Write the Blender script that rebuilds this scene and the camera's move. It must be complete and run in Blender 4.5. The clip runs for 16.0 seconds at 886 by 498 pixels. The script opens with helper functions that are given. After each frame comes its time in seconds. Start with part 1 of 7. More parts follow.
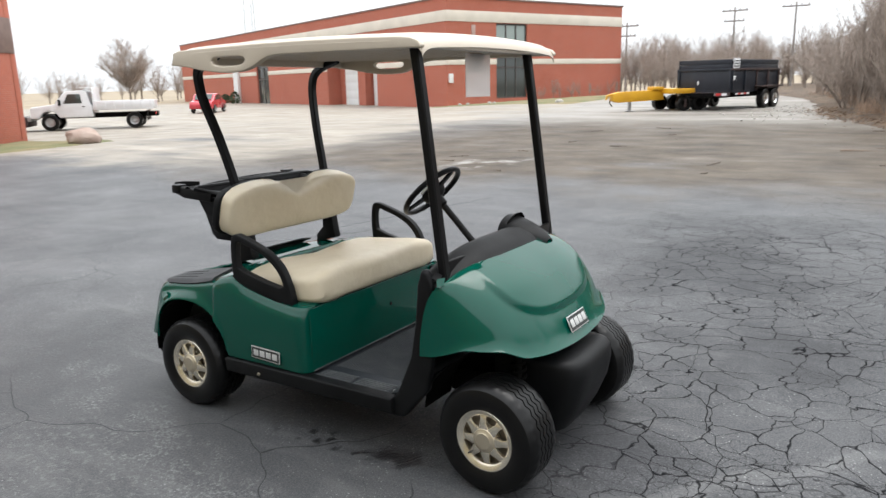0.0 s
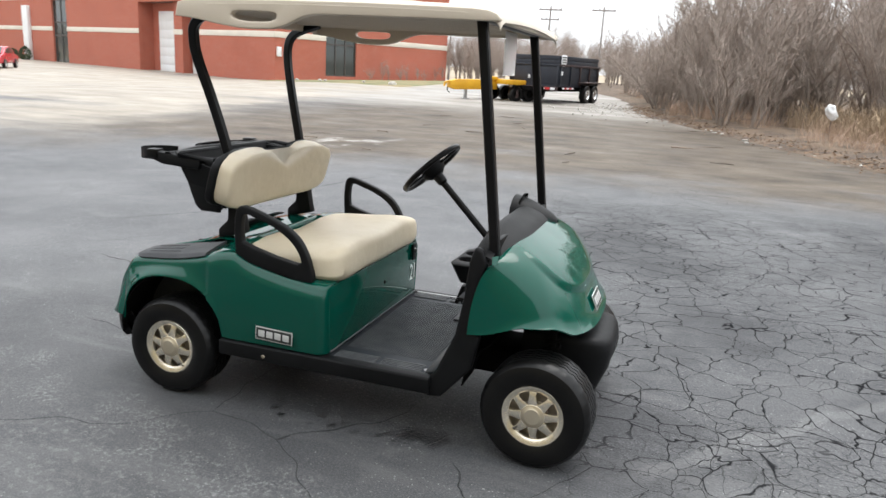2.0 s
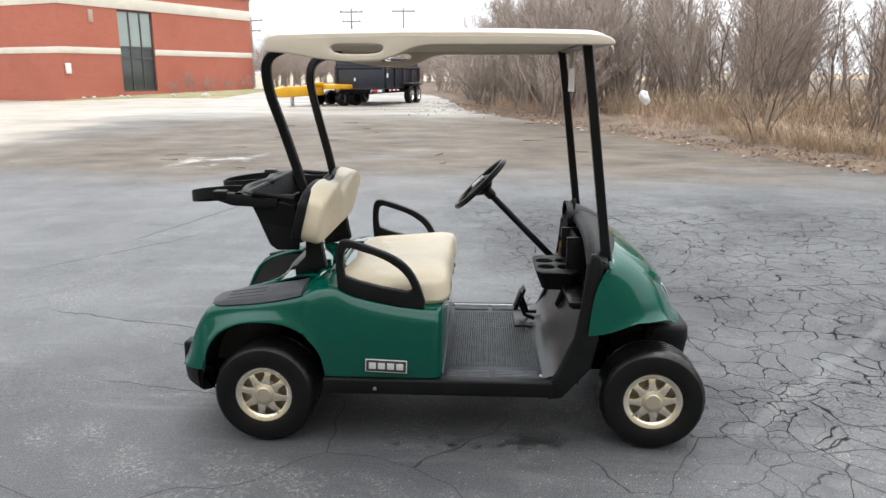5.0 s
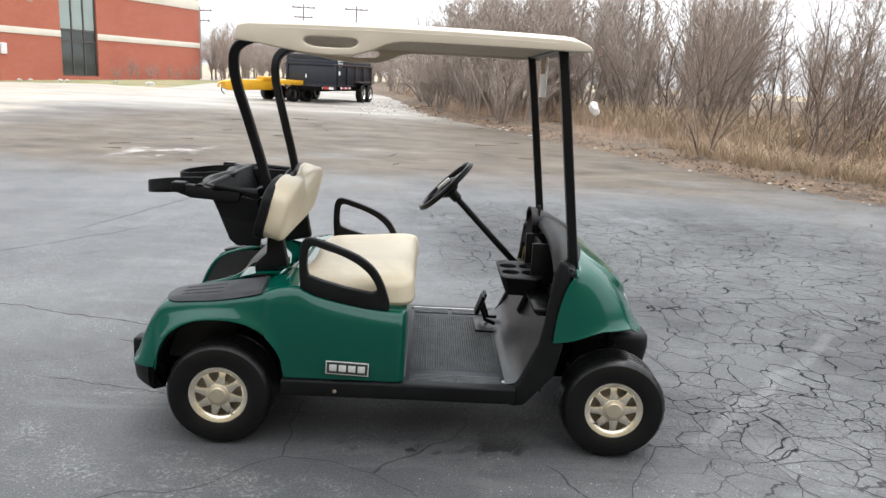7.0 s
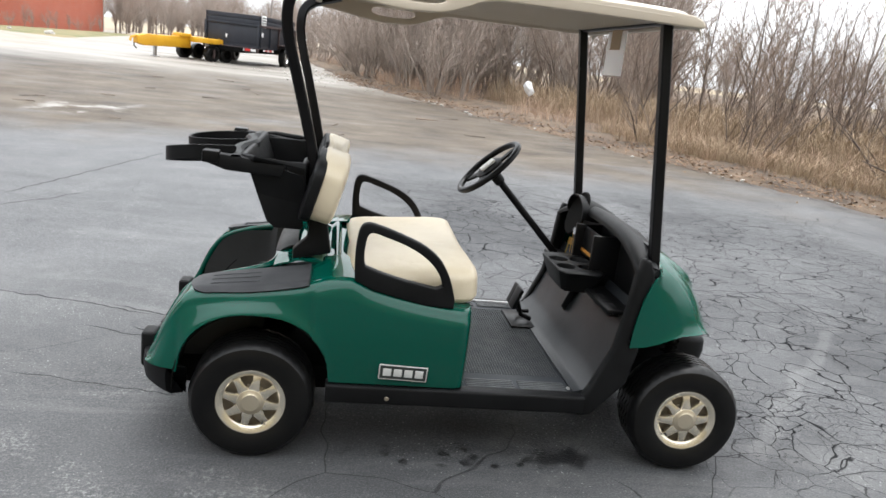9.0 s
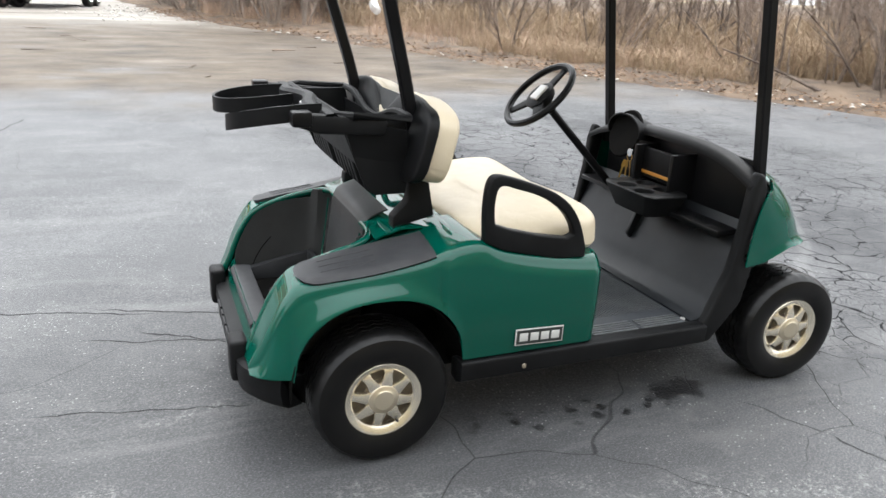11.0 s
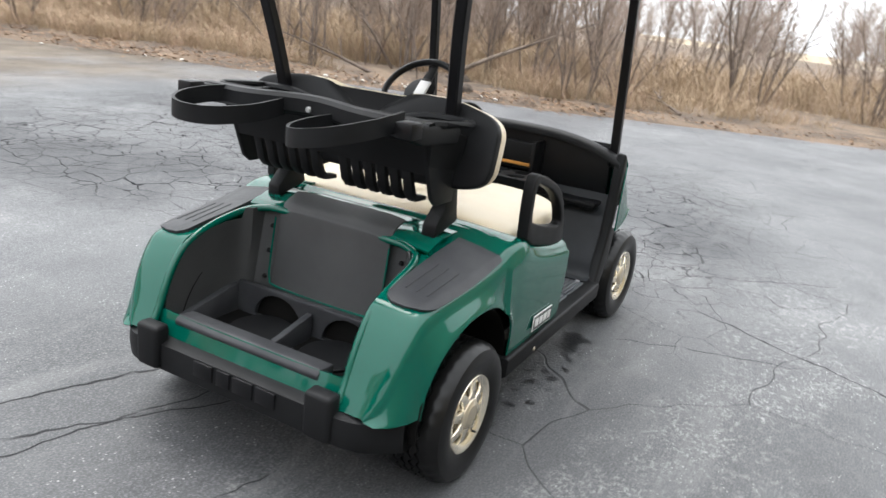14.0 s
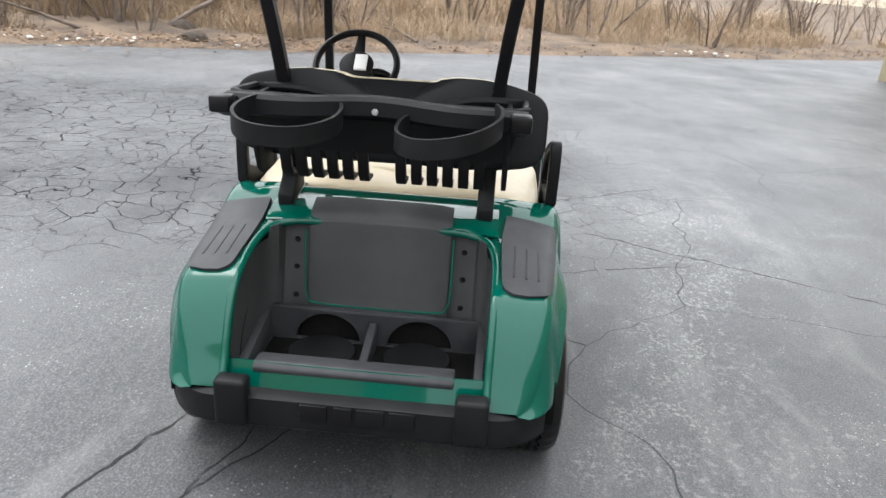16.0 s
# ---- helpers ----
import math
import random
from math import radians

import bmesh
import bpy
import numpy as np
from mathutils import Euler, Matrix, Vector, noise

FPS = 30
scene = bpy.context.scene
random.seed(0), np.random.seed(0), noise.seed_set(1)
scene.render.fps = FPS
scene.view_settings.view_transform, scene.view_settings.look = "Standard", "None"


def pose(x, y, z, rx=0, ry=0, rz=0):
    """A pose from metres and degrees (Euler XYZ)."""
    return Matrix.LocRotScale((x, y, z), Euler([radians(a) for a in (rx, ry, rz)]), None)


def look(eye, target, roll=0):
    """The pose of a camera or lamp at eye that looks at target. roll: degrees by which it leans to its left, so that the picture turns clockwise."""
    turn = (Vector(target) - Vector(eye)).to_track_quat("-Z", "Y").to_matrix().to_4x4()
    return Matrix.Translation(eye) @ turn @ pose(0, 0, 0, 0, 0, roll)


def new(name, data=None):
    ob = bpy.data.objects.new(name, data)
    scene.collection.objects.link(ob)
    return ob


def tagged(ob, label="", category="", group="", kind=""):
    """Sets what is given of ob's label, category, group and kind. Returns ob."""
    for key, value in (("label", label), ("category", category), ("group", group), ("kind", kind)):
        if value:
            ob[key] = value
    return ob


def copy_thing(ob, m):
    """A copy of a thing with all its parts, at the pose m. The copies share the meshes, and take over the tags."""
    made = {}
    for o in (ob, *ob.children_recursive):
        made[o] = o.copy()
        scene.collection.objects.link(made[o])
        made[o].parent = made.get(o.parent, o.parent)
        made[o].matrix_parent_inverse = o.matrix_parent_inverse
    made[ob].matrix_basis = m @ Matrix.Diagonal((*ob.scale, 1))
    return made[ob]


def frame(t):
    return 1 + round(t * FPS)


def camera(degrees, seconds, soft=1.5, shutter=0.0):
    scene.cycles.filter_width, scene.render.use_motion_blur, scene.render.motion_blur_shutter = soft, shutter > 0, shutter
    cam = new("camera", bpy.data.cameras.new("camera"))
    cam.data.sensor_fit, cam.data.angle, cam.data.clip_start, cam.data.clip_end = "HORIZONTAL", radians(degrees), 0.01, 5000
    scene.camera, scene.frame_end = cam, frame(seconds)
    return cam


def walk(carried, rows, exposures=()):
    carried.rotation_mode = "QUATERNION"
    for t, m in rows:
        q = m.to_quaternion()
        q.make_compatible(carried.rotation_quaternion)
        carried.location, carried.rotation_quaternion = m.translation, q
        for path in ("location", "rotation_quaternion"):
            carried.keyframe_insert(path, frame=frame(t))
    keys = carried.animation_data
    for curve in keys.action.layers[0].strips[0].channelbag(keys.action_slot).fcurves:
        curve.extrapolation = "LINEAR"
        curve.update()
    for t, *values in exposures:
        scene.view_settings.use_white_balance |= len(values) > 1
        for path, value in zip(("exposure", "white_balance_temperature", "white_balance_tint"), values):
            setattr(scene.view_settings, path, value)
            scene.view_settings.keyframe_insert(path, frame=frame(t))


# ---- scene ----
cam = camera(62.3, 16.0, shutter=0.4)
PATH = [
    (0, (2.968, -2.823, 1.572), (1.916, -1.18, 1.13), -1.4),
    (0.5, (2.76, -2.958, 1.543), (1.835, -1.237, 1.118), 1.0),
    (1, (2.562, -3.117, 1.537), (1.775, -1.339, 1.068), 1.4),
    (1.5, (2.324, -3.19, 1.512), (1.63, -1.383, 1.009), 1.8),
    (2, (2.121, -3.192, 1.536), (1.531, -1.344, 1.052), 3.2),
    (2.5, (1.929, -3.382, 1.572), (1.435, -1.512, 1.063), 0.5),
    (3, (1.695, -3.457, 1.607), (1.295, -1.558, 1.124), 0.7),
    (3.5, (1.474, -3.469, 1.607), (1.121, -1.556, 1.141), -0.7),
    (4, (1.229, -3.513, 1.59), (1.009, -1.569, 1.173), -0.0),
    (4.5, (1.042, -3.57, 1.604), (0.926, -1.624, 1.158), 0.3),
    (5, (0.942, -3.511, 1.594), (0.839, -1.569, 1.127), -0.0),
    (5.2, (0.908, -3.511, 1.588), (0.919, -1.56, 1.147), 1.2),
    (7.3, (0.814, -3.435, 1.575), (0.879, -1.488, 1.118), 4.0),
    (7.5, (0.776, -3.39, 1.566), (0.878, -1.44, 1.133), 5.7),
    (8, (0.577, -3.368, 1.567), (0.766, -1.426, 1.128), 4.0),
    (8.5, (0.395, -3.24, 1.516), (0.702, -1.313, 1.081), 2.4),
    (9, (0.238, -3.054, 1.504), (0.543, -1.143, 1.0), 6.9),
    (9.5, (0.033, -2.952, 1.478), (0.429, -1.063, 0.954), 7.5),
    (10, (-0.209, -2.835, 1.496), (0.3, -0.997, 0.891), 5.4),
    (10.2, (-0.275, -2.761, 1.455), (0.251, -0.932, 0.842), 3.8),
    (12.3, (-1.312, -2.156, 1.424), (-0.061, -0.743, 0.761), 6.6),
    (12.5, (-1.415, -2.105, 1.406), (-0.066, -0.758, 0.801), 6.7),
    (13, (-1.621, -1.932, 1.395), (-0.129, -0.746, 0.787), 6.4),
    (13.5, (-1.703, -1.644, 1.396), (-0.157, -0.569, 0.722), 4.2),
    (14, (-1.823, -1.351, 1.378), (-0.129, -0.485, 0.76), 7.0),
    (14.5, (-1.961, -1.054, 1.383), (-0.217, -0.419, 0.636), 5.1),
    (15, (-1.975, -0.751, 1.376), (-0.197, -0.308, 0.574), 2.7),
    (15.5, (-2.086, -0.5, 1.413), (-0.25, -0.253, 0.659), 2.9),
    (16, (-2.071, -0.31, 1.437), (-0.208, -0.204, 0.716), 4.0),
]
walk(cam, [(t, look(eye, target, roll)) for t, eye, target, roll in PATH], [(0.0, 0.82), (1.0, 0.88), (2.0, 0.99), (3.5, 1.1), (5.0, 1.12), (7.5, 1.16), (9.0, 1.2), (10.0, 1.42), (12.5, 1.52), (16.0, 1.52)])

# ---- light ----
world = bpy.data.worlds.new("overcast")
scene.world = world
world.use_nodes = True
wn, wl = world.node_tree.nodes, world.node_tree.links
sky = wn.new("ShaderNodeTexSky")
sky.sky_type, sky.sun_disc = "NISHITA", False
sky.sun_elevation, sky.sun_rotation = radians(70), radians(25)
sky.dust_density, sky.air_density, sky.ozone_density = 6.0, 1.0, 1.0
grey = wn.new("ShaderNodeHueSaturation")
grey.inputs["Saturation"].default_value = 0.12
wl.new(sky.outputs[0], grey.inputs["Color"])
even = wn.new("ShaderNodeMix")
even.data_type = "RGBA"
even.inputs[0].default_value = 0.75
even.inputs[7].default_value = (8.55, 8.9, 9.25, 1)
wl.new(grey.outputs[0], even.inputs[6])
# an overcast sky, about twice as bright overhead as at the horizon
way = wn.new("ShaderNodeTexCoord")
split = wn.new("ShaderNodeSeparateXYZ")
wl.new(way.outputs["Generated"], split.inputs[0])
lift = wn.new("ShaderNodeMapRange")
lift.inputs[1].default_value, lift.inputs[2].default_value = 0.0, 1.0
lift.inputs[3].default_value, lift.inputs[4].default_value = 0.62, 1.25
wl.new(split.outputs[2], lift.inputs[0])
grade = wn.new("ShaderNodeVectorMath")
grade.operation = "SCALE"
wl.new(even.outputs[2], grade.inputs[0])
wl.new(lift.outputs[0], grade.inputs[3])
wl.new(grade.outputs[0], wn["Background"].inputs[0])
wn["Background"].inputs[1].default_value = 0.15

sun = new("sun", bpy.data.lights.new("sun", "SUN"))
sun.data.energy, sun.data.angle, sun.data.color = 0.7, radians(40), (1.0, 0.97, 0.93)
sun.matrix_world = look((2.1, 4.5, 13.6), (0, 0, 0))

# ---- materials ----
class Nodes:
    """A small builder for one node material."""

    def __init__(self, name):
        self.mat = bpy.data.materials.new(name)
        self.mat.use_nodes = True
        self.t = self.mat.node_tree
        self.b = self.t.nodes["Principled BSDF"]
        self.co = self.t.nodes.new("ShaderNodeTexCoord").outputs["Object"]

    def put(self, value, socket):
        if isinstance(value, bpy.types.NodeSocket):
            self.t.links.new(value, socket)
        elif value is not None:
            socket.default_value = value

    def world(self):
        return self.t.nodes.new("ShaderNodeNewGeometry").outputs["Position"]

    def noise(self, scale, detail=4.0, rough=0.55, vec=None, distort=0.0):
        n = self.t.nodes.new("ShaderNodeTexNoise")
        self.put(vec or self.co, n.inputs["Vector"])
        n.inputs["Scale"].default_value, n.inputs["Detail"].default_value = scale, detail
        n.inputs["Roughness"].default_value, n.inputs["Distortion"].default_value = rough, distort
        return n.outputs["Fac"]

    def voronoi(self, scale, feature="DISTANCE_TO_EDGE", vec=None, out="Distance", randomness=1.0):
        n = self.t.nodes.new("ShaderNodeTexVoronoi")
        n.feature = feature
        self.put(vec or self.co, n.inputs["Vector"])
        n.inputs["Scale"].default_value = scale
        n.inputs["Randomness"].default_value = randomness
        return n.outputs[out]

    def ramp(self, fac, stops):
        n = self.t.nodes.new("ShaderNodeValToRGB")
        e = n.color_ramp.elements
        while len(e) < len(stops):
            e.new(0.5)
        for el, (p, c) in zip(e, stops):
            el.position = p
            el.color = (c, c, c, 1) if isinstance(c, (int, float)) else (*c, 1)
        self.put(fac, n.inputs[0])
        return n.outputs[0]

    def mix(self, fac, a, b, mode="MIX"):
        n = self.t.nodes.new("ShaderNodeMix")
        n.data_type, n.blend_type = "RGBA", mode
        n.clamp_factor = True
        self.put(fac, n.inputs[0])
        for v, k in ((a, 6), (b, 7)):
            self.put((*v, 1) if isinstance(v, tuple) and len(v) == 3 else v, n.inputs[k])
        return n.outputs[2]

    def math(self, op, a, b=None, c=None, clamp=False):
        n = self.t.nodes.new("ShaderNodeMath")
        n.operation, n.use_clamp = op, clamp
        for v, k in ((a, 0), (b, 1), (c, 2)):
            self.put(v, n.inputs[k])
        return n.outputs[0]

    def band(self, v, lo, hi):
        """0 below lo, 1 above hi (or the other way round), smooth between."""
        n = self.t.nodes.new("ShaderNodeMapRange")
        n.interpolation_type = "SMOOTHSTEP"
        self.put(v, n.inputs[0])
        if lo < hi:
            n.inputs[1].default_value, n.inputs[2].default_value = lo, hi
        else:
            n.inputs[1].default_value, n.inputs[2].default_value = hi, lo
            n.inputs[3].default_value, n.inputs[4].default_value = 1, 0
        return n.outputs[0]

    def xyz(self, vec):
        n = self.t.nodes.new("ShaderNodeSeparateXYZ")
        self.put(vec, n.inputs[0])
        return n.outputs

    def warp(self, vec, scale, amount):
        n = self.t.nodes.new("ShaderNodeTexNoise")
        self.put(vec, n.inputs["Vector"])
        n.inputs["Scale"].default_value = scale
        m = self.t.nodes.new("ShaderNodeVectorMath")
        m.operation = "MULTIPLY_ADD"
        self.put(n.outputs["Color"], m.inputs[0])
        m.inputs[1].default_value = (amount,) * 3
        self.put(vec, m.inputs[2])
        return m.outputs[0]

    def scaled(self, vec, s):
        m = self.t.nodes.new("ShaderNodeVectorMath")
        m.operation = "MULTIPLY"
        self.put(vec, m.inputs[0])
        m.inputs[1].default_value = s
        return m.outputs[0]

    def random(self):
        return self.t.nodes.new("ShaderNodeObjectInfo").outputs["Random"]

    def island(self):
        return self.t.nodes.new("ShaderNodeNewGeometry").outputs["Random Per Island"]

    def finish(self, colour, rough=0.6, metal=0.0, height=None, bump=0.2, depth=0.01, coat=0.0, spec=None):
        self.put((*colour, 1) if isinstance(colour, tuple) and len(colour) == 3 else colour, self.b.inputs["Base Color"])
        self.put(rough, self.b.inputs["Roughness"])
        self.put(metal, self.b.inputs["Metallic"])
        if coat:
            self.b.inputs["Coat Weight"].default_value = coat
            self.b.inputs["Coat Roughness"].default_value = 0.04
        if spec is not None:
            self.b.inputs["Specular IOR Level"].default_value = spec
        if height is not None:
            n = self.t.nodes.new("ShaderNodeBump")
            n.inputs["Strength"].default_value, n.inputs["Distance"].default_value = bump, depth
            self.put(height, n.inputs["Height"])
            self.t.links.new(n.outputs[0], self.b.inputs["Normal"])
        return self.mat


def simple(name, base, other, rough=0.6, metal=0.0, big=3.0, fine=90.0, bump=0.15, coat=0.0, depth=0.003, spec=None, spread=0.12):
    """A surface of two near colours in soft patches with a fine grain."""
    n = Nodes(name)
    patches = n.band(n.noise(big, 5), 0.35, 0.65)
    grain = n.noise(fine, 3)
    colour = n.mix(patches, base, other)
    colour = n.mix(n.math("MULTIPLY", grain, 0.25), colour, tuple(c * 0.6 for c in base))
    r = n.math("ADD", n.math("MULTIPLY", n.noise(big * 3, 4), spread), rough - spread / 2)
    return n.finish(colour, r, metal, grain, bump, depth, coat, spec)


def brick_material(name, base, dark, mortar, width=0.22, row=0.075):
    n = Nodes(name)
    geo = n.t.nodes.new("ShaderNodeTexBrick")
    sep = n.xyz(n.co)
    along = n.math("ADD", sep[0], sep[1])
    com = n.t.nodes.new("ShaderNodeCombineXYZ")
    n.put(along, com.inputs[0])
    n.put(sep[2], com.inputs[1])
    n.put(com.outputs[0], geo.inputs["Vector"])
    geo.inputs["Scale"].default_value = 1.0
    geo.inputs["Brick Width"].default_value, geo.inputs["Row Height"].default_value = width, row
    geo.inputs["Mortar Size"].default_value = 0.006
    n.put((*base, 1), geo.inputs["Color1"])
    n.put((*dark, 1), geo.inputs["Color2"])
    n.put((*mortar, 1), geo.inputs["Mortar"])
    stain = n.noise(0.35, 5)
    colour = n.mix(n.math("MULTIPLY", n.band(stain, 0.45, 0.75), 0.35), geo.outputs[0], tuple(c * 0.7 for c in base))
    return n.finish(colour, 0.85, 0, geo.outputs["Fac"], 0.3, -0.01)


def asphalt_material():
    n = Nodes("asphalt")
    p = n.world()
    x, y, z = n.xyz(p)
    wp = n.warp(p, 1.3, 0.5)
    grain = n.noise(140, 3, vec=p)
    stones = n.voronoi(75, "F1", p)
    mottled = n.noise(0.55, 6, 0.6, p)
    base = n.ramp(mottled, [(0.3, (0.036, 0.038, 0.042)), (0.52, (0.064, 0.066, 0.070)), (0.75, (0.102, 0.104, 0.107))])
    base = n.mix(n.math("MULTIPLY", n.band(grain, 0.47, 0.68), 0.62), base, (0.19, 0.19, 0.195))
    base = n.mix(n.math("MULTIPLY", n.band(grain, 0.45, 0.25), 0.6), base, (0.02, 0.021, 0.023))
    gravel = n.noise(38, 4, 0.7, p)
    base = n.mix(n.math("MULTIPLY", n.band(gravel, 0.54, 0.68), 0.24), base, (0.17, 0.17, 0.172))
    base = n.mix(n.math("MULTIPLY", n.band(gravel, 0.44, 0.32), 0.34), base, (0.020, 0.021, 0.023))
    # pale worn patches and chalky traces
    worn = n.math("MULTIPLY", n.band(n.noise(0.9, 7, 0.65, n.warp(p, 0.6, 1.5)), 0.56, 0.74), n.band(n.noise(9, 4, 0.7, p), 0.42, 0.6))
    base = n.mix(n.math("MULTIPLY", worn, 0.28), base, (0.24, 0.24, 0.235))
    chalk = n.math("MULTIPLY", n.band(n.math("ABSOLUTE", n.math("ADD", n.math("ADD", y, 1.35), n.math("MULTIPLY", n.math("SUBTRACT", n.noise(1.1, 4, 0.6, p), 0.5), 1.6))), 0.42, 0.1), n.math("MULTIPLY", n.band(x, -1.2, -0.3), n.band(x, 4.2, 2.4)))
    chalk = n.math("MULTIPLY", chalk, n.band(n.noise(24, 4, 0.75, p), 0.50, 0.66))
    base = n.mix(n.math("MULTIPLY", chalk, 0.4), base, (0.34, 0.34, 0.335))
    specks = n.band(n.voronoi(46, "F1", n.warp(p, 30, 0.02)), 0.20, 0.10)
    specks = n.math("MULTIPLY", specks, n.band(n.noise(2.2, 5, 0.7, p), 0.44, 0.62))
    base = n.mix(n.math("MULTIPLY", specks, 0.8), base, (0.46, 0.46, 0.455))
    # sanded, muddy stretch behind the cart and the pale drive beyond
    far = n.math("ADD", y, n.math("MULTIPLY", n.math("SUBTRACT", n.noise(0.3, 6, 0.65, p), 0.5), 9.0))
    sand = n.math("MULTIPLY", n.band(far, 5.5, 9.0), n.band(n.math("SUBTRACT", x, n.math("MULTIPLY", y, 0.1)), -14.0, -7.5))
    sand = n.math("MULTIPLY", sand, n.band(n.noise(0.55, 7, 0.7, n.scaled(p, (0.6, 1.6, 1))), 0.22, 0.44))
    dirt = n.ramp(n.noise(1.1, 7, 0.68, n.scaled(p, (0.7, 1.3, 1))), [(0.30, (0.030, 0.023, 0.017)), (0.43, (0.078, 0.060, 0.043)), (0.60, (0.118, 0.094, 0.069)), (0.8, (0.21, 0.178, 0.138))])
    base = n.mix(n.math("MULTIPLY", sand, 0.85), base, dirt)
    pale = n.math("MULTIPLY", n.band(far, 17.0, 24.0), n.band(n.noise(0.4, 5, 0.6, n.scaled(p, (0.4, 1.8, 1))), 0.22, 0.45))
    base = n.mix(n.math("MULTIPLY", pale, 0.85), base, n.ramp(n.noise(0.3, 6, 0.6, n.scaled(p, (0.5, 1.4, 1))), [(0.3, (0.20, 0.185, 0.165)), (0.7, (0.36, 0.34, 0.31))]))
    ragged = n.math("MULTIPLY", n.math("SUBTRACT", n.noise(0.35, 6, 0.65, p), 0.5), 7.0)
    drive = n.math("MULTIPLY", n.band(n.math("ADD", y, ragged), 5.6, 8.2), n.band(n.math("ADD", x, n.math("ADD", n.math("MULTIPLY", y, 0.12), ragged)), -6.6, -9.6))
    drive = n.math("MULTIPLY", drive, n.band(n.noise(0.22, 5, 0.6, n.scaled(p, (0.5, 1.4, 1))), 0.72, 0.52))
    base = n.mix(n.math("MULTIPLY", drive, 0.9), base, n.ramp(n.noise(0.6, 7, 0.65, n.scaled(p, (0.5, 1.5, 1))), [(0.3, (0.20, 0.172, 0.135)), (0.7, (0.38, 0.34, 0.285))]))
    puddle = n.math("MULTIPLY", n.band(n.math("ABSOLUTE", n.math("ADD", x, 3.75)), 0.75, 0.35), n.band(n.math("ABSOLUTE", n.math("SUBTRACT", far, 9.8)), 0.5, 0.2))
    base = n.mix(n.math("MULTIPLY", n.math("MULTIPLY", puddle, n.band(n.noise(3.0, 5, 0.7, p), 0.4, 0.6)), 0.7), base, (0.40, 0.39, 0.37))
    # damp asphalt round the cart, with the cart's shade painted into the colour
    damp_shade = n.math("ADD", n.math("SQRT", n.math("ADD", n.math("POWER", n.math("ADD", x, 0.1), 2.0), n.math("MULTIPLY", n.math("POWER", n.math("ADD", y, 0.45), 2.0), 1.2))), n.math("MULTIPLY", n.math("SUBTRACT", n.noise(0.9, 6, 0.65, p), 0.5), 2.6))
    damp_shade = n.math("MULTIPLY", n.band(damp_shade, 3.0, 0.9), 0.44)
    base = n.mix(damp_shade, base, (0.016, 0.0165, 0.018))
    # cracks: a fine net in one stretch, long single ones elsewhere
    net_zone = n.math("MULTIPLY", n.math("MULTIPLY", n.band(n.math("ADD", x, n.math("MULTIPLY", y, 0.25)), 1.2, 2.2), n.band(y, -1.5, -0.4)), n.math("MULTIPLY", n.band(y, 7.0, 4.5), n.band(x, 7.0, 5.0)))
    net_zone = n.math("MULTIPLY", net_zone, n.band(n.noise(0.7, 4, 0.6, p), 0.24, 0.40))
    jag = n.warp(n.warp(n.warp(p, 1.1, 0.45), 4.5, 0.16), 17.0, 0.035)
    gauge = n.math("SUBTRACT", n.voronoi(4.6, vec=jag), n.math("MULTIPLY", n.band(n.noise(1.7, 4, 0.6, p), 0.35, 0.75), 0.012))
    fine_net = n.math("MULTIPLY", n.band(n.voronoi(10.5, vec=jag), 0.022, 0.006), n.band(n.noise(0.9, 3, 0.6, n.warp(p, 0.7, 2.0)), 0.52, 0.62))
    net = n.math("MAXIMUM", n.band(gauge, 0.020, 0.002), n.math("MULTIPLY", fine_net, 0.8))
    net = n.math("MULTIPLY", n.math("MULTIPLY", net, n.band(n.noise(2.3, 4, 0.65, p), 0.24, 0.44)), net_zone)
    wide = n.band(n.voronoi(1.9, vec=n.warp(p, 2.2, 0.22)), 0.0055, 0.0012)
    near_net = n.math("MULTIPLY", n.band(n.math("ADD", x, n.math("MULTIPLY", y, 0.15)), 0.9, 1.9), n.math("MULTIPLY", n.band(y, -2.2, -0.9), n.band(y, 9.0, 6.0)))
    wide = n.math("MULTIPLY", wide, n.math("MULTIPLY", near_net, n.band(n.noise(0.6, 3, 0.5, p), 0.40, 0.52)))
    long = n.band(n.voronoi(0.5, vec=n.warp(p, 1.7, 0.32)), 0.0022, 0.0006)
    long = n.math("MULTIPLY", n.math("MULTIPLY", long, 0.6), n.band(n.noise(0.3, 2, 0.5, p), 0.48, 0.56))

    def trace(a, b, width, wander=0.05, fine=2.6):
        """A wandering line from a to b, fading at its ends."""
        dx, dy = b[0] - a[0], b[1] - a[1]
        ln = math.hypot(dx, dy)
        dx, dy = dx / ln, dy / ln
        px, py = n.math("SUBTRACT", x, a[0]), n.math("SUBTRACT", y, a[1])
        off = n.math("ADD", n.math("MULTIPLY", px, -dy), n.math("MULTIPLY", py, dx))
        off = n.math("ADD", off, n.math("MULTIPLY", n.math("SUBTRACT", n.noise(fine, 2, 0.45, p), 0.5), wander * 6))
        run = n.math("ADD", n.math("MULTIPLY", px, dx), n.math("MULTIPLY", py, dy))
        ends = n.math("MULTIPLY", n.band(run, 0.0, 0.15 * ln), n.band(run, ln, 0.85 * ln))
        return n.math("MULTIPLY", n.band(n.math("ABSOLUTE", off), width, width * 0.35), ends)

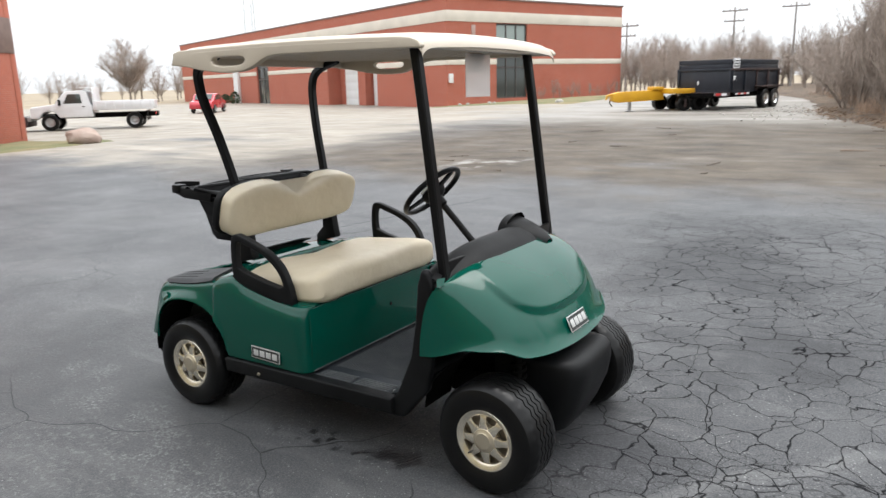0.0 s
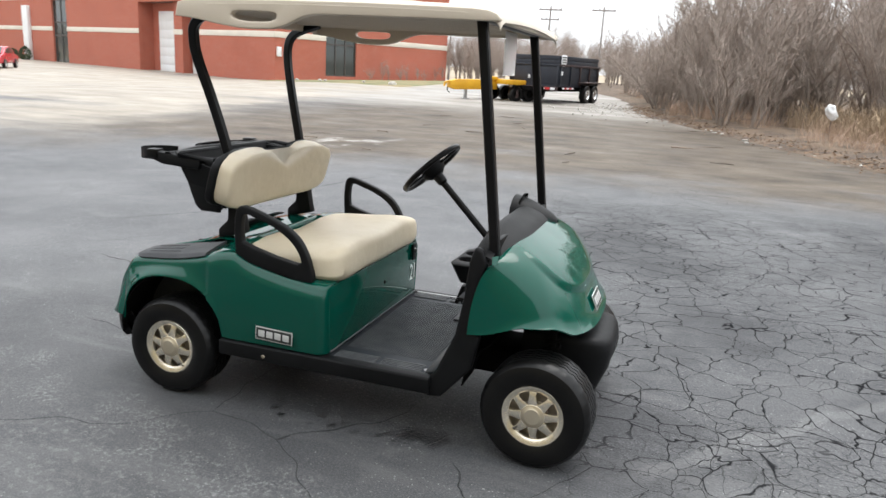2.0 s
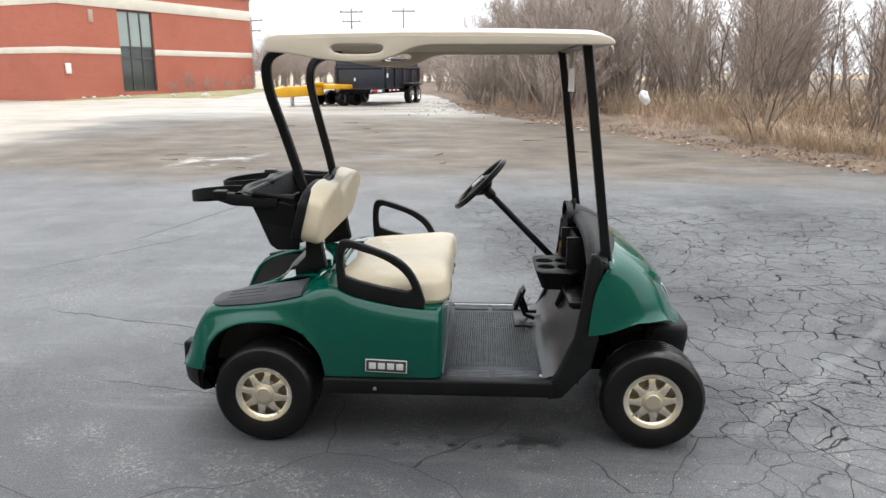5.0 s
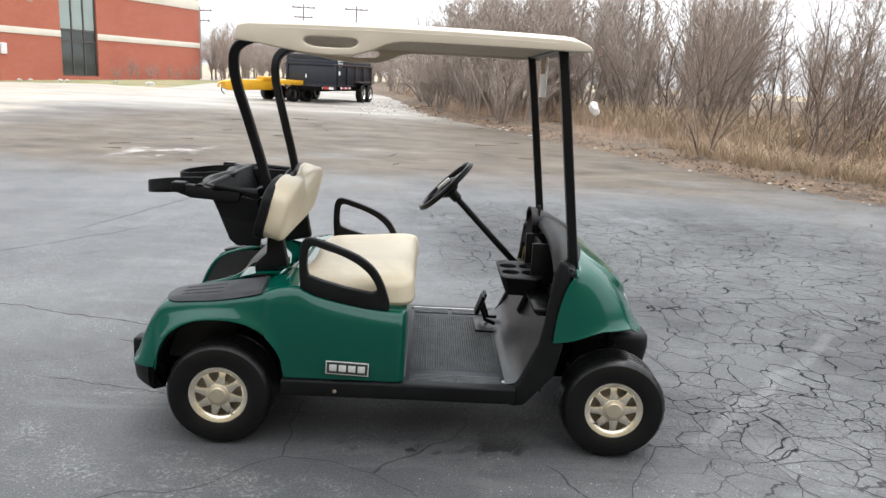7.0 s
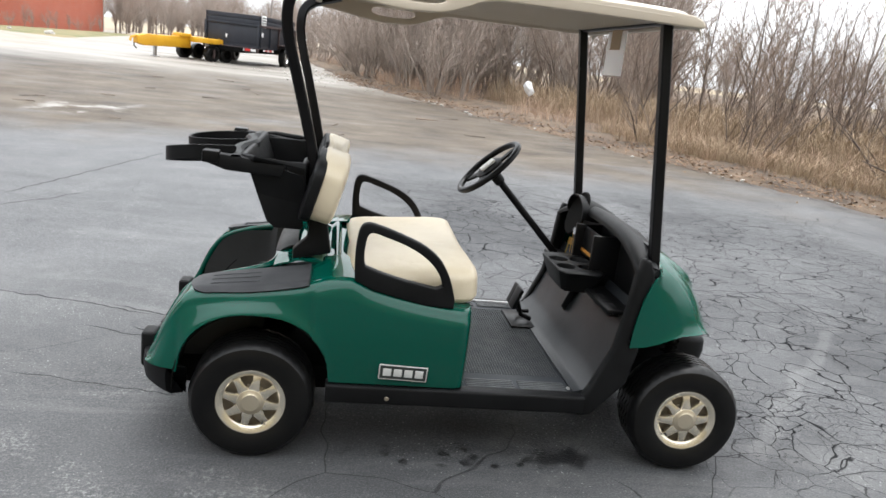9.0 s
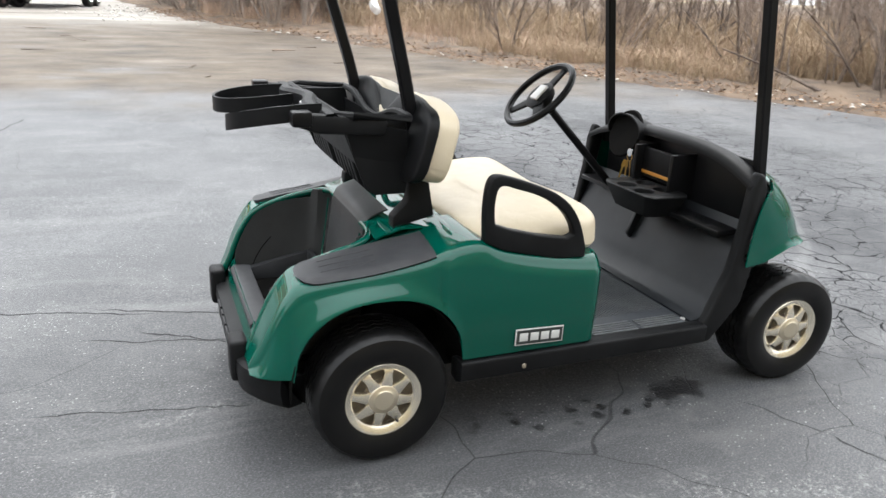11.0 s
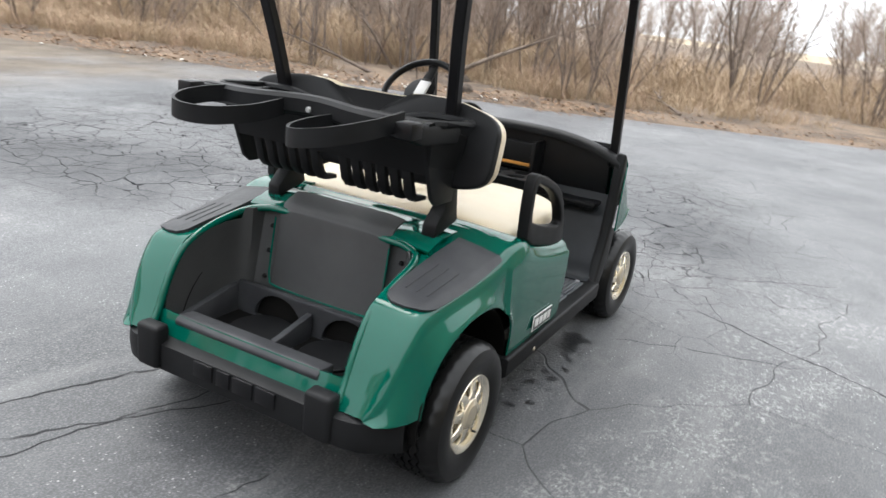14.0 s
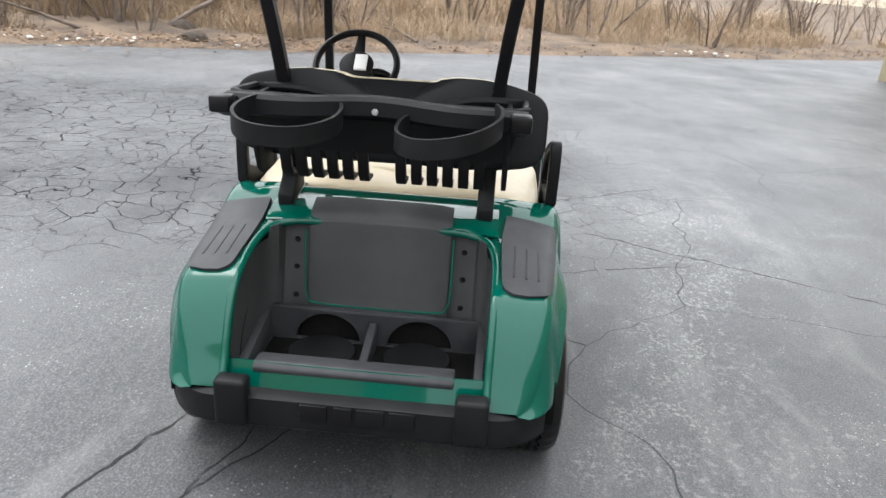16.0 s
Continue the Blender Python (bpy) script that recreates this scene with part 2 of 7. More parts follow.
    for a, b, w in (((-2.5, 3.1), (-1.7, 6.1), 0.014), ((-2.8, 2.2), (-1.8, 3.7), 0.012), ((-2.1, 1.2), (-0.6, 0.8), 0.010), ((2.2, -0.75), (1.35, -2.5), 0.010), ((2.6, -0.6), (3.3, -1.6), 0.009),
                    ((-1.0, 0.62), (-0.05, 0.36), 0.008), ((-0.95, 0.95), (0.0, 0.60), 0.010), ((-0.75, 0.66), (-0.05, 0.22), 0.008), ((1.4, -0.6), (1.75, -1.5), 0.007), ((2.1, 1.9), (4.4, 2.2), 0.010), ((-1.1, 0.04), (-0.3, -0.12), 0.006)):
        long = n.math("MAXIMUM", long, n.math("MULTIPLY", n.math("MULTIPLY", trace(a, b, w * 0.9, 0.016, 6.0), 0.85), n.band(n.noise(3.0, 4, 0.6, p), 0.30, 0.44)))
    crack = n.math("MAXIMUM", n.math("MAXIMUM", net, wide), long)
    crack = n.math("MULTIPLY", crack, n.band(n.noise(6, 3, 0.6, p), 0.16, 0.34))
    crack = n.math("MULTIPLY", crack, n.band(y, 22.0, 12.0))
    # a darker tarry stretch amid the net, and pale scraped streaks
    tar = n.math("MULTIPLY", net_zone, n.band(n.noise(0.8, 5, 0.65, n.warp(p, 1.0, 0.6)), 0.44, 0.60))
    base = n.mix(n.math("MULTIPLY", net_zone, 0.18), base, (0.022, 0.023, 0.026))
    base = n.mix(n.math("MULTIPLY", tar, 0.6), base, (0.022, 0.023, 0.026))
    scrape = n.math("MULTIPLY", trace((1.95, -0.6), (3.9, 1.5), 0.06, 0.03), 0.34)
    for a, b, w in (((-0.4, -0.85), (1.5, -1.25), 0.20), ((1.3, -1.85), (3.9, -1.95), 0.2), ((0.9, -1.1), (1.9, -1.8), 0.14), ((-1.2, -0.45), (-0.3, -0.95), 0.16), ((-0.8, -0.2), (-0.2, -0.08), 0.05)):
        scrape = n.math("MAXIMUM", scrape, n.math("MULTIPLY", trace(a, b, w, 0.12, 1.8), n.math("MULTIPLY", n.band(n.noise(48, 4, 0.8, p), 0.47, 0.62), n.band(n.noise(5, 5, 0.7, p), 0.40, 0.58))))
    base = n.mix(n.math("MULTIPLY", scrape, 0.32), base, (0.36, 0.36, 0.355))
    # wispy sweeping marks
    wisps = n.noise(1.4, 6, 0.65, n.scaled(n.warp(p, 0.5, 0.9), (0.45, 2.6, 1)))
    base = n.mix(n.math("MULTIPLY", n.band(wisps, 0.54, 0.70), 0.22), base, (0.17, 0.17, 0.17))
    base = n.mix(n.math("MULTIPLY", n.band(wisps, 0.44, 0.30), 0.30), base, (0.025, 0.026, 0.028))
    base = n.mix(n.math("MULTIPLY", crack, 0.86), base, (0.010, 0.010, 0.011))
    # dry fields far from the lot
    span = n.math("SQRT", n.math("ADD", n.math("MULTIPLY", x, x), n.math("MULTIPLY", y, y)))
    base = n.mix(n.band(n.math("ADD", span, n.math("MULTIPLY", n.noise(0.05, 3, 0.5, p), 25.0)), 95.0, 112.0), base, n.ramp(n.noise(0.08, 5, 0.6, p), [(0.3, (0.20, 0.155, 0.10)), (0.7, (0.33, 0.26, 0.165))]))
    # oil drips under the cart
    dx, dy = n.math("SUBTRACT", x, 1.24), n.math("SUBTRACT", y, -0.50)
    d = n.math("SQRT", n.math("ADD", n.math("MULTIPLY", dx, dx), n.math("MULTIPLY", n.math("MULTIPLY", dy, dy), 4.0)))
    d = n.math("ADD", d, n.math("MULTIPLY", n.math("SUBTRACT", n.noise(16, 5, 0.75, p), 0.5), 0.5))
    oil = n.band(d, 0.16, 0.10)
    row = n.math("MULTIPLY", n.band(n.math("ABSOLUTE", n.math("ADD", n.math("SUBTRACT", y, -0.50), n.math("MULTIPLY", x, 0.03))), 0.14, 0.04), n.math("MULTIPLY", n.band(x, 0.2, 0.4), n.band(x, 1.3, 1.1)))
    row = n.math("MULTIPLY", row, n.band(n.voronoi(13, "F1", n.warp(p, 20, 0.05)), 0.34, 0.22))
    oil = n.math("MAXIMUM", oil, row)
    base = n.mix(n.math("MULTIPLY", oil, 0.85), base, (0.010, 0.010, 0.011))
    rough = n.ramp(n.noise(0.8, 5, 0.6, p), [(0.3, 0.48), (0.7, 0.68)])
    rough = n.mix(oil, rough, (0.3, 0.3, 0.3))
    height = n.math("SUBTRACT", n.math("ADD", n.math("MULTIPLY", grain, 0.35), n.math("MULTIPLY", stones, 0.4)), n.math("MULTIPLY", crack, 2.0))
    n.put(n.math("MULTIPLY", n.math("SUBTRACT", 1.0, n.math("MAXIMUM", crack, n.math("MAXIMUM", n.math("MULTIPLY", sand, 0.7), n.math("MULTIPLY", net_zone, 0.4)))), 0.33), n.b.inputs["Specular IOR Level"])
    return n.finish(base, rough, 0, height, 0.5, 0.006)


M = {}
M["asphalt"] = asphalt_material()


def paint_material():
    n = Nodes("green_paint")
    flakes = n.noise(700, 2)
    dust = n.band(n.noise(2.2, 6, 0.65), 0.5, 0.85)
    colour = n.mix(n.math("MULTIPLY", flakes, 0.3), (0.0, 0.060, 0.041), (0.0, 0.076, 0.052))
    colour = n.mix(n.math("MULTIPLY", dust, 0.03), colour, (0.06, 0.11, 0.09))
    n.b.inputs["Coat IOR"].default_value = 1.43
    rough = n.math("ADD", n.math("MULTIPLY", dust, 0.06), 0.09)
    return n.finish(colour, rough, 0, n.noise(14, 3), 0.02, 0.002, coat=1.0, spec=0.0)


M["green"] = paint_material()
M["black"] = simple("black_plastic", (0.0055, 0.0057, 0.0063), (0.009, 0.0094, 0.0102), 0.5, fine=420, bump=0.25, depth=0.0008, big=5, spec=0.14)
M["liner"] = simple("charcoal_liner", (0.034, 0.035, 0.036), (0.045, 0.046, 0.047), 0.5, fine=300, bump=0.35, depth=0.001, big=4, spec=0.25)
M["pad"] = simple("grey_black_pad", (0.026, 0.027, 0.030), (0.038, 0.039, 0.042), 0.5, fine=260, bump=0.35, depth=0.001, big=9, spec=0.22)
M["mat"] = simple("grey_rubber_mat", (0.026, 0.030, 0.036), (0.036, 0.040, 0.047), 0.42, fine=260, bump=0.3, depth=0.001, big=6, spec=0.22)
M["toe"] = simple("dark_moulded_rubber", (0.011, 0.0125, 0.015), (0.018, 0.020, 0.023), 0.36, fine=260, bump=0.25, depth=0.001, big=5, spec=0.22)
M["strip"] = simple("worn_grey_strip", (0.062, 0.066, 0.072), (0.10, 0.105, 0.11), 0.42, fine=200, bump=0.2, depth=0.001, big=14, spec=0.3)
M["steel_black"] = simple("black_painted_steel", (0.005, 0.005, 0.0055), (0.008, 0.008, 0.009), 0.32, fine=150, bump=0.06, depth=0.0006, big=4, spec=0.15)
M["rubber"] = simple("tyre_rubber", (0.004, 0.004, 0.0044), (0.0065, 0.0065, 0.0065), 0.33, fine=120, bump=0.15, depth=0.001, big=9, spec=0.24)
M["gold"] = simple("champagne_metal_paint", (0.86, 0.79, 0.65), (0.92, 0.85, 0.72), 0.24, metal=0.9, fine=220, bump=0.04, depth=0.0005, big=12)
# darker copy of the rim gold; the cap's shading is put into it
M["bronze"] = simple("bronze_hub_paint", (0.66, 0.58, 0.44), (0.72, 0.64, 0.50), 0.3, metal=0.8, fine=220, bump=0.04, depth=0.0005, big=12)
# shaded copy of the gold: shade behind the spokes is in the colour
M["gold_shaded"] = simple("dark_hub_metal", (0.20, 0.17, 0.13), (0.26, 0.225, 0.17), 0.5, metal=0.4, big=10)
# near-black underbody; also paints shade into the tray and cup holes
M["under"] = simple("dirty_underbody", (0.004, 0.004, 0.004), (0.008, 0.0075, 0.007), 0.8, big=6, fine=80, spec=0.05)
M["chrome"] = simple("chrome", (0.75, 0.75, 0.75), (0.8, 0.8, 0.8), 0.15, metal=1.0, bump=0.0)
M["badge"] = simple("silver_badge", (0.62, 0.63, 0.62), (0.70, 0.70, 0.69), 0.35, metal=0.3, fine=200, bump=0.02)
M["badge_dark"] = simple("dark_badge_ink", (0.02, 0.025, 0.024), (0.03, 0.035, 0.034), 0.4, bump=0.0)
M["brass"] = simple("brass_keys", (0.65, 0.42, 0.12), (0.5, 0.3, 0.08), 0.3, metal=0.9, big=30)
M["orange"] = simple("orange_strip", (0.55, 0.22, 0.03), (0.6, 0.28, 0.05), 0.5)
M["card"] = simple("tan_card", (0.50, 0.38, 0.26), (0.44, 0.33, 0.22), 0.8, bump=0.05)
M["paper"] = simple("white_paper", (0.72, 0.73, 0.74), (0.78, 0.78, 0.78), 0.7, bump=0.05)
M["canopy"] = simple("cream_moulded_plastic", (0.55, 0.475, 0.385), (0.59, 0.515, 0.42), 0.42, fine=250, bump=0.06, depth=0.0006, big=2)


def vinyl():
    n = Nodes("cream_vinyl")
    folds = n.noise(7, 4, 0.5, n.warp(n.co, 3, 0.15))
    grain = n.voronoi(420, "F1")
    colour = n.mix(n.band(n.noise(3, 5), 0.4, 0.75), (0.60, 0.52, 0.385), (0.53, 0.45, 0.32))
    h = n.math("ADD", n.math("MULTIPLY", folds, 6.0), n.math("MULTIPLY", grain, 0.12))
    return n.finish(colour, 0.42, 0, h, 0.35, 0.004)


M["vinyl"] = vinyl()
def grass_material(name, a, b):
    n = Nodes(name)
    colour = n.mix(n.island(), a, b)
    return n.finish(colour, 0.85)


M["brick"] = brick_material("red_brick", (0.42, 0.115, 0.068), (0.36, 0.095, 0.058), (0.38, 0.19, 0.145))
M["stripe"] = simple("cream_concrete_band", (0.70, 0.64, 0.55), (0.62, 0.57, 0.49), 0.85, big=0.6, fine=20)
M["coping"] = simple("brown_coping", (0.14, 0.09, 0.075), (0.18, 0.12, 0.1), 0.6)
M["door_white"] = simple("white_door_paint", (0.76, 0.76, 0.75), (0.70, 0.70, 0.69), 0.55, big=0.8)
M["frame_dark"] = simple("dark_window_frame", (0.05, 0.045, 0.04), (0.07, 0.06, 0.055), 0.5)
M["boarding"] = simple("pink_grey_boarding", (0.46, 0.33, 0.29), (0.40, 0.28, 0.25), 0.85, big=1.2)
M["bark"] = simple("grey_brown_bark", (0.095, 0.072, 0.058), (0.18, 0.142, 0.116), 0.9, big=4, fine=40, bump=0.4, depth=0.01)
# paler than the near bark and twigs: distance haze is painted into both
M["hazy_bark"] = simple("far_grey_bark", (0.23, 0.188, 0.158), (0.30, 0.252, 0.216), 0.9, big=2, fine=30)
M["hazy_twig"] = simple("far_grey_twigs", (0.37, 0.302, 0.258), (0.31, 0.258, 0.225), 0.9, big=2, fine=30)
M["dark_soil"] = simple("dark_leafy_soil", (0.035, 0.026, 0.02), (0.07, 0.05, 0.035), 0.95, big=6, fine=40, bump=0.8, depth=0.02)
M["evergreen"] = grass_material("dark_evergreen", (0.02, 0.04, 0.018), (0.045, 0.075, 0.03))
M["twig"] = simple("brown_twigs", (0.27, 0.200, 0.156), (0.19, 0.145, 0.117), 0.9, big=2, fine=30)
M["boulder"] = simple("pinkish_boulder", (0.33, 0.24, 0.20), (0.42, 0.33, 0.28), 0.9, big=2, fine=18, bump=0.5, depth=0.03)
M["stone"] = simple("pale_rubble", (0.55, 0.53, 0.49), (0.36, 0.34, 0.31), 0.9, big=5, fine=30)
M["truck_white"] = simple("white_vehicle_paint", (0.75, 0.76, 0.77), (0.70, 0.71, 0.72), 0.3, bump=0.02, coat=0.4)
M["navy"] = simple("navy_trailer_paint", (0.008, 0.011, 0.019), (0.014, 0.018, 0.027), 0.5, big=1.5, fine=30)
M["maroon"] = simple("rusty_dark_steel", (0.055, 0.030, 0.028), (0.035, 0.025, 0.025), 0.6)
M["yellow"] = simple("yellow_machine_paint", (0.66, 0.35, 0.015), (0.58, 0.29, 0.012), 0.45, big=1.5)
M["red"] = simple("red_car_paint", (0.50, 0.035, 0.05), (0.45, 0.03, 0.045), 0.25, bump=0.02, coat=0.6)
M["grey_metal"] = simple("galvanised_grey_metal", (0.35, 0.35, 0.35), (0.45, 0.45, 0.45), 0.45, metal=0.6)
M["pole_wood"] = simple("weathered_pole_wood", (0.26, 0.235, 0.215), (0.32, 0.29, 0.27), 0.9)
M["red_lens"] = simple("red_reflector", (0.55, 0.03, 0.03), (0.5, 0.03, 0.03), 0.3)


M["dry_grass"] = grass_material("dry_tan_grass", (0.22, 0.155, 0.10), (0.38, 0.285, 0.185))
M["bramble"] = grass_material("reddish_brown_bramble", (0.31, 0.20, 0.14), (0.48, 0.35, 0.255))
M["litter"] = grass_material("brown_leaf_litter", (0.11, 0.066, 0.040), (0.26, 0.165, 0.10))
M["lawn"] = simple("winter_lawn", (0.13, 0.14, 0.06), (0.24, 0.19, 0.10), 0.95, big=0.5, fine=14, bump=0.6, depth=0.03)
M["verge"] = simple("leafy_verge_soil", (0.070, 0.050, 0.036), (0.150, 0.105, 0.070), 0.95, big=1.6, fine=22, bump=0.8, depth=0.03)
M["field"] = simple("dry_field", (0.36, 0.27, 0.165), (0.26, 0.20, 0.13), 0.95, big=0.4, fine=9, bump=0.6, depth=0.05)


def glass_material(name, tint):
    n = Nodes(name)
    n.b.inputs["IOR"].default_value = 1.5
    return n.finish(n.mix(n.noise(0.4, 3), tint, tuple(c * 0.7 for c in tint)), 0.06, 0, spec=0.8)


M["glass"] = glass_material("dark_window_glass", (0.045, 0.055, 0.052))
M["glass_pale"] = glass_material("pale_tinted_glass", (0.30, 0.36, 0.34))
M["tan_wall"] = brick_material("tan_brick", (0.30, 0.255, 0.155), (0.26, 0.22, 0.13), (0.27, 0.24, 0.19))


def sheet_material():
    n = Nodes("frosted_sheet")
    n.b.inputs["Transmission Weight"].default_value = 0.75
    n.b.inputs["IOR"].default_value = 1.2
    return n.finish((0.9, 0.89, 0.88), 0.45, 0, n.noise(60, 3), 0.1, 0.001)


M["sheet"] = sheet_material()

# ---- shapes ----
def shade(me, angle=35):
    for p in me.polygons:
        p.use_smooth = True
    me.set_sharp_from_angle(angle=radians(angle))


def part(name, bm, material, parent=None, label="", m=None, angle=35):
    """Links a bmesh as one mesh object, under a thing or a part."""
    me = bpy.data.meshes.new(name)
    bm.to_mesh(me)
    bm.free()
    shade(me, angle)
    me.materials.append(material)
    ob = new(name, me)
    if parent:
        ob.parent = parent
    if m is not None:
        ob.matrix_basis = m
    if label:
        ob["label"] = label
    return ob


def again(ob, m, parent=None):
    """Another object on the same mesh."""
    other = new(ob.name.split(".")[0], ob.data)
    other.parent = parent or ob.parent
    other.matrix_basis = m
    if "label" in ob:
        other["label"] = ob["label"]
    return other


def join(bm, other, m=None):
    if m is not None:
        bmesh.ops.transform(other, matrix=m, verts=other.verts)
    me = bpy.data.meshes.new("tmp")
    other.to_mesh(me)
    other.free()
    bm.from_mesh(me)
    bpy.data.meshes.remove(me)
    return bm


def round_edges(bm, width, segments=2, angle=30):
    edges = [e for e in bm.edges if len(e.link_faces) == 2 and e.calc_face_angle(0) > radians(angle)]
    if width > 0 and edges:
        bmesh.ops.bevel(bm, geom=edges, offset=width, segments=segments, affect="EDGES", profile=0.5, clamp_overlap=True)
    return bm


def box(c, s, bevel=0.0, segments=2, m=None):
    bm = bmesh.new()
    bmesh.ops.create_cube(bm, size=1.0, matrix=Matrix.Translation(c) @ Matrix.Diagonal((*s, 1)))
    round_edges(bm, bevel, segments)
    if m is not None:
        bmesh.ops.transform(bm, matrix=m, verts=bm.verts)
    return bm


def place3(axis, a, b, c):
    """A point from two coordinates in the plane and one across it."""
    return {"y": (a, c, b), "x": (c, a, b), "z": (a, b, c)}[axis]


def prism(outline, axis, lo, hi, holes=(), bevel=0.0, segments=2):
    """An outline, with holes, given thickness along an axis."""
    bm = bmesh.new()
    edges = []
    for loop in (outline, *holes):
        vs = [bm.verts.new(place3(axis, a, b, lo)) for a, b in loop]
        edges += [bm.edges.new((vs[i], vs[(i + 1) % len(vs)])) for i in range(len(vs))]
    if holes:
        bmesh.ops.triangle_fill(bm, use_beauty=True, use_dissolve=False, edges=edges)
    else:
        bm.faces.new(list(bm.verts))
    made = bmesh.ops.extrude_face_region(bm, geom=list(bm.faces))
    shift = Vector(place3(axis, 0, 0, hi - lo))
    bmesh.ops.translate(bm, vec=shift, verts=[v for v in made["geom"] if isinstance(v, bmesh.types.BMVert)])
    bmesh.ops.recalc_face_normals(bm, faces=bm.faces)
    round_edges(bm, bevel, segments)
    return bm


def smooth_line(points, steps=6, closed=False):
    """A curve through the points (Catmull-Rom)."""
    p = [Vector(q) for q in points]
    n = len(p)
    out = []
    for i in range(n if closed else n - 1):
        a, b, c, d = (p[(i + k) % n] if closed else p[min(max(i + k, 0), n - 1)] for k in (-1, 0, 1, 2))
        for s in range(steps):
            t = s / steps
            out.append(0.5 * ((2 * b) + (c - a) * t + (2 * a - 5 * b + 4 * c - d) * t * t + (3 * b - a - 3 * c + d) * t ** 3))
    if not closed:
        out.append(p[-1])
    return out


def tube(points, radius, sides=10, closed=False, square=False, flat=None):
    """A bar along a line: round, square, or flat (across, thick)."""
    p = [Vector(q) for q in points]
    n = len(p)
    bm = bmesh.new()
    rings = []
    up = None
    for i in range(n):
        a = p[(i - 1) % n] if closed or i else p[0]
        b = p[(i + 1) % n] if closed or i < n - 1 else p[-1]
        d = (b - a).normalized()
        if up is None:
            up = Vector((0, 1, 0)) if abs(d.y) < 0.9 else Vector((0, 0, 1))
        u = (up - d * up.dot(d)).normalized()
        up = u
        v = d.cross(u)
        r = radius[i] if isinstance(radius, (list, tuple)) else radius
        if square or flat:
            w, h = flat or (r, r)
            c = 0.28 * min(w, h)
            prof = [(w, h - c), (w - c, h), (-w + c, h), (-w, h - c), (-w, -h + c), (-w + c, -h), (w - c, -h), (w, -h + c)]
            ring = [bm.verts.new(p[i] + u * x + v * y) for x, y in prof]
        else:
            ring = [bm.verts.new(p[i] + (u * math.cos(k * math.tau / sides) + v * math.sin(k * math.tau / sides)) * r) for k in range(sides)]
        rings.append(ring)
    for i in range(n if closed else n - 1):
        a, b = rings[i], rings[(i + 1) % n]
        for k in range(len(a)):
            bm.faces.new((a[k], a[(k + 1) % len(a)], b[(k + 1) % len(a)], b[k]))
    if not closed:
        bm.faces.new(rings[0][::-1])
        bm.faces.new(rings[-1])
    bmesh.ops.recalc_face_normals(bm, faces=bm.faces)
    return bm


def lathe(profile, sides=40, axis="y"):
    """A profile of (radius, along) turned round an axis."""
    bm = bmesh.new()
    rings = []
    for r, h in profile:
        if r < 1e-5:
            rings.append([bm.verts.new(place3(axis, 0, 0, h))])
        else:
            rings.append([bm.verts.new(place3(axis, r * math.cos(k * math.tau / sides), r * math.sin(k * math.tau / sides), h)) for k in range(sides)])
    for a, b in zip(rings, rings[1:]):
        for k in range(sides):
            q = [a[k % len(a)], a[(k + 1) % len(a)], b[(k + 1) % len(b)], b[k % len(b)]]
            q = [v for i, v in enumerate(q) if v not in q[:i]]
            if len(q) > 2:
                bm.faces.new(q)
    bmesh.ops.recalc_face_normals(bm, faces=bm.faces)
    return bm


def sheet(f, us, vs, thick=0.0):
    """A surface through f(u, v); with thickness it becomes a shell."""
    bm = bmesh.new()
    grid = [[bm.verts.new(f(u, v)) for v in vs] for u in us]
    for i in range(len(us) - 1):
        for j in range(len(vs) - 1):
            bm.faces.new((grid[i][j], grid[i + 1][j], grid[i + 1][j + 1], grid[i][j + 1]))
    bmesh.ops.recalc_face_normals(bm, faces=bm.faces)
    if thick:
        bmesh.ops.solidify(bm, geom=list(bm.faces), thickness=thick)
    return bm


def steps(a, b, n):
    return [a + (b - a) * i / (n - 1) for i in range(n)]


def along(table, x):
    """Smooth reading of a table of (x, value), with no overshoot."""
    n = len(table)
    if x <= table[0][0]:
        return table[0][1]
    if x >= table[-1][0]:
        return table[-1][1]
    i = next(k for k in range(n - 1) if x <= table[k + 1][0])

    def rise(k):
        return (table[k + 1][1] - table[k][1]) / (table[k + 1][0] - table[k][0])

    def slope(k):
        if k == 0 or k == n - 1:
            return rise(0) if k == 0 else rise(n - 2)
        a, b = rise(k - 1), rise(k)
        return 0.0 if a * b <= 0 else 2 * a * b / (a + b)

    (x0, p), (x1, q) = table[i], table[i + 1]
    h = x1 - x0
    t = (x - x0) / h
    return (2 * t ** 3 - 3 * t * t + 1) * p + (t ** 3 - 2 * t * t + t) * h * slope(i) + (3 * t * t - 2 * t ** 3) * q + (t ** 3 - t * t) * h * slope(i + 1)


def thing(name, label, category, m=None, group="", kind=""):
    ob = new(name)
    ob.empty_display_size = 0.2
    if m is not None:
        ob.matrix_basis = m
    return tagged(ob, label, category, group, kind)

# ---- ground ----
LEAN = 0.0093


def ground_z(x, y):
    rise = 0.45 * (1 - math.exp(-max(0.0, y - 3) / 28))
    near = math.exp(-((x - 0.8) / 4.0) ** 2)
    k = min(max((-14.0 - x) / 16.0, 0.0), 1.0)
    hollow = -0.5 * k * k * (3 - 2 * k)
    dip = -LEAN * min(max(y + 0.5, 0), 1.15) * (1 if y < 1 else math.exp(-(y - 1) / 1.6))
    return rise + dip * near + hollow


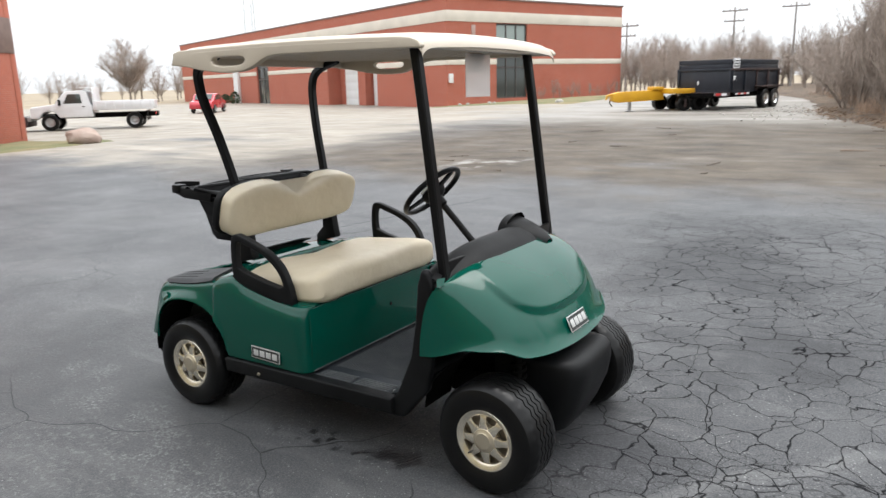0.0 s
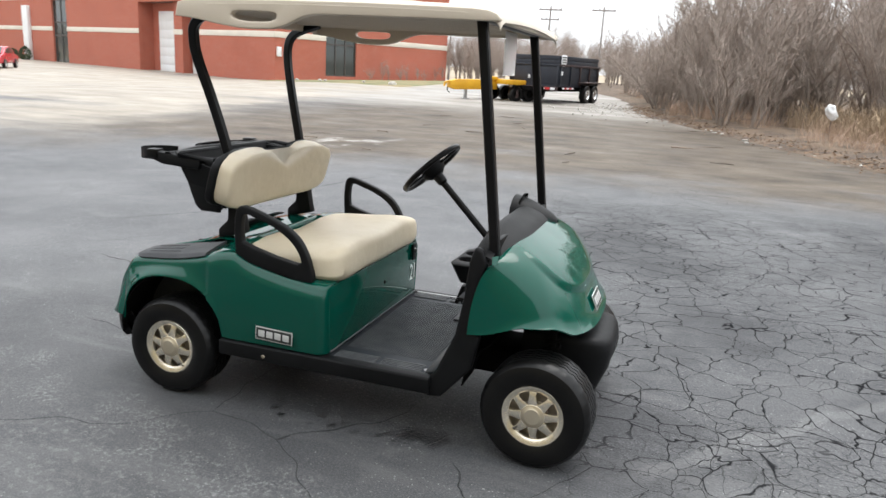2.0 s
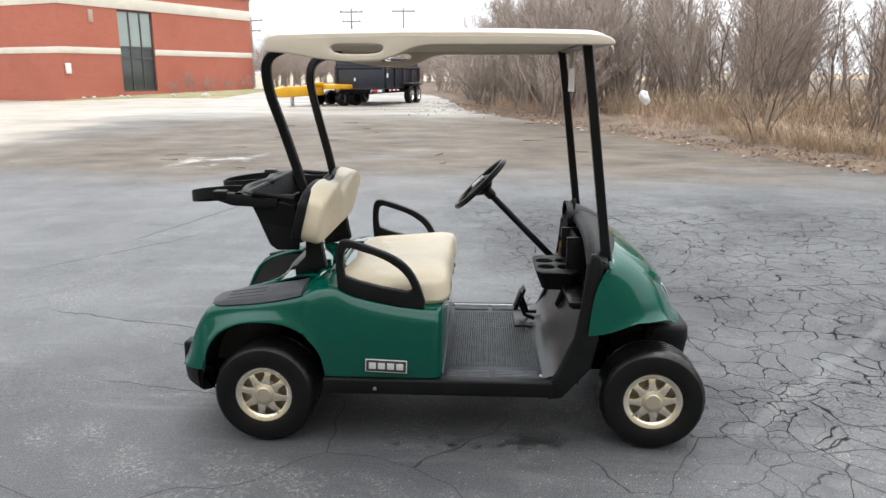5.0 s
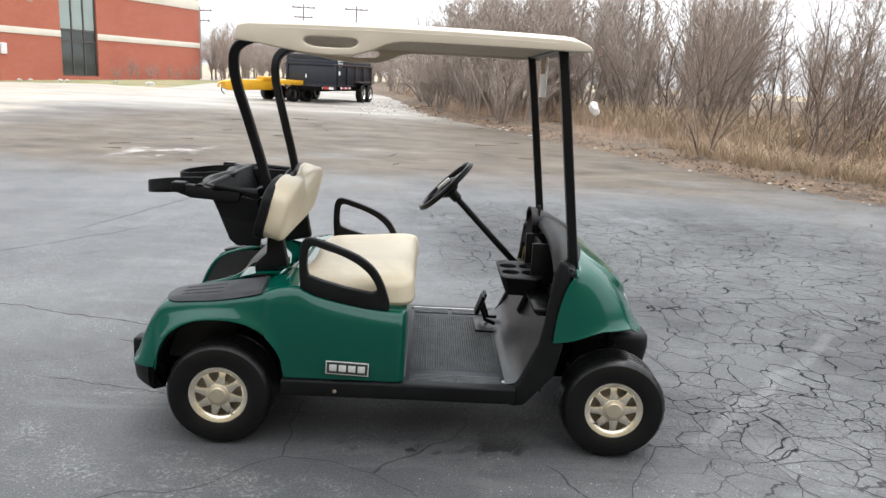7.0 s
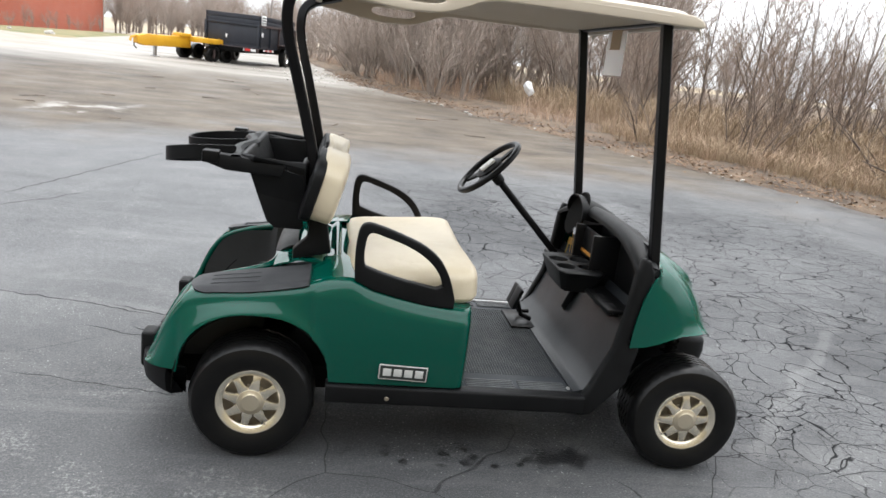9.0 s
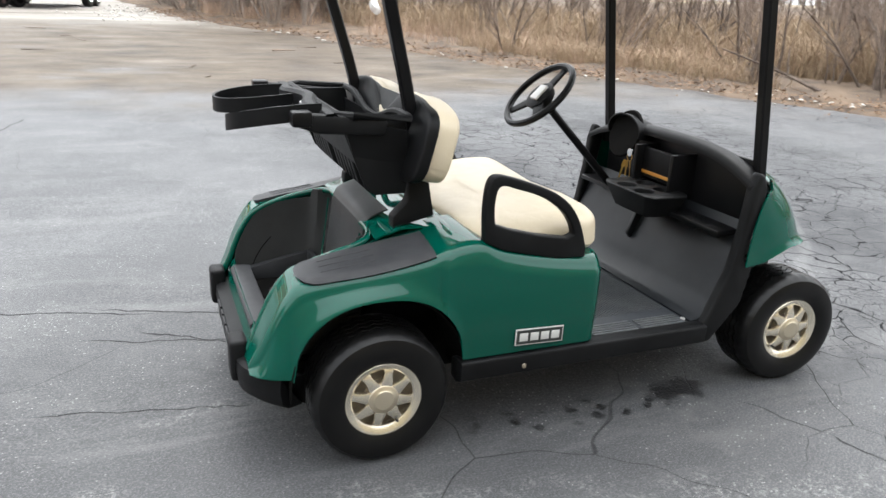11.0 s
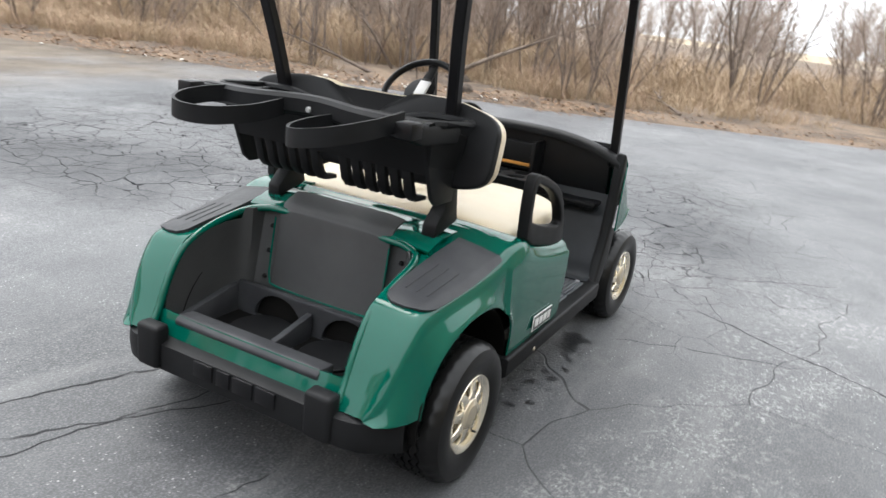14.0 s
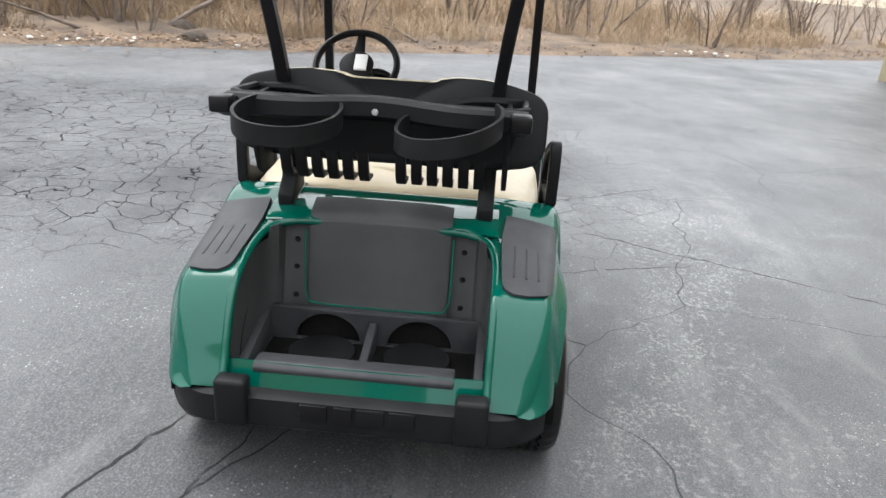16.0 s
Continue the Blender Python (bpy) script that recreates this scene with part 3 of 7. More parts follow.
def build_ground():
    def spread(lo, hi, fine):
        near = list(np.arange(lo, hi + 0.01, fine))
        out = [hi * 1.25 + k for k in (0, 4, 9, 16, 26, 40, 65, 100, 160, 260, 420, 700, 1200, 2200)]
        return [-v for v in out[::-1]] + near + out

    us, vs = spread(-8, 8, 0.4), spread(-8, 8, 0.4)
    us = sorted(set(round(v, 3) for v in us + list(np.arange(-44, -10, 2.0))))
    vs = sorted(set(round(v, 3) for v in vs + list(np.arange(-8, 40, 1.0))))
    bm = sheet(lambda x, y: (x, y, ground_z(x, y)), us, vs)
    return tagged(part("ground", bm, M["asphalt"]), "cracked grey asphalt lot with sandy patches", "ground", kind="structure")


build_ground()

EDGE = [(80, -66), (40, -36), (22, -16), (16.3, -8.4), (11.0, 0.9), (9.6, 3.4), (8.15, 6.1), (6.9, 8.7), (5.6, 11.2), (4.1, 15), (2.4, 19.3), (0.9, 23), (0.1, 27), (-0.5, 32), (-2, 40), (-6, 52), (-12, 68), (-22, 90)]
EDGE_LINE = smooth_line([(x, y, 0) for x, y in EDGE], 8)


def edge_point(s, off):
    """A place s (0..1) along the lot's edge, off metres beyond it."""
    k = s * (len(EDGE_LINE) - 1)
    i = min(int(k), len(EDGE_LINE) - 2)
    a, b = EDGE_LINE[i], EDGE_LINE[i + 1]
    p = a.lerp(b, k - i)
    d = (b - a).normalized()
    n = Vector((d.y, -d.x, 0))
    return p + n * off


def build_verge():
    def f(s, o):
        p = edge_point(s, o + 0.35 * noise.noise((s * 60, 3.1, 0)) * (o < 1))
        bumpy = 0.05 * noise.noise((p.x * 1.3, p.y * 1.3, 0)) + 0.03 * noise.noise((p.x * 5, p.y * 5, 2))
        h = along([(-0.3, -0.03), (0.1, 0.03), (1.2, 0.12), (4, 0.10), (12, 0.08), (300, 0.08)], o)
        return (p.x, p.y, ground_z(p.x, p.y) + h + bumpy * (1 if o > 0 else 0.3))

    bm = sheet(f, steps(0, 1, 240), [-0.3, 0, 0.25, 0.6, 1.0, 1.6, 2.4, 3.4, 4.6, 6, 8, 11, 15, 20, 28, 40, 60, 100, 160, 300])
    tagged(part("verge", bm, M["verge"]), "leaf-strewn soil bank along the lot", "verge", kind="structure")


build_verge()


def build_lawn(name, corners, z=0.05):
    """A strip of winter grass between four corners."""
    a, b, c, d = (Vector((*p, 0)) for p in corners)

    def f(u, v):
        p = a.lerp(b, u).lerp(d.lerp(c, u), v)
        p += Vector((0.5 * noise.noise((u * 9, v * 3, 1)), 0.5 * noise.noise((u * 9, v * 3, 7)), 0)) * (1 if v < 0.1 else 0.4)
        return (p.x, p.y, ground_z(p.x, p.y) + (z if 0.02 < v < 0.98 and 0.02 < u < 0.98 else -0.05) + 0.03 * noise.noise((p.x, p.y, 0)))

    tagged(part(name, sheet(f, steps(0, 1, 40), steps(0, 1, 14)), M["lawn"]), "patchy yellow-green winter grass strip", "lawn", kind="structure")



build_lawn("lawn_strip", [(-24.5, 38.5), (-12.5, 33.5), (-15.0, 58.0), (-23.2, 45.5)])
build_lawn("lawn_corner", [(-17.0, 7.0), (-18.0, 11.5), (-27.5, 13.2), (-30.0, 5.0)])

# ---- brick buildings ----
CORNER = Vector((-25.1, 42.1, 0))
FRONT = Vector((0.377, 0.926, 0)).normalized()
SIDE = Vector((-0.926, 0.377, 0)).normalized()
HIGH = 7.3


def frame_of(origin, a, z):
    """A pose whose local x runs along a, upright."""
    b = Vector((-a.y, a.x, 0))
    m = Matrix(((a.x, b.x, 0, origin.x), (a.y, b.y, 0, origin.y), (0, 0, 1, z), (0, 0, 0, 1)))
    return m


def building():
    """Local x runs along the short right wall, y along the long left wall, from the corner."""
    b = thing("brick_building", "low red brick commercial building with cream bands", "building", frame_of(CORNER, FRONT, 0.0))
    long, short, t, low = 62.0, 18.0, 0.35, -0.8

    def slab(y0, y1, x0, x1, z0, z1, bevel=0.0):
        return box(((x0 + x1) / 2, (y0 + y1) / 2, (z0 + z1) / 2), (x1 - x0, y1 - y0, z1 - z0), bevel)

    def wall(openings, length, axis, at, m0=0.0):
        outline = [(m0, low), (length, low), (length, HIGH), (m0, HIGH)]
        holes = [[(o[0], o[2]), (o[1], o[2]), (o[1], o[3]), (o[0], o[3])] for o in openings]
        return part("wall", prism(outline, axis, at, at + t, holes), M["brick"], b)

    wall([(9.7, 18.4, -0.4, 5.3), (32.0, 35.2, -0.4, 5.7)], long, "x", 0.0)
    wall([(4.5, 7.5, 0.35, 5.72)], short, "y", 0.002, t)
    part("wall", slab(0, long, short - t, short, low, HIGH), M["brick"], b)
    part("wall", slab(long - t, long, t, short - t, low, HIGH), M["brick"], b)
    part("roof", slab(t, long - t, t, short - t, HIGH - 0.6, HIGH - 0.4), M["coping"], b, "flat dark roof")
    part("coping", slab(-0.1, long + 0.1, -0.06, t + 0.06, HIGH, HIGH + 0.13, 0.02), M["coping"], b)
    part("coping", slab(-0.06, t + 0.06, t + 0.07, short + 0.1, HIGH, HIGH + 0.13, 0.02), M["coping"], b)
    # bands, proud of the brick
    for a, c, z0, z1 in ((-0.045, long, 5.75, 6.5), (-0.045, 9.7, 2.8, 3.2), (18.4, 32.0, 2.8, 3.2), (35.2, 40.2, 2.8, 3.2), (41.7, long, 2.8, 3.2)):
        part("band", slab(a, c, -0.045, 0.02, z0, z1, 0.01), M["stripe"], b, "cream concrete band")
    for a, c, z0, z1 in ((0.02, short, 5.75, 6.5), (0.02, 4.5, 2.8, 3.2), (7.5, short, 2.8, 3.2)):
        part("band", slab(-0.045, 0.02, a, c, z0, z1, 0.01), M["stripe"], b, "cream concrete band")
    # tall glazing in the short wall: mullions, transoms and panes
    win = part("window_frame", slab(0.12, 0.24, 4.5, 7.5, 0.35, 0.45), M["frame_dark"], b)
    for k in range(4):
        x = 4.55 + 2.9 * k / 3
        part("mullion", slab(0.11, 0.23, x - 0.05, x + 0.05, 0.45, 5.7), M["frame_dark"], win)
    for z in (2.6, 3.3, 5.65):
        part("transom", slab(0.115, 0.225, 4.6, 7.4, z - 0.06, z + 0.06), M["frame_dark"], win)
    for k in range(3):
        for a, c in ((0.45, 2.54), (2.66, 3.24), (3.36, 5.59)):
            x = 4.6 + k * 2.9 / 3
            part("pane", slab(0.16, 0.18, x, x + 0.86, a, c), M["glass" if c < 3.3 else "glass_pale"], win)
    part("blind_box", slab(0.3, 0.34, 4.5, 7.5, 0.3, 5.72), M["frame_dark"], b)
    part("meter_box", slab(-0.15, 0, 0.12, 0.46, 1.55, 2.2, 0.02), M["door_white"], b, "pale meter box")
    part("sign_plate", slab(-0.05, 0, 2.2, 2.55, 4.75, 5.55, 0.01), M["boarding"], b, "pale pink sign plate")
    # recessed dock bay with two tall white doors
    part("bay_back", slab(9.7, 18.4, 1.3, 1.5, -0.5, 5.6), M["brick"], b)
    part("bay_soffit", slab(9.7, 18.4, 0.36, 1.3, 5.3, 5.45), M["coping"], b)
    for y in (9.4, 18.4):
        part("bay_cheek", slab(y, y + 0.3, 0.36, 1.5, -0.5, 5.3), M["brick"], b)
    part("bay_pier", slab(12.5, 13.75, 0.5, 1.3, -0.5, 5.3), M["brick"], b)
    part("band", slab(12.48, 13.77, 0.45, 0.52, 2.8, 3.2), M["stripe"], b)
    for a, c in ((10.1, 12.3), (13.9, 17.3)):
        door = part("door", slab(a, c, 1.2, 1.3, -0.4, 4.65, 0.01), M["door_white"], b, "tall white sectional door")
        for k in range(7):
            part("panel", slab(a + 0.12, c - 0.12, 1.175, 1.2, -0.25 + k * 0.69, 0.36 + k * 0.69, 0.01), M["door_white"], door)
    # dark glazed entrance and white pilaster further along
    ent = part("entrance_frame", slab(32.0, 35.2, 0.2, 0.28, 5.6, 5.7), M["frame_dark"], b)
    for y in (32.06, 33.6, 35.14):
        part("mullion", slab(y - 0.06, y + 0.06, 0.16, 0.28, -0.4, 5.6), M["frame_dark"], ent)
    for z in (2.4, 3.6):
        part("transom", slab(32.1, 35.1, 0.17, 0.27, z - 0.07, z + 0.07), M["frame_dark"], ent)
    for y0, y1 in ((32.12, 33.54), (33.66, 35.08)):
        for a, c in ((-0.4, 2.33), (2.47, 3.53), (3.67, 5.6)):
            part("pane", slab(y0, y1, 0.22, 0.24, a, c), M["glass"], ent)
    part("blind_box", slab(32.0, 35.2, 0.32, 0.35, -0.4, 5.7), M["frame_dark"], b)
    part("pilaster", slab(40.3, 41.6, -0.35, 0.0, -0.6, 5.2, 0.03), M["door_white"], b, "white painted pilaster")


building()


def near_building():
    a = Vector((-0.83, -0.56, 0)).normalized()
    b = thing("brick_corner_building", "red brick building corner beside the lawn", "building", frame_of(Vector((-26.45, 13.0, 0)), a, 0.0))
    part("wall", box((10, 0.18, 3.2), (20, 0.36, 7.2), 0.01), M["brick"], b)
    part("wall", box((0.18, 6.2, 3.2), (0.352, 11.6, 7.2), 0.01), M["brick"], b)
    part("band", box((9.98, -0.03, 5.6), (20.1, 0.06, 0.7), 0.01), M["stripe"], b, "cream concrete band")
    part("band", box((-0.03, 6.2, 5.6), (0.06, 11.7, 0.7), 0.01), M["stripe"], b, "cream concrete band")
    part("dark_panel", box((-0.02, 1.5, 3.7), (0.05, 2.8, 1.3), 0.01), M["coping"], b)
    part("roof", box((10.2, 6, 6.7), (19.4, 11.3, 0.15)), M["coping"], b)


near_building()


def rear_sky_block():
    # only one corner is in view; the long unseen wall is added to block skylight
    b = thing("tan_brick_building", "tan brick corner with an unseen wall added to block sky", "building", frame_of(Vector((-24, -17.5, 0)), Vector((1, 0, 0)), 0.0))
    part("wall", box((18.05, 10.1, 2.4), (36.1, 0.4, 5.2), 0.01), M["tan_wall"], b)
    part("wall", box((35.9, 4.9, 2.4), (0.4, 9.98, 5.2), 0.01), M["tan_wall"], b)
    part("roof", box((18.0, 5, 5.05), (36.2, 10.6, 0.14), 0.02), M["coping"], b)


rear_sky_block()

# ---- golf cart ----
CART = thing("golf_cart", "green two-seat golf cart with cream seats and canopy, parked on asphalt", "golf cart",
             Matrix.Translation((0, -0.575, 0)) @ pose(0, 0, 0, -0.5) @ Matrix.Translation((0, 0.575, 0)))


def both(f):
    """The same part for the near side (-1) and the far side (1)."""
    for s in (-1, 1):
        f(s)


# --- wheels
def build_wheels():
    R, W = 0.225, 0.105
    prof = [(0.105, -W * 0.72), (0.118, -W * 0.86), (0.15, -W * 0.98), (0.185, -W), (0.206, -W * 0.93), (0.217, -W * 0.80), (R - 0.002, -W * 0.66)]
    for k in range(-2, 3):
        c = k * 0.026
        prof += [(R, c - 0.0095), (R, c + 0.0095), (R - 0.008, c + 0.0105), (R - 0.008, c + 0.0155)]
    prof = prof[:-2]
    prof += [(r, -h) for r, h in prof[:7][::-1]]
    tyre_bm = lathe(prof, 128)
    # wavy grooves
    for v in tyre_bm.verts:
        r = math.hypot(v.co.x, v.co.z)
        if r > 0.214:
            a = math.atan2(v.co.z, v.co.x)
            v.co.y += 0.006 * math.sin(a * 32) * (1 if abs(v.co.y) < 0.07 else 0)
    tyre = part("tyre", tyre_bm, M["rubber"], CART, "black turf tyre", angle=28)
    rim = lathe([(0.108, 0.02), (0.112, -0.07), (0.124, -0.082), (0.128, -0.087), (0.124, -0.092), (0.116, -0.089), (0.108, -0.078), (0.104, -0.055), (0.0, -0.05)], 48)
    hubcap = part("hubcap", rim, M["gold_shaded"], tyre, "wheel dish, shade put into its gold")
    ring = part("rim", lathe([(0.112, -0.06), (0.1125, -0.074), (0.124, -0.083), (0.1285, -0.0885), (0.124, -0.0945), (0.114, -0.0925), (0.1005, -0.082), (0.098, -0.066), (0.108, -0.058)], 56), M["gold"], tyre, "champagne-gold wheel rim")
    cap = lathe([(0.056, -0.055), (0.054, -0.084), (0.047, -0.0935), (0.034, -0.0975), (0.032, -0.0995), (0.0, -0.1005)], 32)
    petal = prism([(0.036, -0.0160), (0.054, -0.0205), (0.068, -0.0165), (0.088, -0.0135), (0.104, -0.0180), (0.104, 0.0180), (0.088, 0.0135), (0.068, 0.0165), (0.054, 0.0205), (0.036, 0.0160)], "y", -0.0915, -0.074, bevel=0.004)
    for v in petal.verts:
        r = math.hypot(v.co.x, v.co.z)
        if r > 0.06:
            v.co.y += 0.012 * ((r - 0.06) / 0.045) ** 2
    centre = part("hub_cap", cap, M["bronze"], tyre, "gold hub cap, shading put into its colour")
    spokes = [part("wheel_spoke", petal, M["gold"], tyre, "champagne-gold wheel spoke", m=Matrix.Rotation(0.2, 4, "Y"))]
    for k in range(1, 8):
        spokes.append(again(spokes[0], Matrix.Rotation(k * math.tau / 8 + 0.2, 4, "Y"), tyre))
    valve = part("valve", lathe([(0.004, -0.05), (0.004, -0.095), (0.003, -0.1), (0, -0.1)], 8), M["black"], tyre, m=pose(0.045, 0, -0.082))
    places = [(0, -0.49, 0.0, 0), (0, 0.49, 0.0, 180), (1.692, -0.475, 0.0, -3), (1.692, 0.475, 0.0, 177)]
    parts = [hubcap, ring, centre, valve] + spokes
    for i, (x, y, _, turn) in enumerate(places):
        m = pose(x, y, R - 0.003, 0, i * 37, 0) if turn == 0 else pose(x, y, R - 0.003, 0, 0, turn) @ pose(0, 0, 0, 0, i * 37, 0)
        if i == 0:
            tyre.matrix_basis = m
        else:
            t = again(tyre, m, CART)
            for q in parts:
                again(q, q.matrix_basis.copy(), t)


build_wheels()


# --- rear body
def arch_z(x):
    """Lower edge of the green side, with the wheel opening."""
    if x > 0.272 or x < -0.272:
        return 0.31 if x > 0 else 0.322
    k = (x - 0.0) / 0.272
    return 0.312 + 0.240 * math.sqrt(max(0.0, 1 - abs(k) ** 2.4))


def shoulder_z(x):
    return along([(-0.392, 0.334), (-0.36, 0.405), (-0.328, 0.478), (-0.285, 0.554), (-0.24, 0.602), (-0.18, 0.616), (0.0, 0.638), (0.15, 0.664), (0.25, 0.698), (0.32, 0.706), (0.40, 0.675), (0.55, 0.642), (0.70, 0.622), (0.81, 0.612)], x)


def half_width(x):
    return along([(-0.392, 0.480), (-0.375, 0.504), (-0.35, 0.525), (-0.31, 0.544), (-0.24, 0.557), (-0.1, 0.564), (0.3, 0.566), (0.81, 0.566)], x)


def side_shell(s):
    xs = steps(-0.392, -0.28, 16) + steps(-0.272, 0.272, 49) + steps(0.285, 0.725, 20) + [0.733 + 0.046 * math.sin(a) for a in steps(0, math.pi / 2, 8)]

    def f(x, v):
        zb, zs, w = arch_z(x), shoulder_z(x), half_width(x)
        zs = max(zs, zb + 0.012)
        if x > 0.733:
            w -= 0.046 - math.sqrt(max(0.0, 0.046 ** 2 - (x - 0.733) ** 2))
        lean = 0.032 * min(1.0, max(0.0, (0.3 - x) / 0.5))
        inner = along([(-0.375, 0.362), (-0.05, 0.362), (0.03, 0.335), (0.06, 0.30), (0.33, 0.30), (0.36, 0.46), (0.81, 0.46)], x)
        r = min(0.045, 0.6 * (zs - zb))
        if v <= 1:
            k = v
            z = zb + (zs - r - zb) * k
            y = w - lean * k ** 1.5 + 0.012 * math.sin(math.pi * min(1, (z - 0.31) / 0.4)) * (x > 0.2)
            flare = 0.012 * math.exp(-((z - zb) / 0.03) ** 2) * max(0.0, 1 - (x / 0.285) ** 4) if abs(x) < 0.285 else 0.0
            return (x, s * (y + flare), z)
        if v <= 2:
            a = (v - 1) * math.pi / 2
            y = w - lean - r + r * math.cos(a)
            return (x, s * y, zs - r + r * math.sin(a))
        k = v - 2
        y0 = w - lean - r
        crown = along([(-0.375, 0.0), (-0.2, 0.010), (0.1, 0.022), (0.3, 0.018), (0.36, 0.0), (0.81, 0.0)], x)
        return (x, s * (y0 + (inner - y0) * k), zs + crown * math.sin(k * math.pi / 2))

    return sheet(f, xs, steps(0, 1, 12) + steps(1.15, 2, 6) + steps(2.2, 3, 5), 0.006)


def build_rear_body():
    bm = bmesh.new()
    both(lambda s: join(bm, side_shell(s)))
    # deck between the fenders, behind the seat
    def deck(x, y):
        return (x, y, along([(0.035, 0.690), (0.06, 0.702), (0.12, 0.712), (0.20, 0.712), (0.35, 0.700)], x) - 0.10 * max(0, abs(y) - 0.24) * (1 if x < 0.1 else 0.3))
    join(bm, sheet(deck, [0.035, 0.05, 0.07, 0.09, 0.12, 0.2, 0.28, 0.345], steps(-0.36, 0.36, 17), 0.006))
    # upright edge behind the cushion, seat box front and the rear lip
    def ledge(k, y):
        line = smooth_line([(0.225, 0, 0.700), (0.248, 0, 0.712), (0.266, 0, 0.720), (0.280, 0, 0.716), (0.288, 0, 0.700), (0.292, 0, 0.640)], 4)
        e = max(0.0, (abs(y) - 0.36) / 0.13)
        return (line[k].x - 0.012 * e, y, line[k].z - 0.020 * e * e)
    join(bm, sheet(ledge, range(21), steps(-0.49, 0.49, 25), 0.004))
    join(bm, box((0.767, 0, 0.455), (0.024, 1.045, 0.30), 0.006, 3))
    def lip(y, k):
        x = -0.378 + 0.022 * (abs(y) / 0.5) ** 4
        return (x + 0.028 * k, y, 0.315 + 0.085 * k)
    join(bm, sheet(lip, steps(-0.49, 0.49, 25), steps(0, 1, 4), 0.012))
    edge = [(-0.380, 0.362, 0.35), (-0.352, 0.362, 0.405), (-0.330, 0.362, 0.46), (-0.30, 0.362, 0.522), (-0.258, 0.362, 0.578), (-0.20, 0.362, 0.610), (-0.12, 0.360, 0.636), (-0.04, 0.35, 0.655), (0.012, 0.325, 0.668), (0.035, 0.28, 0.676), (0.040, 0.22, 0.680), (0.040, 0.0, 0.682)]
    line = [(x, -y, z) for x, y, z in edge] + edge[-2::-1]
    join(bm, tube(smooth_line(line, 4), 0.0125, 10))
    part("rear_body", bm, M["green"], CART, "glossy dark green moulded rear body", angle=50)
    # recess panel line in the seat box
    part("floor_trim", tube([(0.781, -0.515, 0.312), (0.781, 0.515, 0.312)], 0.003, 6), M["strip"], CART, "grey trim strip")
    part("latch", box((0.785, 0.47, 0.55), (0.012, 0.05, 0.09), 0.004), M["black"], CART)


build_rear_body()


def build_seat_box_marks():
    """Fleet number, latch button, screw and the pale edge of the floor."""
    font = bpy.data.curves.new("number", "FONT")
    font.body, font.size, font.extrude = "21", 0.125, 0.0008
    font.align_x, font.align_y = "CENTER", "CENTER"
    shape = bpy.data.objects.new("number", font)
    scene.collection.objects.link(shape)
    flat = bpy.data.meshes.new_from_object(shape.evaluated_get(bpy.context.evaluated_depsgraph_get()))
    bpy.data.objects.remove(shape)
    bm = bmesh.new()
    bm.from_mesh(flat)
    m = Matrix(((0, 0, 1, 0.7805), (0.72, 0, 0, 0.475), (0, 1, 0, 0.432), (0, 0, 0, 1)))
    bmesh.ops.transform(bm, matrix=m, verts=bm.verts)
    part("number_decal", bm, M["paper"], CART, "white painted number")
    part("latch_button", lathe([(0.0, 0.012), (0.012, 0.010), (0.016, 0.0)], 14, "x"), M["badge_dark"], CART, m=pose(0.790, 0.47, 0.556))
    part("screw", lathe([(0.0, 0.006), (0.008, 0.004), (0.010, 0.0)], 10, "x"), M["black"], CART, m=pose(0.779, 0.08, 0.475))
    part("floor_edge", box((1.0, 0.536, 0.300), (0.42, 0.014, 0.012), 0.003), M["grey_metal"], CART, "pale metal floor edge")


build_seat_box_marks()


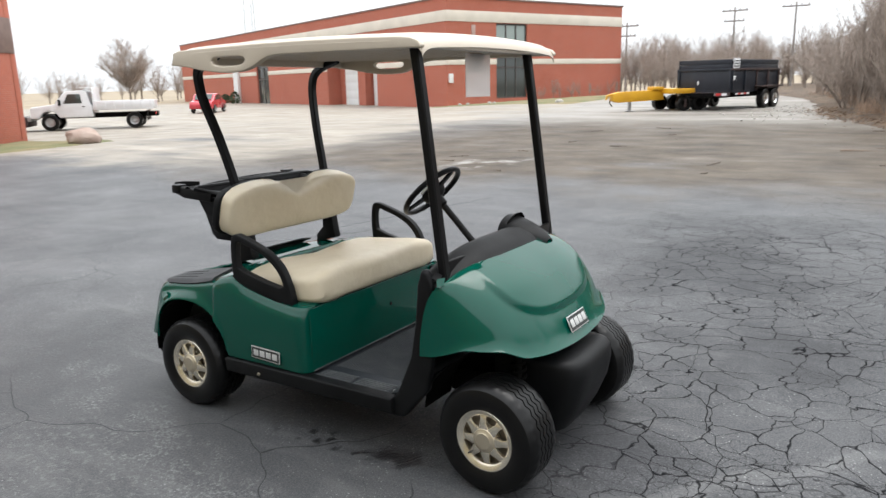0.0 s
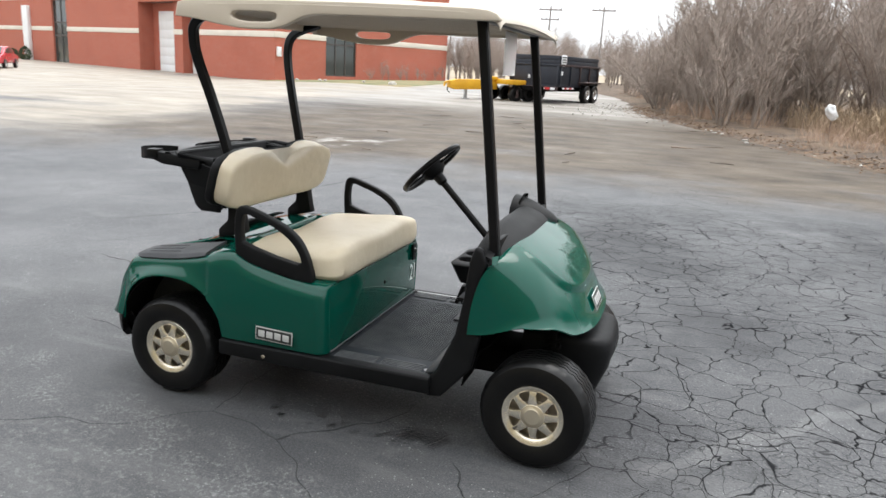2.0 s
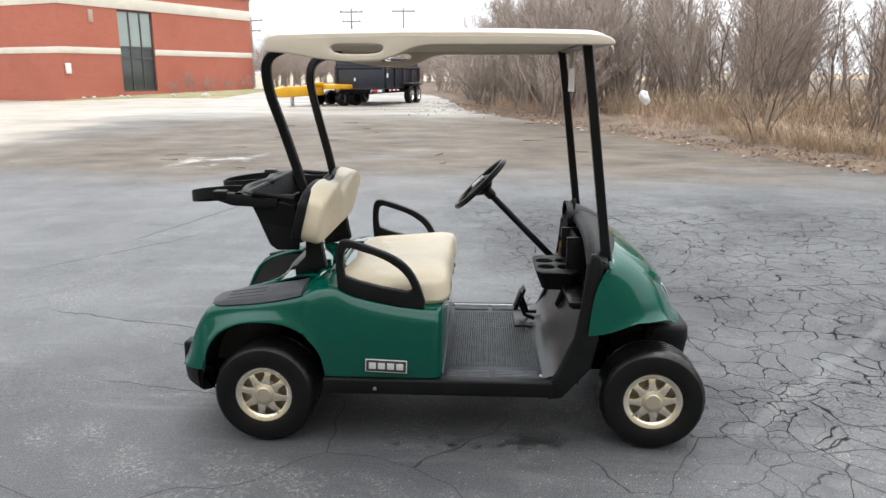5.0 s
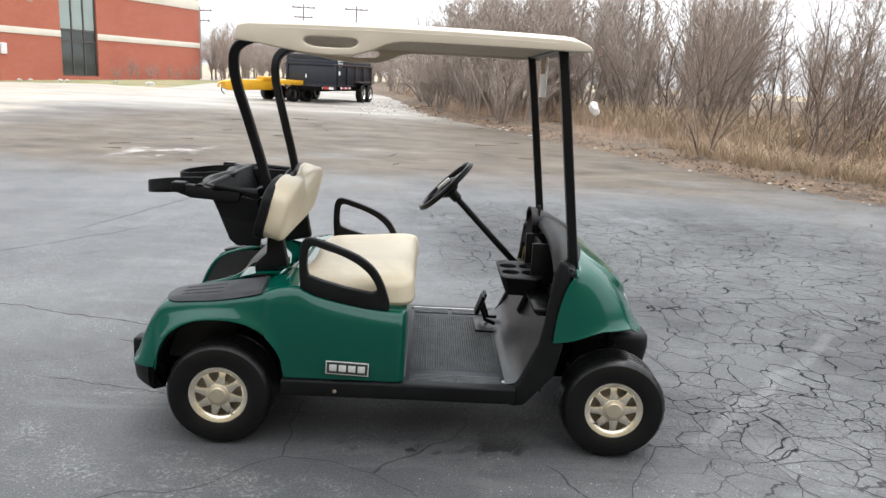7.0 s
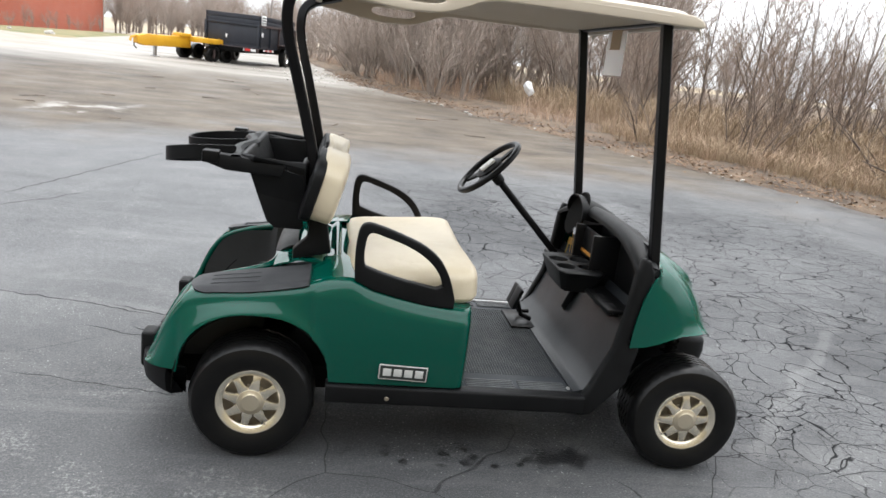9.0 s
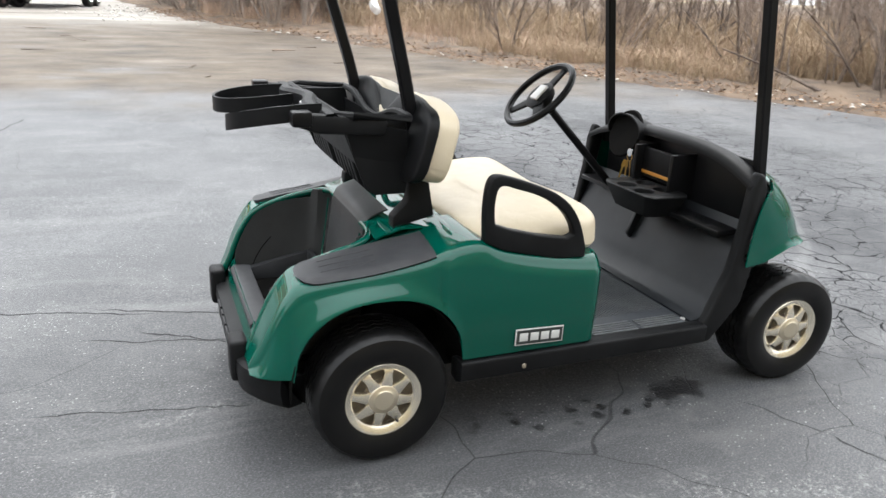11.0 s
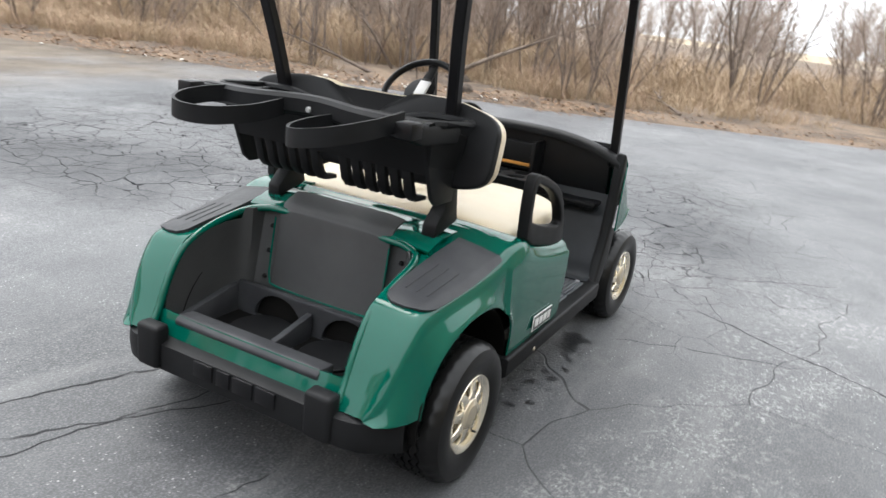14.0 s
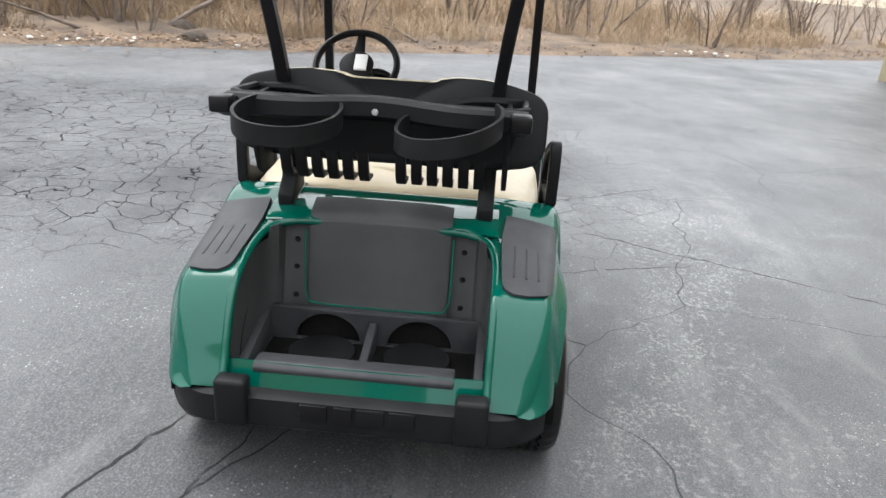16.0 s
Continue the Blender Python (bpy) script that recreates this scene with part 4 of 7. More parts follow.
def build_bag_well():
    bm = bmesh.new()
    # side walls, curved into the back wall, and the floor
    def wall(k, z):
        half = [(-0.35, 0.357), (-0.2, 0.355), (-0.09, 0.348), (-0.03, 0.32), (-0.005, 0.25), (0.0, 0.0)]
        line = half + [(x, -y) for x, y in half[-2::-1]]
        pts = smooth_line([(x, y, 0) for x, y in line], 5)
        p = pts[k]
        lean = 0.07 * z * (1 if abs(p.y) < 0.31 else 0.3)
        top = shoulder_z(min(p.x, 0.05)) + 0.008 if abs(p.y) > 0.33 else 0.676
        return (p.x + lean, p.y, 0.30 + (top - 0.30) * z)
    join(bm, sheet(wall, range(51), steps(0, 1, 8), 0.005))
    join(bm, box((-0.18, 0, 0.305), (0.36, 0.70, 0.012)))
    part("bag_well", bm, M["liner"], CART, "charcoal moulded bag well liner")
    lid = bmesh.new()
    def cover(k, y):
        line = [(-0.012, 0.40), (0.0, 0.46), (0.028, 0.655), (0.036, 0.685), (0.052, 0.706), (0.085, 0.722), (0.115, 0.732)]
        pts = smooth_line([(x, 0, z) for x, z in line], 4)
        p = pts[k]
        return (p.x - 0.006 + 0.012 * (abs(y) / 0.225) ** 6, y, p.z + 0.012 - 0.012 * (abs(y) / 0.225) ** 6)
    join(lid, sheet(cover, range(25), steps(-0.22, 0.22, 15), 0.006))
    part("access_cover", lid, M["liner"], CART, "charcoal access cover curving over the deck")
    seam = [(0.020, -0.228, 0.66), (-0.001, -0.228, 0.50), (-0.010, -0.220, 0.448), (-0.014, -0.19, 0.428), (-0.014, 0.0, 0.424), (-0.014, 0.19, 0.428), (-0.010, 0.220, 0.448), (-0.001, 0.228, 0.50), (0.020, 0.228, 0.66)]
    part("cover_seam", tube(smooth_line(seam, 4), 0.0035, 6), M["green"], CART, "thin green edge round the access cover")
    lower = bmesh.new()
    join(lower, prism([(-0.335, 0.305), (-0.335, 0.355), (-0.05, 0.415), (-0.01, 0.415), (-0.01, 0.305)], "y", 0.322, 0.349, bevel=0.004))
    join(lower, prism([(-0.335, 0.305), (-0.335, 0.355), (-0.05, 0.415), (-0.01, 0.415), (-0.01, 0.305)], "y", -0.349, -0.322, bevel=0.004))
    arcs = [[(-0.30, 0.30), (-0.30, 0.42)]]
    back = [(-0.323, 0.305), (-0.323, 0.425)] + [(0.323, 0.425), (0.323, 0.305)]
    holes = []
    for c in (-0.145, 0.145):
        holes.append([(c + 0.102 * math.cos(a), 0.318 + 0.092 * math.sin(a)) for a in steps(0, math.pi, 13)])
    join(lower, prism(back, "x", -0.05, -0.03, holes, 0.003))
    part("bag_tray", lower, M["pad"], CART, "grey bag tray with two round recesses")
    for c in (-0.145, 0.145):
        part("bag_socket", lathe([(0.0, 0.0), (0.10, 0.0), (0.104, 0.012), (0.10, 0.016), (0.0, 0.014)], 28, "z"), M["black"], CART, m=pose(-0.13, c, 0.312))
    # near-black sheets: the shade inside the well is put into their colour
    part("tray_floor", box((-0.185, 0, 0.3125), (0.28, 0.64, 0.005)), M["under"], CART, "near-black tray floor sheet, shade put into its colour")
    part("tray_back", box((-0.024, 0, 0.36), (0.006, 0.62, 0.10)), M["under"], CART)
    part("divider", prism([(-0.32, 0.31), (-0.32, 0.345), (-0.06, 0.40), (-0.06, 0.31)], "y", -0.012, 0.012, bevel=0.004), M["pad"], CART)
    part("lip_pad", prism([(-0.362, 0.386), (-0.346, 0.402), (-0.285, 0.396), (-0.285, 0.366), (-0.358, 0.368)], "y", -0.270, 0.285, bevel=0.006), M["pad"], CART, "grey rubber lip strip")
    screw = part("screw", lathe([(0.0, -0.006), (0.006, -0.005), (0.009, 0.0), (0.009, 0.003)], 10, "x"), M["black"], CART)
    spots = [(-0.004, y, z) for y in (-0.262, 0.262) for z in (0.44, 0.53, 0.615)] + [(-0.008, y, 0.405) for y in (-0.14, -0.05, 0.05, 0.14)]
    for i, p in enumerate(spots):
        m = pose(p[0] + 0.07 * (p[2] - 0.3) / 0.37 - 0.012, p[1], p[2])
        if i:
            again(screw, m)
        else:
            screw.matrix_basis = m


build_bag_well()


def build_fender_pads():
    def top_z(x, y):
        w, zs = half_width(x), shoulder_z(x)
        lean = 0.032 * min(1.0, max(0.0, (0.3 - x) / 0.5))
        edge = w - lean - 0.045
        crown = along([(-0.375, 0.0), (-0.2, 0.010), (0.1, 0.022), (0.3, 0.018)], x)
        z = zs + crown * math.sin(min(1, max(0, (edge - y) / (edge - 0.345))) * math.pi / 2)
        if y > edge:
            z -= 0.045 - math.sqrt(max(0, 0.045 ** 2 - min(0.043, y - edge) ** 2))
        return z

    def pad(s):
        def f(x, k):
            outer = along([(-0.242, 0.455), (-0.236, 0.486), (-0.22, 0.507), (-0.18, 0.522), (0.0, 0.538), (0.175, 0.546)], x)
            inner = along([(-0.242, 0.410), (-0.232, 0.390), (-0.2, 0.379), (0.02, 0.374), (0.175, 0.385)], x)
            y = outer + (inner - outer) * k
            return (x, s * y, top_z(x, y) + 0.012)
        p = part("fender_pad", sheet(f, steps(-0.242, 0.175, 30), steps(0, 1, 11), 0.012), M["pad"], CART, "charcoal textured fender pad")
        for c in (0.415, 0.45, 0.485):
            line = [(x, s * (c + 0.02 * x), top_z(x, c + 0.02 * x) + 0.0105) for x in steps(-0.17, 0.0, 6)]
            part("groove", tube(line, 0.0042, 6), M["pad"], p)
    both(pad)


build_fender_pads()


def build_bumper():
    def f(y, k):
        prof = [(0.03, 0.235), (-0.012, 0.225), (-0.03, 0.24), (-0.036, 0.285), (-0.032, 0.325), (-0.012, 0.332), (0.04, 0.332), (0.04, 0.235)]
        x, z = prof[k]
        corner = max(0, (abs(y) - 0.36) / 0.17)
        return (-0.385 + x + 0.11 * corner ** 2.2, y, z - 0.01 * corner)
    bm = sheet(f, steps(-0.53, 0.53, 45), range(8))
    bmesh.ops.holes_fill(bm, edges=[e for e in bm.edges if e.is_boundary], sides=0)
    bm2 = bm
    bar = part("rear_bumper", bm2, M["black"], CART, "black moulded rear bumper", angle=40)
    for s in (-1, 1):
        part("bumper_pad", box((-0.408, s * 0.325, 0.312), (0.056, 0.09, 0.14), 0.014, 3), M["black"], bar)
    # raised blocks where the maker's name is moulded
    for k, (c, w) in enumerate(((0.10, 0.075), (0.02, 0.05), (-0.055, 0.075), (-0.14, 0.07))):
        part("raised_block", box((-0.421, c, 0.298), (0.008, w, 0.05), 0.002), M["steel_black"], bar)
    part("bumper_bracket", box((-0.30, 0.0, 0.27), (0.16, 0.5, 0.03), 0.004), M["under"], CART)


build_bumper()
part("hitch_pin", tube(smooth_line([(-0.34, -0.37, 0.245), (-0.35, -0.40, 0.215), (-0.345, -0.43, 0.21), (-0.33, -0.445, 0.235)], 4), 0.008, 8), M["brass"], CART, "small brass pin under the bumper")


# --- chassis, sills and floor
def build_chassis():
    bm = bmesh.new()
    join(bm, box((0.42, 0, 0.245), (1.5, 0.78, 0.10), 0.02))
    join(bm, box((0.525, 0, 0.45), (0.43, 0.96, 0.28), 0.02))
    join(bm, box((1.5, 0, 0.25), (0.45, 0.30, 0.12), 0.02))
    part("chassis", bm, M["under"], CART, "dark underbody frame")
    part("rear_axle", tube([(0, -0.44, 0.222), (0, 0.44, 0.222)], 0.035, 14), M["under"], CART)
    part("motor", lathe([(0, -0.12), (0.085, -0.12), (0.09, -0.1), (0.09, 0.1), (0.085, 0.12), (0, 0.12)], 24), M["under"], CART, m=pose(0.05, 0.1, 0.25))
    for s in (-1, 1):
        liner = sheet(lambda a, y: (0.285 * math.cos(a), y, 0.27 + 0.285 * math.sin(a)), steps(-0.1, math.pi + 0.1, 24), [s * 0.35, s * 0.555], 0.004)
        part("wheel_liner", liner, M["under"], CART)
        part("sill", prism([(-0.004, 0.236), (0.0, 0.297), (-0.006, 0.304), (-0.05, 0.305), (-0.09, 0.29), (-0.09, 0.225), (-0.05, 0.215)], "x", 0.262, 1.255, bevel=0.005), M["black"], CART, "black rocker sill",
             m=Matrix.Translation((0, s * 0.582, 0)) @ Matrix.Diagonal((1, -s if s < 0 else 1, 1, 1)) if s > 0 else Matrix.Translation((0, -0.582, 0)) @ Matrix.Rotation(math.pi, 4, "Z") @ Matrix.Translation((-1.517, 0, 0)))
        part("sill_bolt", lathe([(0, -0.006), (0.007, -0.004), (0.009, 0.0)], 12), M["gold_shaded"], CART, m=pose(0.49, s * 0.583, 0.262, 0, 0, 0 if s < 0 else 180))


build_chassis()


def build_floor():
    deck = bmesh.new()
    join(deck, box((1.008, 0, 0.283), (0.504, 1.07, 0.03), 0.008))
    floor = part("floor_mat", deck, M["mat"], CART, "studded charcoal rubber floor mat")
    ribs = bmesh.new()
    # rows of small staggered diamond studs
    for k in range(36):
        for j in range(62):
            x, y = 0.806 + k * 0.0113, -0.385 + (j + 0.5 * (k % 2)) * 0.013
            low = [ribs.verts.new((x + dx * 0.0052, y + dy * 0.0058, 0.297)) for dx, dy in ((1, 0), (0, 1), (-1, 0), (0, -1))]
            top = [ribs.verts.new((x + dx * 0.0034, y + dy * 0.0038, 0.3015)) for dx, dy in ((1, 0), (0, 1), (-1, 0), (0, -1))]
            ribs.faces.new(top)
            for i in range(4):
                ribs.faces.new((low[i], low[(i + 1) % 4], top[(i + 1) % 4], top[i]))
    # studs paler than the mat: their shine is put into the colour
    part("stud_field", ribs, M["strip"], floor, "small studs, shine put into their paler grey")
    for s in (-1, 1):
        for k in range(5):
            for a, b in ((0.80, 0.99), (1.01, 1.20)):
                part("step_strip", box(((a + b) / 2, s * (0.455 + k * 0.016), 0.301), (b - a, 0.008, 0.007), 0.002), M["strip"], floor)
        part("bolt", lathe([(0.0, 0.006), (0.01, 0.004), (0.012, 0.0)], 12, "z"), M["grey_metal"], floor, m=pose(1.215, s * 0.49, 0.299))
    # sloping toe board, with the wheel housings' inner walls
    toe = sheet(lambda x, y: (x, y, along([(1.22, 0.295), (1.27, 0.31), (1.42, 0.60), (1.45, 0.66)], x)), [1.22, 1.245, 1.27, 1.32, 1.37, 1.42, 1.45], steps(-0.53, 0.53, 9), 0.01)
    part("toe_board", toe, M["toe"], CART, "sloping charcoal toe board")
    for y in (0.06,):
        part("toe_rib", prism([(1.335, 0.44), (1.385, 0.545), (1.352, 0.555), (1.318, 0.462)], "y", y - 0.01, y + 0.01, bevel=0.003), M["toe"], CART)


build_floor()


# --- front
def nose_surface(u, phi):
    """u: 0 at the dash line, 1 at the lower edge; phi: -1 near side to 1 far side."""
    a = phi * math.pi / 2
    c, s = math.cos(a), math.sin(a)
    sy = math.copysign(abs(s) ** 0.72, s)
    low = Vector((1.40 + 0.450 * max(c, 0) ** 0.62, 0.570 * sy, along([(0, 0.505), (0.40, 0.525), (0.62, 0.570), (0.80, 0.572), (1.0, 0.515)], abs(phi))))
    top = Vector((1.515 - 0.03 * abs(phi) ** 2, 0.55 * phi, 0.885 - 0.085 * abs(phi) ** 3))
    b = u * math.pi / 2
    flat = 0.42 * (1 - abs(phi) ** 2)
    h = (1 - flat) * math.sin(b) ** (1.12 - 0.1 * abs(phi)) + flat * u
    v = (1 - flat) * (1 - math.cos(b) ** 1.15) + flat * u
    p = Vector((top.x + (low.x - top.x) * h, top.y + (low.y - top.y) * h ** 0.7, top.z + (low.z - top.z) * v))
    # raised shield in the middle of the bonnet
    d = math.sqrt(abs(phi / 0.60) ** 2.4 + (u / 0.68) ** 2.4)
    k = min(max((1.06 - d) / 0.06, 0), 1) * min(1.0, u / 0.5) ** 1.5
    p += Vector((0.55, 0, 0.85)) * 0.017 * k * k * (3 - 2 * k)
    # flared lower rim over the wheels
    r = max(0, (u - 0.86) / 0.14)
    p += Vector((0.0, 0.022 * sy, 0.004)) * r * r * math.sin(math.pi * min(1, abs(phi) * 1.0)) + Vector((0.016 * c, 0, 0)) * r * r
    return p


def build_front():
    bm = sheet(lambda u, p: nose_surface(u, p), steps(0, 1, 64), steps(-1, 1, 97), 0.006)
    part("front_cowl", bm, M["green"], CART, "glossy dark green rounded front cowl", angle=50)
    # black fascia under the nose
    def fascia(k, a):
        line = [(0.13, 1.845, 0.20), (0.20, 1.885, 0.212), (0.30, 1.925, 0.228), (0.38, 1.938, 0.236), (0.425, 1.934, 0.238), (0.447, 1.918, 0.234), (0.455, 1.885, 0.222), (0.458, 1.80, 0.19)]
        z, depth, w = line[k]
        c, s = math.cos(a), math.sin(a)
        y = w * math.copysign(abs(s) ** 0.38, s)
        x = 1.56 + (depth - 1.56) * max(0, c) ** 0.28
        return (x, y, z)
    part("front_fascia", sheet(fascia, range(8), steps(-math.pi / 2, math.pi / 2, 41), 0.008), M["black"], CART, "black moulded front fascia", angle=50)
    part("fascia_bracket", box((1.70, 0, 0.44), (0.16, 0.30, 0.10), 0.01), M["under"], CART)
    # dash band behind the bonnet, its roll over the top and the instrument hood
    def band(k, y):
        line = smooth_line([(1.555, 0, 0.868), (1.52, 0, 0.897), (1.46, 0, 0.922), (1.425, 0, 0.920), (1.405, 0, 0.905), (1.402, 0, 0.885)], 4)
        p = line[k]
        e = abs(y) / 0.54
        return (p.x - 0.018 * e * e - 0.055 * e ** 7 * (p.x > 1.5), y, p.z - 0.088 * e ** 3)
    dash = part("dash_band", sheet(band, range(21), steps(-0.54, 0.54, 33), 0.008), M["black"], CART, "black dash roll behind the bonnet")
    hood = bmesh.new()
    def pod(a, k):
        r = 0.105 * math.sin(math.pi * (0.5 + 0.5 * k) * 0.98) ** 0.6
        return (1.375 + 0.22 * k, 0.25 + r * math.cos(a) * 1.15, 0.885 - 0.045 * k + r * math.sin(a) * 0.72)
    join(hood, sheet(pod, steps(-0.3, math.pi + 0.3, 18), steps(0, 0.97, 10), 0.006))
    part("instrument_hood", hood, M["black"], CART, "rounded black instrument hood")
    part("instrument_panel", lathe([(0, 0.0), (0.105, 0.0), (0.11, 0.01)], 24, "x"), M["under"], CART, m=pose(1.385, 0.25, 0.87, 0, 18, 0))
    # side pillars from the dash down to the floor
    for s in (-1, 1):
        outline = [(1.405, 0.868), (1.435, 0.858), (1.458, 0.80), (1.432, 0.67), (1.402, 0.535), (1.45, 0.505), (1.42, 0.36), (1.30, 0.22), (1.235, 0.215), (1.232, 0.285), (1.272, 0.33), (1.345, 0.50), (1.372, 0.66), (1.385, 0.80)]
        y0, y1 = sorted((s * 0.512, s * 0.557))
        part("side_pillar", prism(outline, "y", y0, y1, bevel=0.014, segments=3), M["black"], CART, "black moulded cowl side")
        part("inner_fender", sheet(lambda a, y: (1.675 + 0.30 * math.cos(a), y, 0.25 + 0.27 * math.sin(a)), steps(2.25, math.pi - 0.05, 9), [s * 0.30, s * 0.50], 0.004), M["under"], CART)
    # dash interior: back wall, shelf, glove pockets, cup holders
    inside = bmesh.new()
    join(inside, box((1.475, 0, 0.74), (0.02, 0.95, 0.30), 0.005))
    join(inside, box((1.40, 0, 0.622), (0.15, 0.95, 0.02), 0.005))
    join(inside, box((1.41, -0.14, 0.74), (0.13, 0.02, 0.22), 0.005))
    join(inside, box((1.41, 0.10, 0.74), (0.13, 0.02, 0.22), 0.005))
    part("dash_pocket", inside, M["steel_black"], CART, "open black dash pockets")
    part("centre_panel", box((1.395, -0.02, 0.775), (0.02, 0.24, 0.13), 0.008), M["black"], CART)
    part("orange_label", box((1.383, -0.02, 0.735), (0.006, 0.22, 0.014), 0.001), M["orange"], CART, "orange warning strip")
    for y in (-0.30, -0.42):
        part("glove_knob", box((1.36, y, 0.615), (0.05, 0.09, 0.035), 0.01), M["black"], CART)
    cups = prism([(1.20, -0.19), (1.225, -0.225), (1.37, -0.235), (1.40, -0.20), (1.40, 0.10), (1.37, 0.13), (1.225, 0.12), (1.20, 0.085)], "z", 0.605, 0.70,
                 [[(cx + 0.042 * math.cos(a), cy + 0.042 * math.sin(a)) for a in steps(0, math.tau * 15 / 16, 16)] for cx, cy in ((1.255, -0.11), (1.255, 0.01), (1.35, -0.11), (1.35, 0.01))], 0.005)
    for v in cups.verts:
        if v.co.z < 0.65:
            v.co.x, v.co.y = 1.315 + (v.co.x - 1.315) * 0.72, -0.05 + (v.co.y + 0.05) * 0.74
    holder = part("cup_holder", cups, M["black"], CART, "black four-cup holder")
    # near-black, so the shade down in the cup holes is its own colour
    part("cup_base", box((1.31, -0.05, 0.602), (0.12, 0.20, 0.012), 0.004), M["under"], holder)
    part("ignition", lathe([(0, -0.02), (0.018, -0.018), (0.02, 0.0)], 14, "x"), M["chrome"], CART, m=pose(1.378, 0.16, 0.80))
    keys = bmesh.new()
    join(keys, tube([(1.362, 0.16 + 0.018 * math.cos(a), 0.78 + 0.018 * math.sin(a)) for a in steps(0, math.tau * 11 / 12, 12)], 0.0018, 5, True))
    for k, (dy, ln) in enumerate(((-0.012, 0.085), (0.004, 0.07), (0.016, 0.095))):
        join(keys, prism([(-0.006, 0), (0.006, 0), (0.009, -0.03), (0.004, -0.035), (0.003, -ln), (-0.004, -ln), (-0.004, -0.035), (-0.009, -0.03)], "x", -0.001, 0.001), pose(1.358 - 0.003 * k, 0.16 + dy, 0.765, dy * 900, 0, dy * 1500))
    part("key_bunch", keys, M["brass"], CART, "brass key bunch in the ignition")
    # badges: plain plates with plain blocks
    for name, m in (("badge", pose(0.541, -0.5765, 0.366, 0, 2, 0)), ("badge", pose(0.541, 0.5765, 0.366, 0, -2, 180))):
        plate = part("side_badge", prism([(-0.09, -0.029), (0.09, -0.029), (0.09, 0.029), (-0.09, 0.029)], "y", -0.004, 0.0, bevel=0.0015), M["badge"], CART, "silver maker's plate", m=m)
        badge_blocks(plate, 0.09, 0.029)
    u = next(k / 100 for k in range(100) if nose_surface(k / 100, 0.0).z < 0.575)
    at = nose_surface(u, 0.0)
    down = (nose_surface(u + 0.03, 0.0) - nose_surface(u - 0.03, 0.0)).normalized()
    out = Vector((0, 1, 0)).cross(down) * -1
    out = out if out.x > 0 else -out
    turn = Matrix((Vector((0, 1, 0)), -out, -down)).transposed().to_4x4()
    plate = part("nose_badge", prism([(-0.092, -0.034), (0.092, -0.034), (0.092, 0.034), (-0.092, 0.034)], "y", -0.004, 0.0, bevel=0.0015), M["badge"], CART, "silver maker's plate", m=Matrix.Translation(at + out * 0.010) @ turn)
    badge_blocks(plate, 0.092, 0.034)


def badge_blocks(plate, w, h):
    frame_line = prism([(-w + 0.004, -h + 0.004), (w - 0.004, -h + 0.004), (w - 0.004, h - 0.004), (-w + 0.004, h - 0.004)], "y", -0.0048, -0.0038)
    part("plate_field", frame_line, M["badge_dark"], plate)
    for k in range(4):
        c = -w * 0.66 + k * w * 0.44
        part("plate_block", prism([(c - w * 0.17, -h * 0.5), (c + w * 0.17, -h * 0.5), (c + w * 0.17, h * 0.5), (c - w * 0.17, h * 0.5)], "y", -0.006, -0.004, bevel=0.0006), M["badge"], plate)


build_front()


def build_suspension():
    for s in (-1, 1):
        part("control_arm", tube([(1.66, s * 0.12, 0.26), (1.66, s * 0.40, 0.20)], 0.022, 8), M["under"], CART)
        part("steering_link", tube([(1.56, s * 0.10, 0.27), (1.58, s * 0.41, 0.24)], 0.011, 8), M["grey_metal"], CART)
        coil = [(1.70 + 0.032 * math.cos(a), s * 0.30 + 0.032 * math.sin(a), 0.24 + 0.22 * a / (7 * math.tau)) for a in steps(0, 7 * math.tau, 100)]
        part("coil_spring", tube(coil, 0.006, 6), M["under"], CART)
        part("damper", tube([(1.70, s * 0.30, 0.22), (1.70, s * 0.30, 0.50)], 0.016, 10), M["under"], CART)
        part("front_spindle", tube([(1.675, s * 0.38, 0.222), (1.675, s * 0.46, 0.222)], 0.03, 12), M["under"], CART)


build_suspension()


# --- seats
def cushion(w, d, h, dip=0.0, lobes=0.0, notch=0.0, crease=0.0):
    """A stuffed block: w across (y), d deep (x), h high (z), with soft edges."""
    def soft(t, p):
        return math.copysign(abs(t) ** p, t)

    def f(u, v):
        a, b = u * math.pi / 2, v * math.tau
        cu, su = math.cos(a), math.sin(a)
        x = d / 2 * soft(cu, 0.28) * soft(math.cos(b), 0.28)
        y = w / 2 * soft(cu, 0.28) * soft(math.sin(b), 0.2)
        z = h / 2 * soft(su, 0.45)
        k = y / (w / 2)
        z += (lobes * (math.cos(2 * math.pi * (abs(k) - 0.5)) - 1) / 2 + 0.0) * (z > -0.2 * h)
        z -= notch * math.exp(-abs(k / 0.15) ** 1.6) * max(0, z / (h / 2))
        x += dip * math.cos(2 * math.pi * abs(k)) * max(0, math.cos(b))
        fold = crease * math.exp(-(k / 0.05) ** 2)
        x -= fold * max(0, math.cos(b))
        z -= 0.6 * fold * max(0, z / (h / 2))
        z += 0.003 * noise.noise((x * 9, y * 9, z * 9)) + 0.002 * noise.noise((x * 22, y * 22, 0))
        return (x, y, z)

    bm = sheet(f, steps(-0.995, 0.995, 31), steps(0, 1, 97))
    bmesh.ops.remove_doubles(bm, verts=bm.verts, dist=0.0005)
    bmesh.ops.holes_fill(bm, edges=[e for e in bm.edges if e.is_boundary], sides=0)
    bmesh.ops.recalc_face_normals(bm, faces=bm.faces)
    return bm


